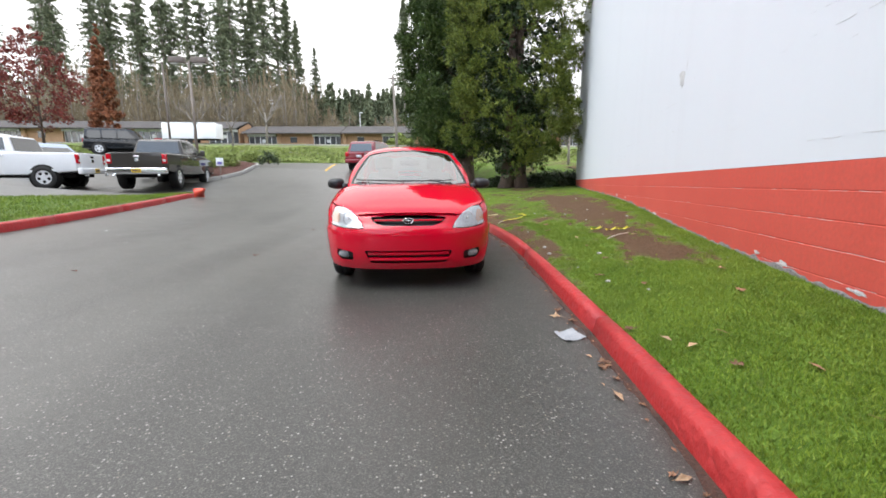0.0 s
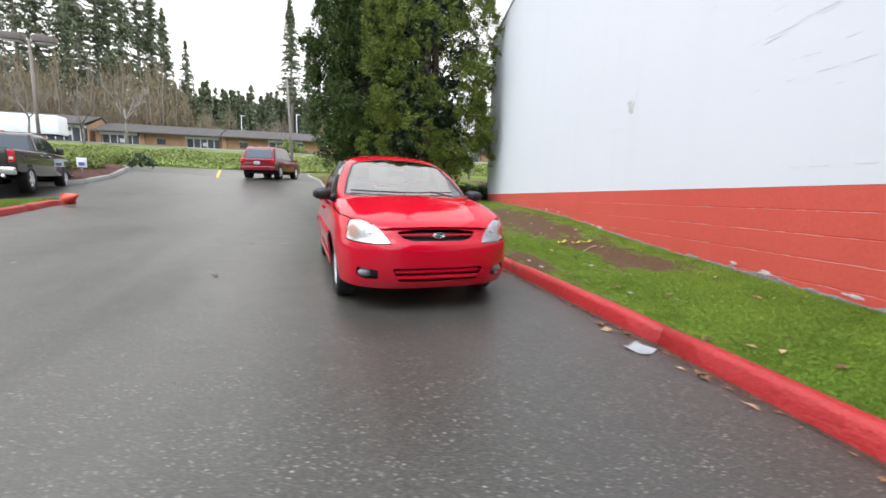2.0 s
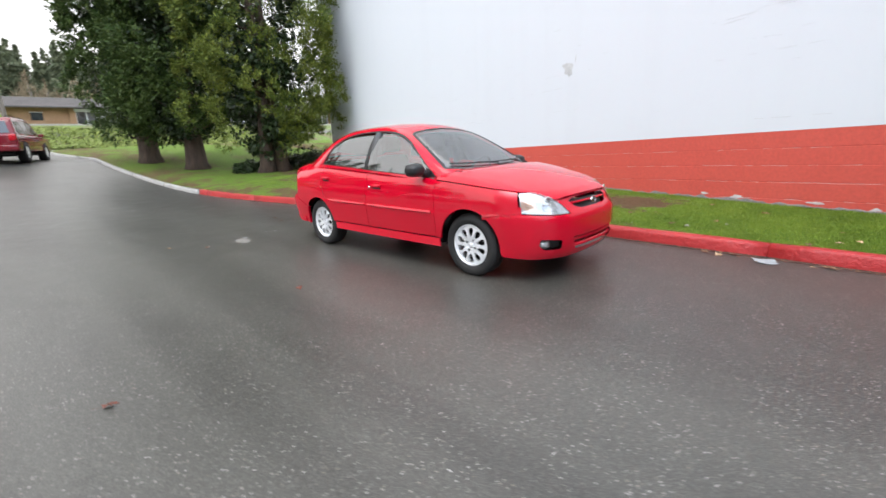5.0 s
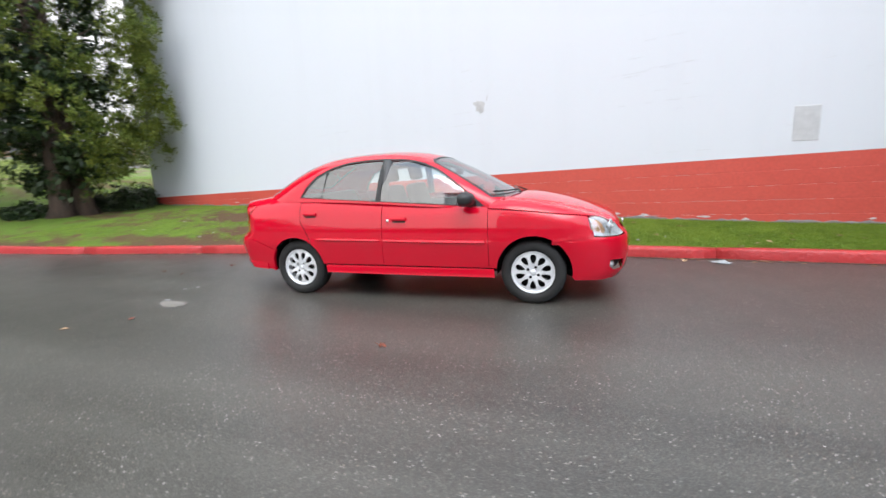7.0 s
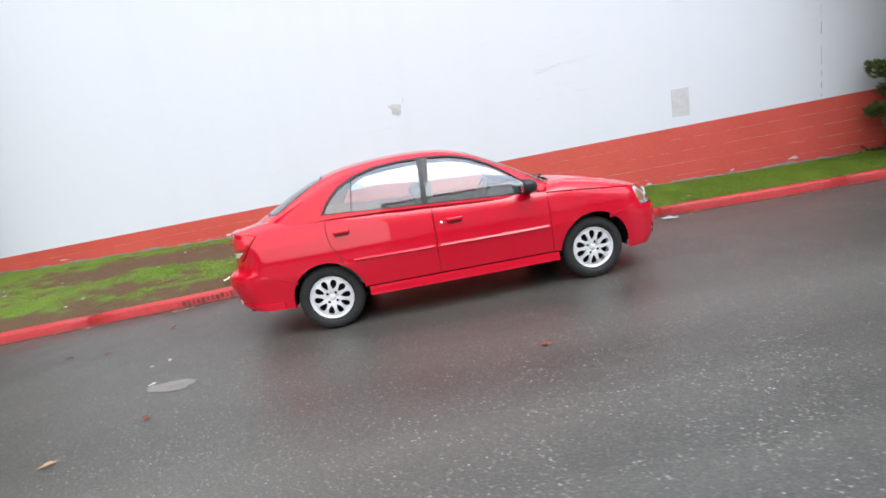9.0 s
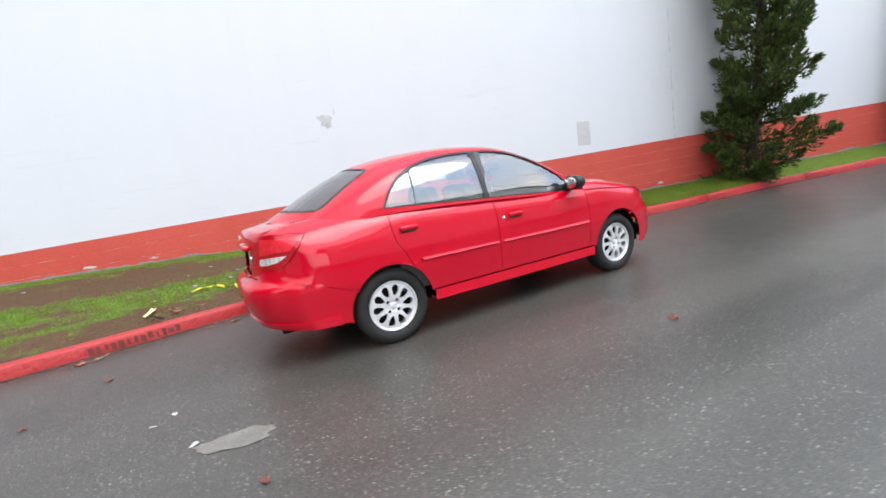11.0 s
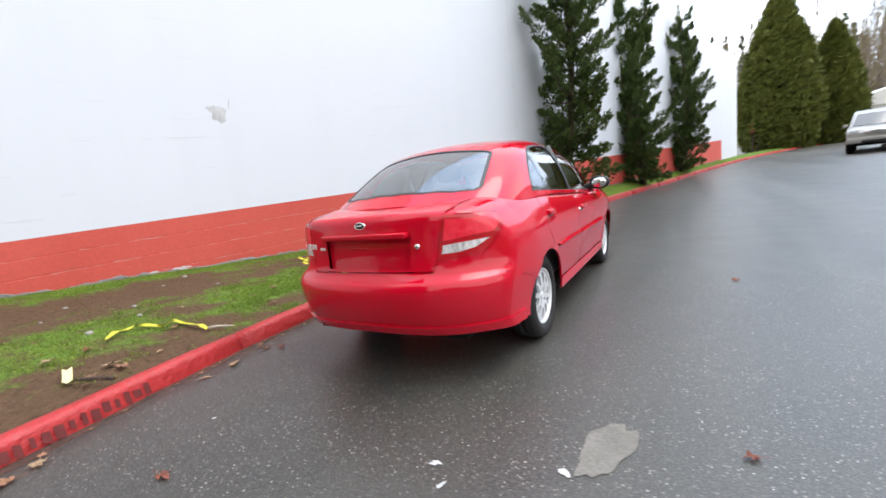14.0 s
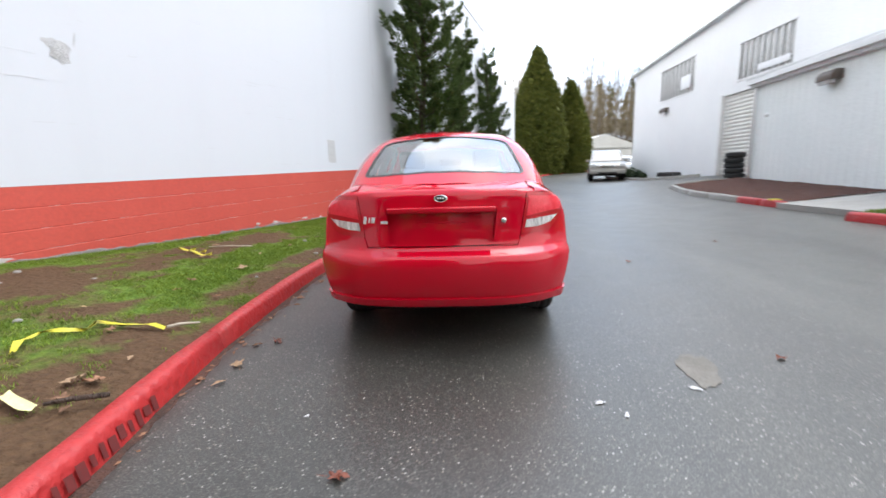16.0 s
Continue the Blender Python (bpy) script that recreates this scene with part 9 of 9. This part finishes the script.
def flat_scrap(name, corners, material, label, category, lift=0.006, curl=0.012):
    """A thin sheet draped on the ground with lifted corners."""
    a, b, c, d = [Vector((*p, 0)) for p in corners]
    verts, faces = [], []
    for i in range(7):
        for j in range(7):
            p = a.lerp(b, i / 6).lerp(d.lerp(c, i / 6), j / 6)
            e = (abs(i - 3) / 3) ** 2 * (abs(j - 3) / 3) ** 2
            verts.append((p.x, p.y, rest_z(p.x, p.y) + lift + curl * e + 0.003 * math.sin(i * 1.7 + j)))
    faces = [(i * 7 + j, (i + 1) * 7 + j, (i + 1) * 7 + j + 1, i * 7 + j + 1) for i in range(6) for j in range(6)]
    return tagged(mesh_part(name, verts, faces, material, smooth=True), label, category)


flat_scrap("paper_sheet", [(0.99, -3.12), (1.15, -3.06), (1.18, -3.23), (1.03, -3.28)], PAPER, "damp white paper sheet lying by the kerb", "paper")
flat_scrap("card_scrap", [(1.80, 3.02), (1.79, 2.97), (1.60, 3.04), (1.61, 3.09)], CARD, "pale yellow folded card on the grass", "card", 0.03)
tape_t = thing("barrier_tape", (0, 0, 0), "crumpled yellow barrier tape lying on the verge", "tape")
line = [(2.12, 2.65), (2.20, 2.54), (2.24, 2.46), (2.23, 2.38), (2.16, 2.33), (2.09, 2.27), (2.10, 2.17), (1.98, 2.15), (1.88, 2.13), (1.80, 2.12), (1.72, 2.11)]
tv2, tf2 = [], []
for i, (x, y) in enumerate(line):
    w = 0.022 * (0.5 + 0.5 * abs(math.sin(i * 1.9)))
    z = rest_z(x, y) + 0.035 + 0.012 * math.sin(i * 2.3)
    tv2 += [(x - w * 0.4, y - w, z), (x, y, z + 0.012 * math.cos(i * 3.1)), (x + w * 0.4, y + w, z + 0.01 * math.sin(i))]
    if i:
        a = 3 * (i - 1)
        tf2 += [(a, a + 3, a + 4, a + 1), (a + 1, a + 4, a + 5, a + 2)]
mesh_part("strip", tv2, tf2, TAPE, tape_t, smooth=True)
for i, (x, y) in enumerate(((2.9, -0.1), (2.6, 0.1), (2.75, -0.05))):
    flat_scrap("tape_scrap", [(x, y), (x + 0.16, y + 0.03), (x + 0.15, y + 0.08), (x - 0.01, y + 0.05)], TAPE, "short scrap of yellow barrier tape on the grass", "tape", 0.03, 0.03)
STICK = surface("bleached_stick", (0.38, 0.32, 0.26), (0.52, 0.46, 0.38), 9, 60, 0.8, 0.1, 0.4)


def stick(name, p, q, rad, label, material=STICK, category="stick"):
    a, b = Vector((*p, rest_z(*p) + rad + 0.02)), Vector((*q, rest_z(*q) + rad + 0.02))
    m = a.lerp(b, 0.5) + Vector((0.01, 0.02, 0.012))
    return tagged(part(name, tube_bm([a, m, b], [rad, rad * 0.9, rad * 0.6], 8), material), label, category)


stick("stick", (1.72, 2.10), (1.60, 1.96), 0.010, "bleached stick at the end of the tape")
stick("stick", (1.42, 2.90), (1.60, 3.02), 0.012, "dark broken twig by the kerb", BARK)
stick("stick", (2.5, -0.6), (2.9, -0.35), 0.008, "bleached stick on the bare soil")
stick("plastic_pipe", (4.0, 13.2), (3.3, 13.6), 0.035, "short white plastic pipe lying under the cedars", FRAME_WHITE, "pipe")

STONE = surface("pale_pebble", (0.22, 0.205, 0.185), (0.38, 0.36, 0.33), 14, 60, 0.85, 0.1, 0.4)
for i in range(26):
    y = r.uniform(-4, 8)
    f = r.uniform(0.05, 0.9)
    x = kerb_x(y) + 0.12 + f * verge_depth(y)
    bm = bmesh.new()
    bmesh.ops.create_icosphere(bm, subdivisions=2, radius=r.uniform(0.012, 0.03))
    for v in bm.verts:
        v.co *= 1 + 0.3 * noise.noise(tuple(v.co * 40 + Vector((i, 0, 0))))
        v.co.z *= 0.6
    ob = part("pebble", bm, STONE)
    ob.location = (x, y, rest_z(x, y) + 0.006)
    tagged(ob, "small pale pebble on the verge soil", "stone", "verge pebbles")

PALE_PATCH = surface("pale_dried_cement_patch", (0.125, 0.117, 0.102), (0.21, 0.197, 0.174), 6, 60, 0.9, 0.05, 0.3)
WHITE_BLOT = surface("white_splash", (0.42, 0.42, 0.42), (0.58, 0.58, 0.58), 10, 60, 0.8, 0.05, 0.2)


def road_blot(name, x, y, rx, ry, turn, seed, material, label, points=44, ragged=0.22, lift=0.004):
    r5 = random.Random(seed)
    ph = [r5.uniform(0, 6.28) for _ in range(4)]
    verts = [(x, y, rest_z(x, y) + lift + 0.002)]
    for i in range(points):
        a = 2 * math.pi * i / points
        k = 1 + ragged * (0.5 * math.sin(2 * a + ph[0]) + 0.4 * math.sin(3 * a + ph[1]) + 0.35 * math.sin(5 * a + ph[2]) + 0.3 * math.sin(9 * a + ph[3]))
        u, v = rx * k * math.cos(a), ry * k * math.sin(a)
        px, py = x + u * math.cos(turn) - v * math.sin(turn), y + u * math.sin(turn) + v * math.cos(turn)
        verts.append((px, py, rest_z(px, py) + lift))
    return tagged(mesh_part(name, verts, [(0, 1 + i, 1 + (i + 1) % points) for i in range(points)], material), label, "stain", kind="structure")


road_blot("cement_patch", -1.36, 2.37, 0.082, 0.215, -0.22, 3, PALE_PATCH, "pale dried cement patch on the asphalt")
for i, (x, y, s) in enumerate(((-0.745, 2.69, 0.035), (-0.83, 2.795, 0.028), (-1.24, 2.57, 0.04), (-4.12, 0.58, 0.04), (-4.6, 1.2, 0.03), (-5.0, 1.5, 0.05), (-2.6, 3.8, 0.03), (0.6, 0.9 + 1.9, 0.02), (-6.3, 5.5, 0.05), (-1.4, 8.2, 0.06))):
    road_blot("white_splash", x, y, s * 0.7, s * 0.4, i * 1.1, 20 + i, WHITE_BLOT, "small white splash on the asphalt", 14, 0.5, 0.005)
TARCRACK = surface("tar_sealed_crack", (0.012, 0.012, 0.012), (0.025, 0.025, 0.024), 6, 60, 0.5, 0.1, 0.1)
cv, cf = [], []
for i in range(30):
    t = i / 29
    x, y = -1.0 - 7.5 * t, 15.6 - 2.2 * t + 0.12 * noise.noise((t * 9, 0, 0))
    w = 0.018 * (0.6 + 0.8 * abs(noise.noise((t * 20, 3, 0))))
    cv += [(x, y - w, rest_z(x, y - w) + 0.004), (x, y + w, rest_z(x, y + w) + 0.004)]
    if i:
        a = 2 * (i - 1)
        cf.append((a, a + 2, a + 3, a + 1))
tagged(mesh_part("tar_crack", cv, cf, TARCRACK), "dark sealed crack across the lane", "crack", kind="structure")

# ---- fallen traffic cone at the island tip ----
ORANGE = surface("faded_orange_plastic", (0.62, 0.055, 0.03), (0.74, 0.10, 0.05), 5, 40, 0.5, 0.1, 0.1)
cone = thing("traffic_cone", (-6.85, 8.55, ground_z(-6.85, 8.55) + 0.17), "orange traffic cone lying on its side on the kerb", "cone", "", 38)
cb = lathe_bm([(0.02, 0.70), (0.035, 0.70), (0.05, 0.55), (0.14, 0.05), (0.15, 0.03), (0.12, 0.0)], 24, Matrix.Rotation(radians(80), 4, "X"))
part("cone_body", cb, ORANGE, cone)
bs = box_bm((0.30, 0.30, 0.035), (0, 0, 0.0), 0.015)
bmesh.ops.transform(bs, matrix=Matrix.Rotation(radians(80), 4, "X"), verts=bs.verts[:])
part("base", bs, ORANGE, cone, "faded red-orange square base")
# flat plate under the base; the cone's inner shade is in its colour
pl = box_bm((0.20, 0.20, 0.006), (0, 0, -0.021), 0.002)
bmesh.ops.transform(pl, matrix=Matrix.Rotation(radians(80), 4, "X"), verts=pl.verts[:])
part("hollow_shade_plate", pl, surface("shaded_cone_inside", (0.42, 0.20, 0.18), (0.5, 0.28, 0.25), 4, 30, 0.7, 0.1, 0.0), cone)

# ---- red sign on wooden posts before the cypresses, bushes by the warehouse ----
notice = thing("notice_board", (-6.2, -39.2, ground_z(-6.2, -39.2)), "small red and white notice on brown posts", "sign")
for s in (-0.17, 0.17):
    part("post", box_bm((0.12, 0.12, 1.7), (s, 0, 0.85), 0.01), BARK, notice)
block("board", (0.62, 0.04, 0.8), (0, 0.08, 2.05), RED_SIGN, notice, 0.01)
for i in range(3):
    block("writing_bar", (0.42, 0.01, 0.08), (0, 0.106, 2.25 - 0.2 * i), SHOP_WHITE, notice, 0.002)
for i, (x, y, sz) in enumerate(((-10.3, -22.8, 0.75), (-10.2, -21.6, 0.7), (-10.25, -20.6, 0.55))):
    shrub((x, y, ground_z(x, y) + 0.05), (sz, sz, sz), 200 + i, SHRUB_AND_SHADE if i else CEDAR_DARK, "scrubby dark bush by the warehouse wall", 40, 0.12, 20, "warehouse bushes")
kb = tagged(new("warehouse_kerb"), "grey concrete kerb along the warehouse", "kerb", kind="structure")
for a, b in (((-9.5, -24.5), (-9.3, -21)), ((-9.3, -21), (-9.7, -17.5)), ((-9.7, -17.5), (-10.8, -15.6))):
    kerb_piece("kerb_stone", [(a[0] + (b[0] - a[0]) * i / 5, a[1] + (b[1] - a[1]) * i / 5) for i in range(6)], CONCRETE, kb, side=-1)
pipe = thing("culvert_pipe", (-10.4, -17.6, ground_z(-10.4, -17.6) + 0.12), "short black plastic trough on the ground", "trough", "", 90)
part("trough", prism_bm([(-0.9, 0), (-0.8, 0.22), (0.8, 0.22), (0.9, 0)], -0.2, 0.2, 0.02), BLACK_TRIM, pipe)
tie = thing("kerb_tape", (-6.22, -4.25, ground_z(-6.2, -4.25) + 0.14), "yellow tape tied round the red kerb end", "tape")
part("band", box_bm((0.22, 0.10, 0.03), (-0.08, 0, 0.0), 0.01), TAPE, tie)
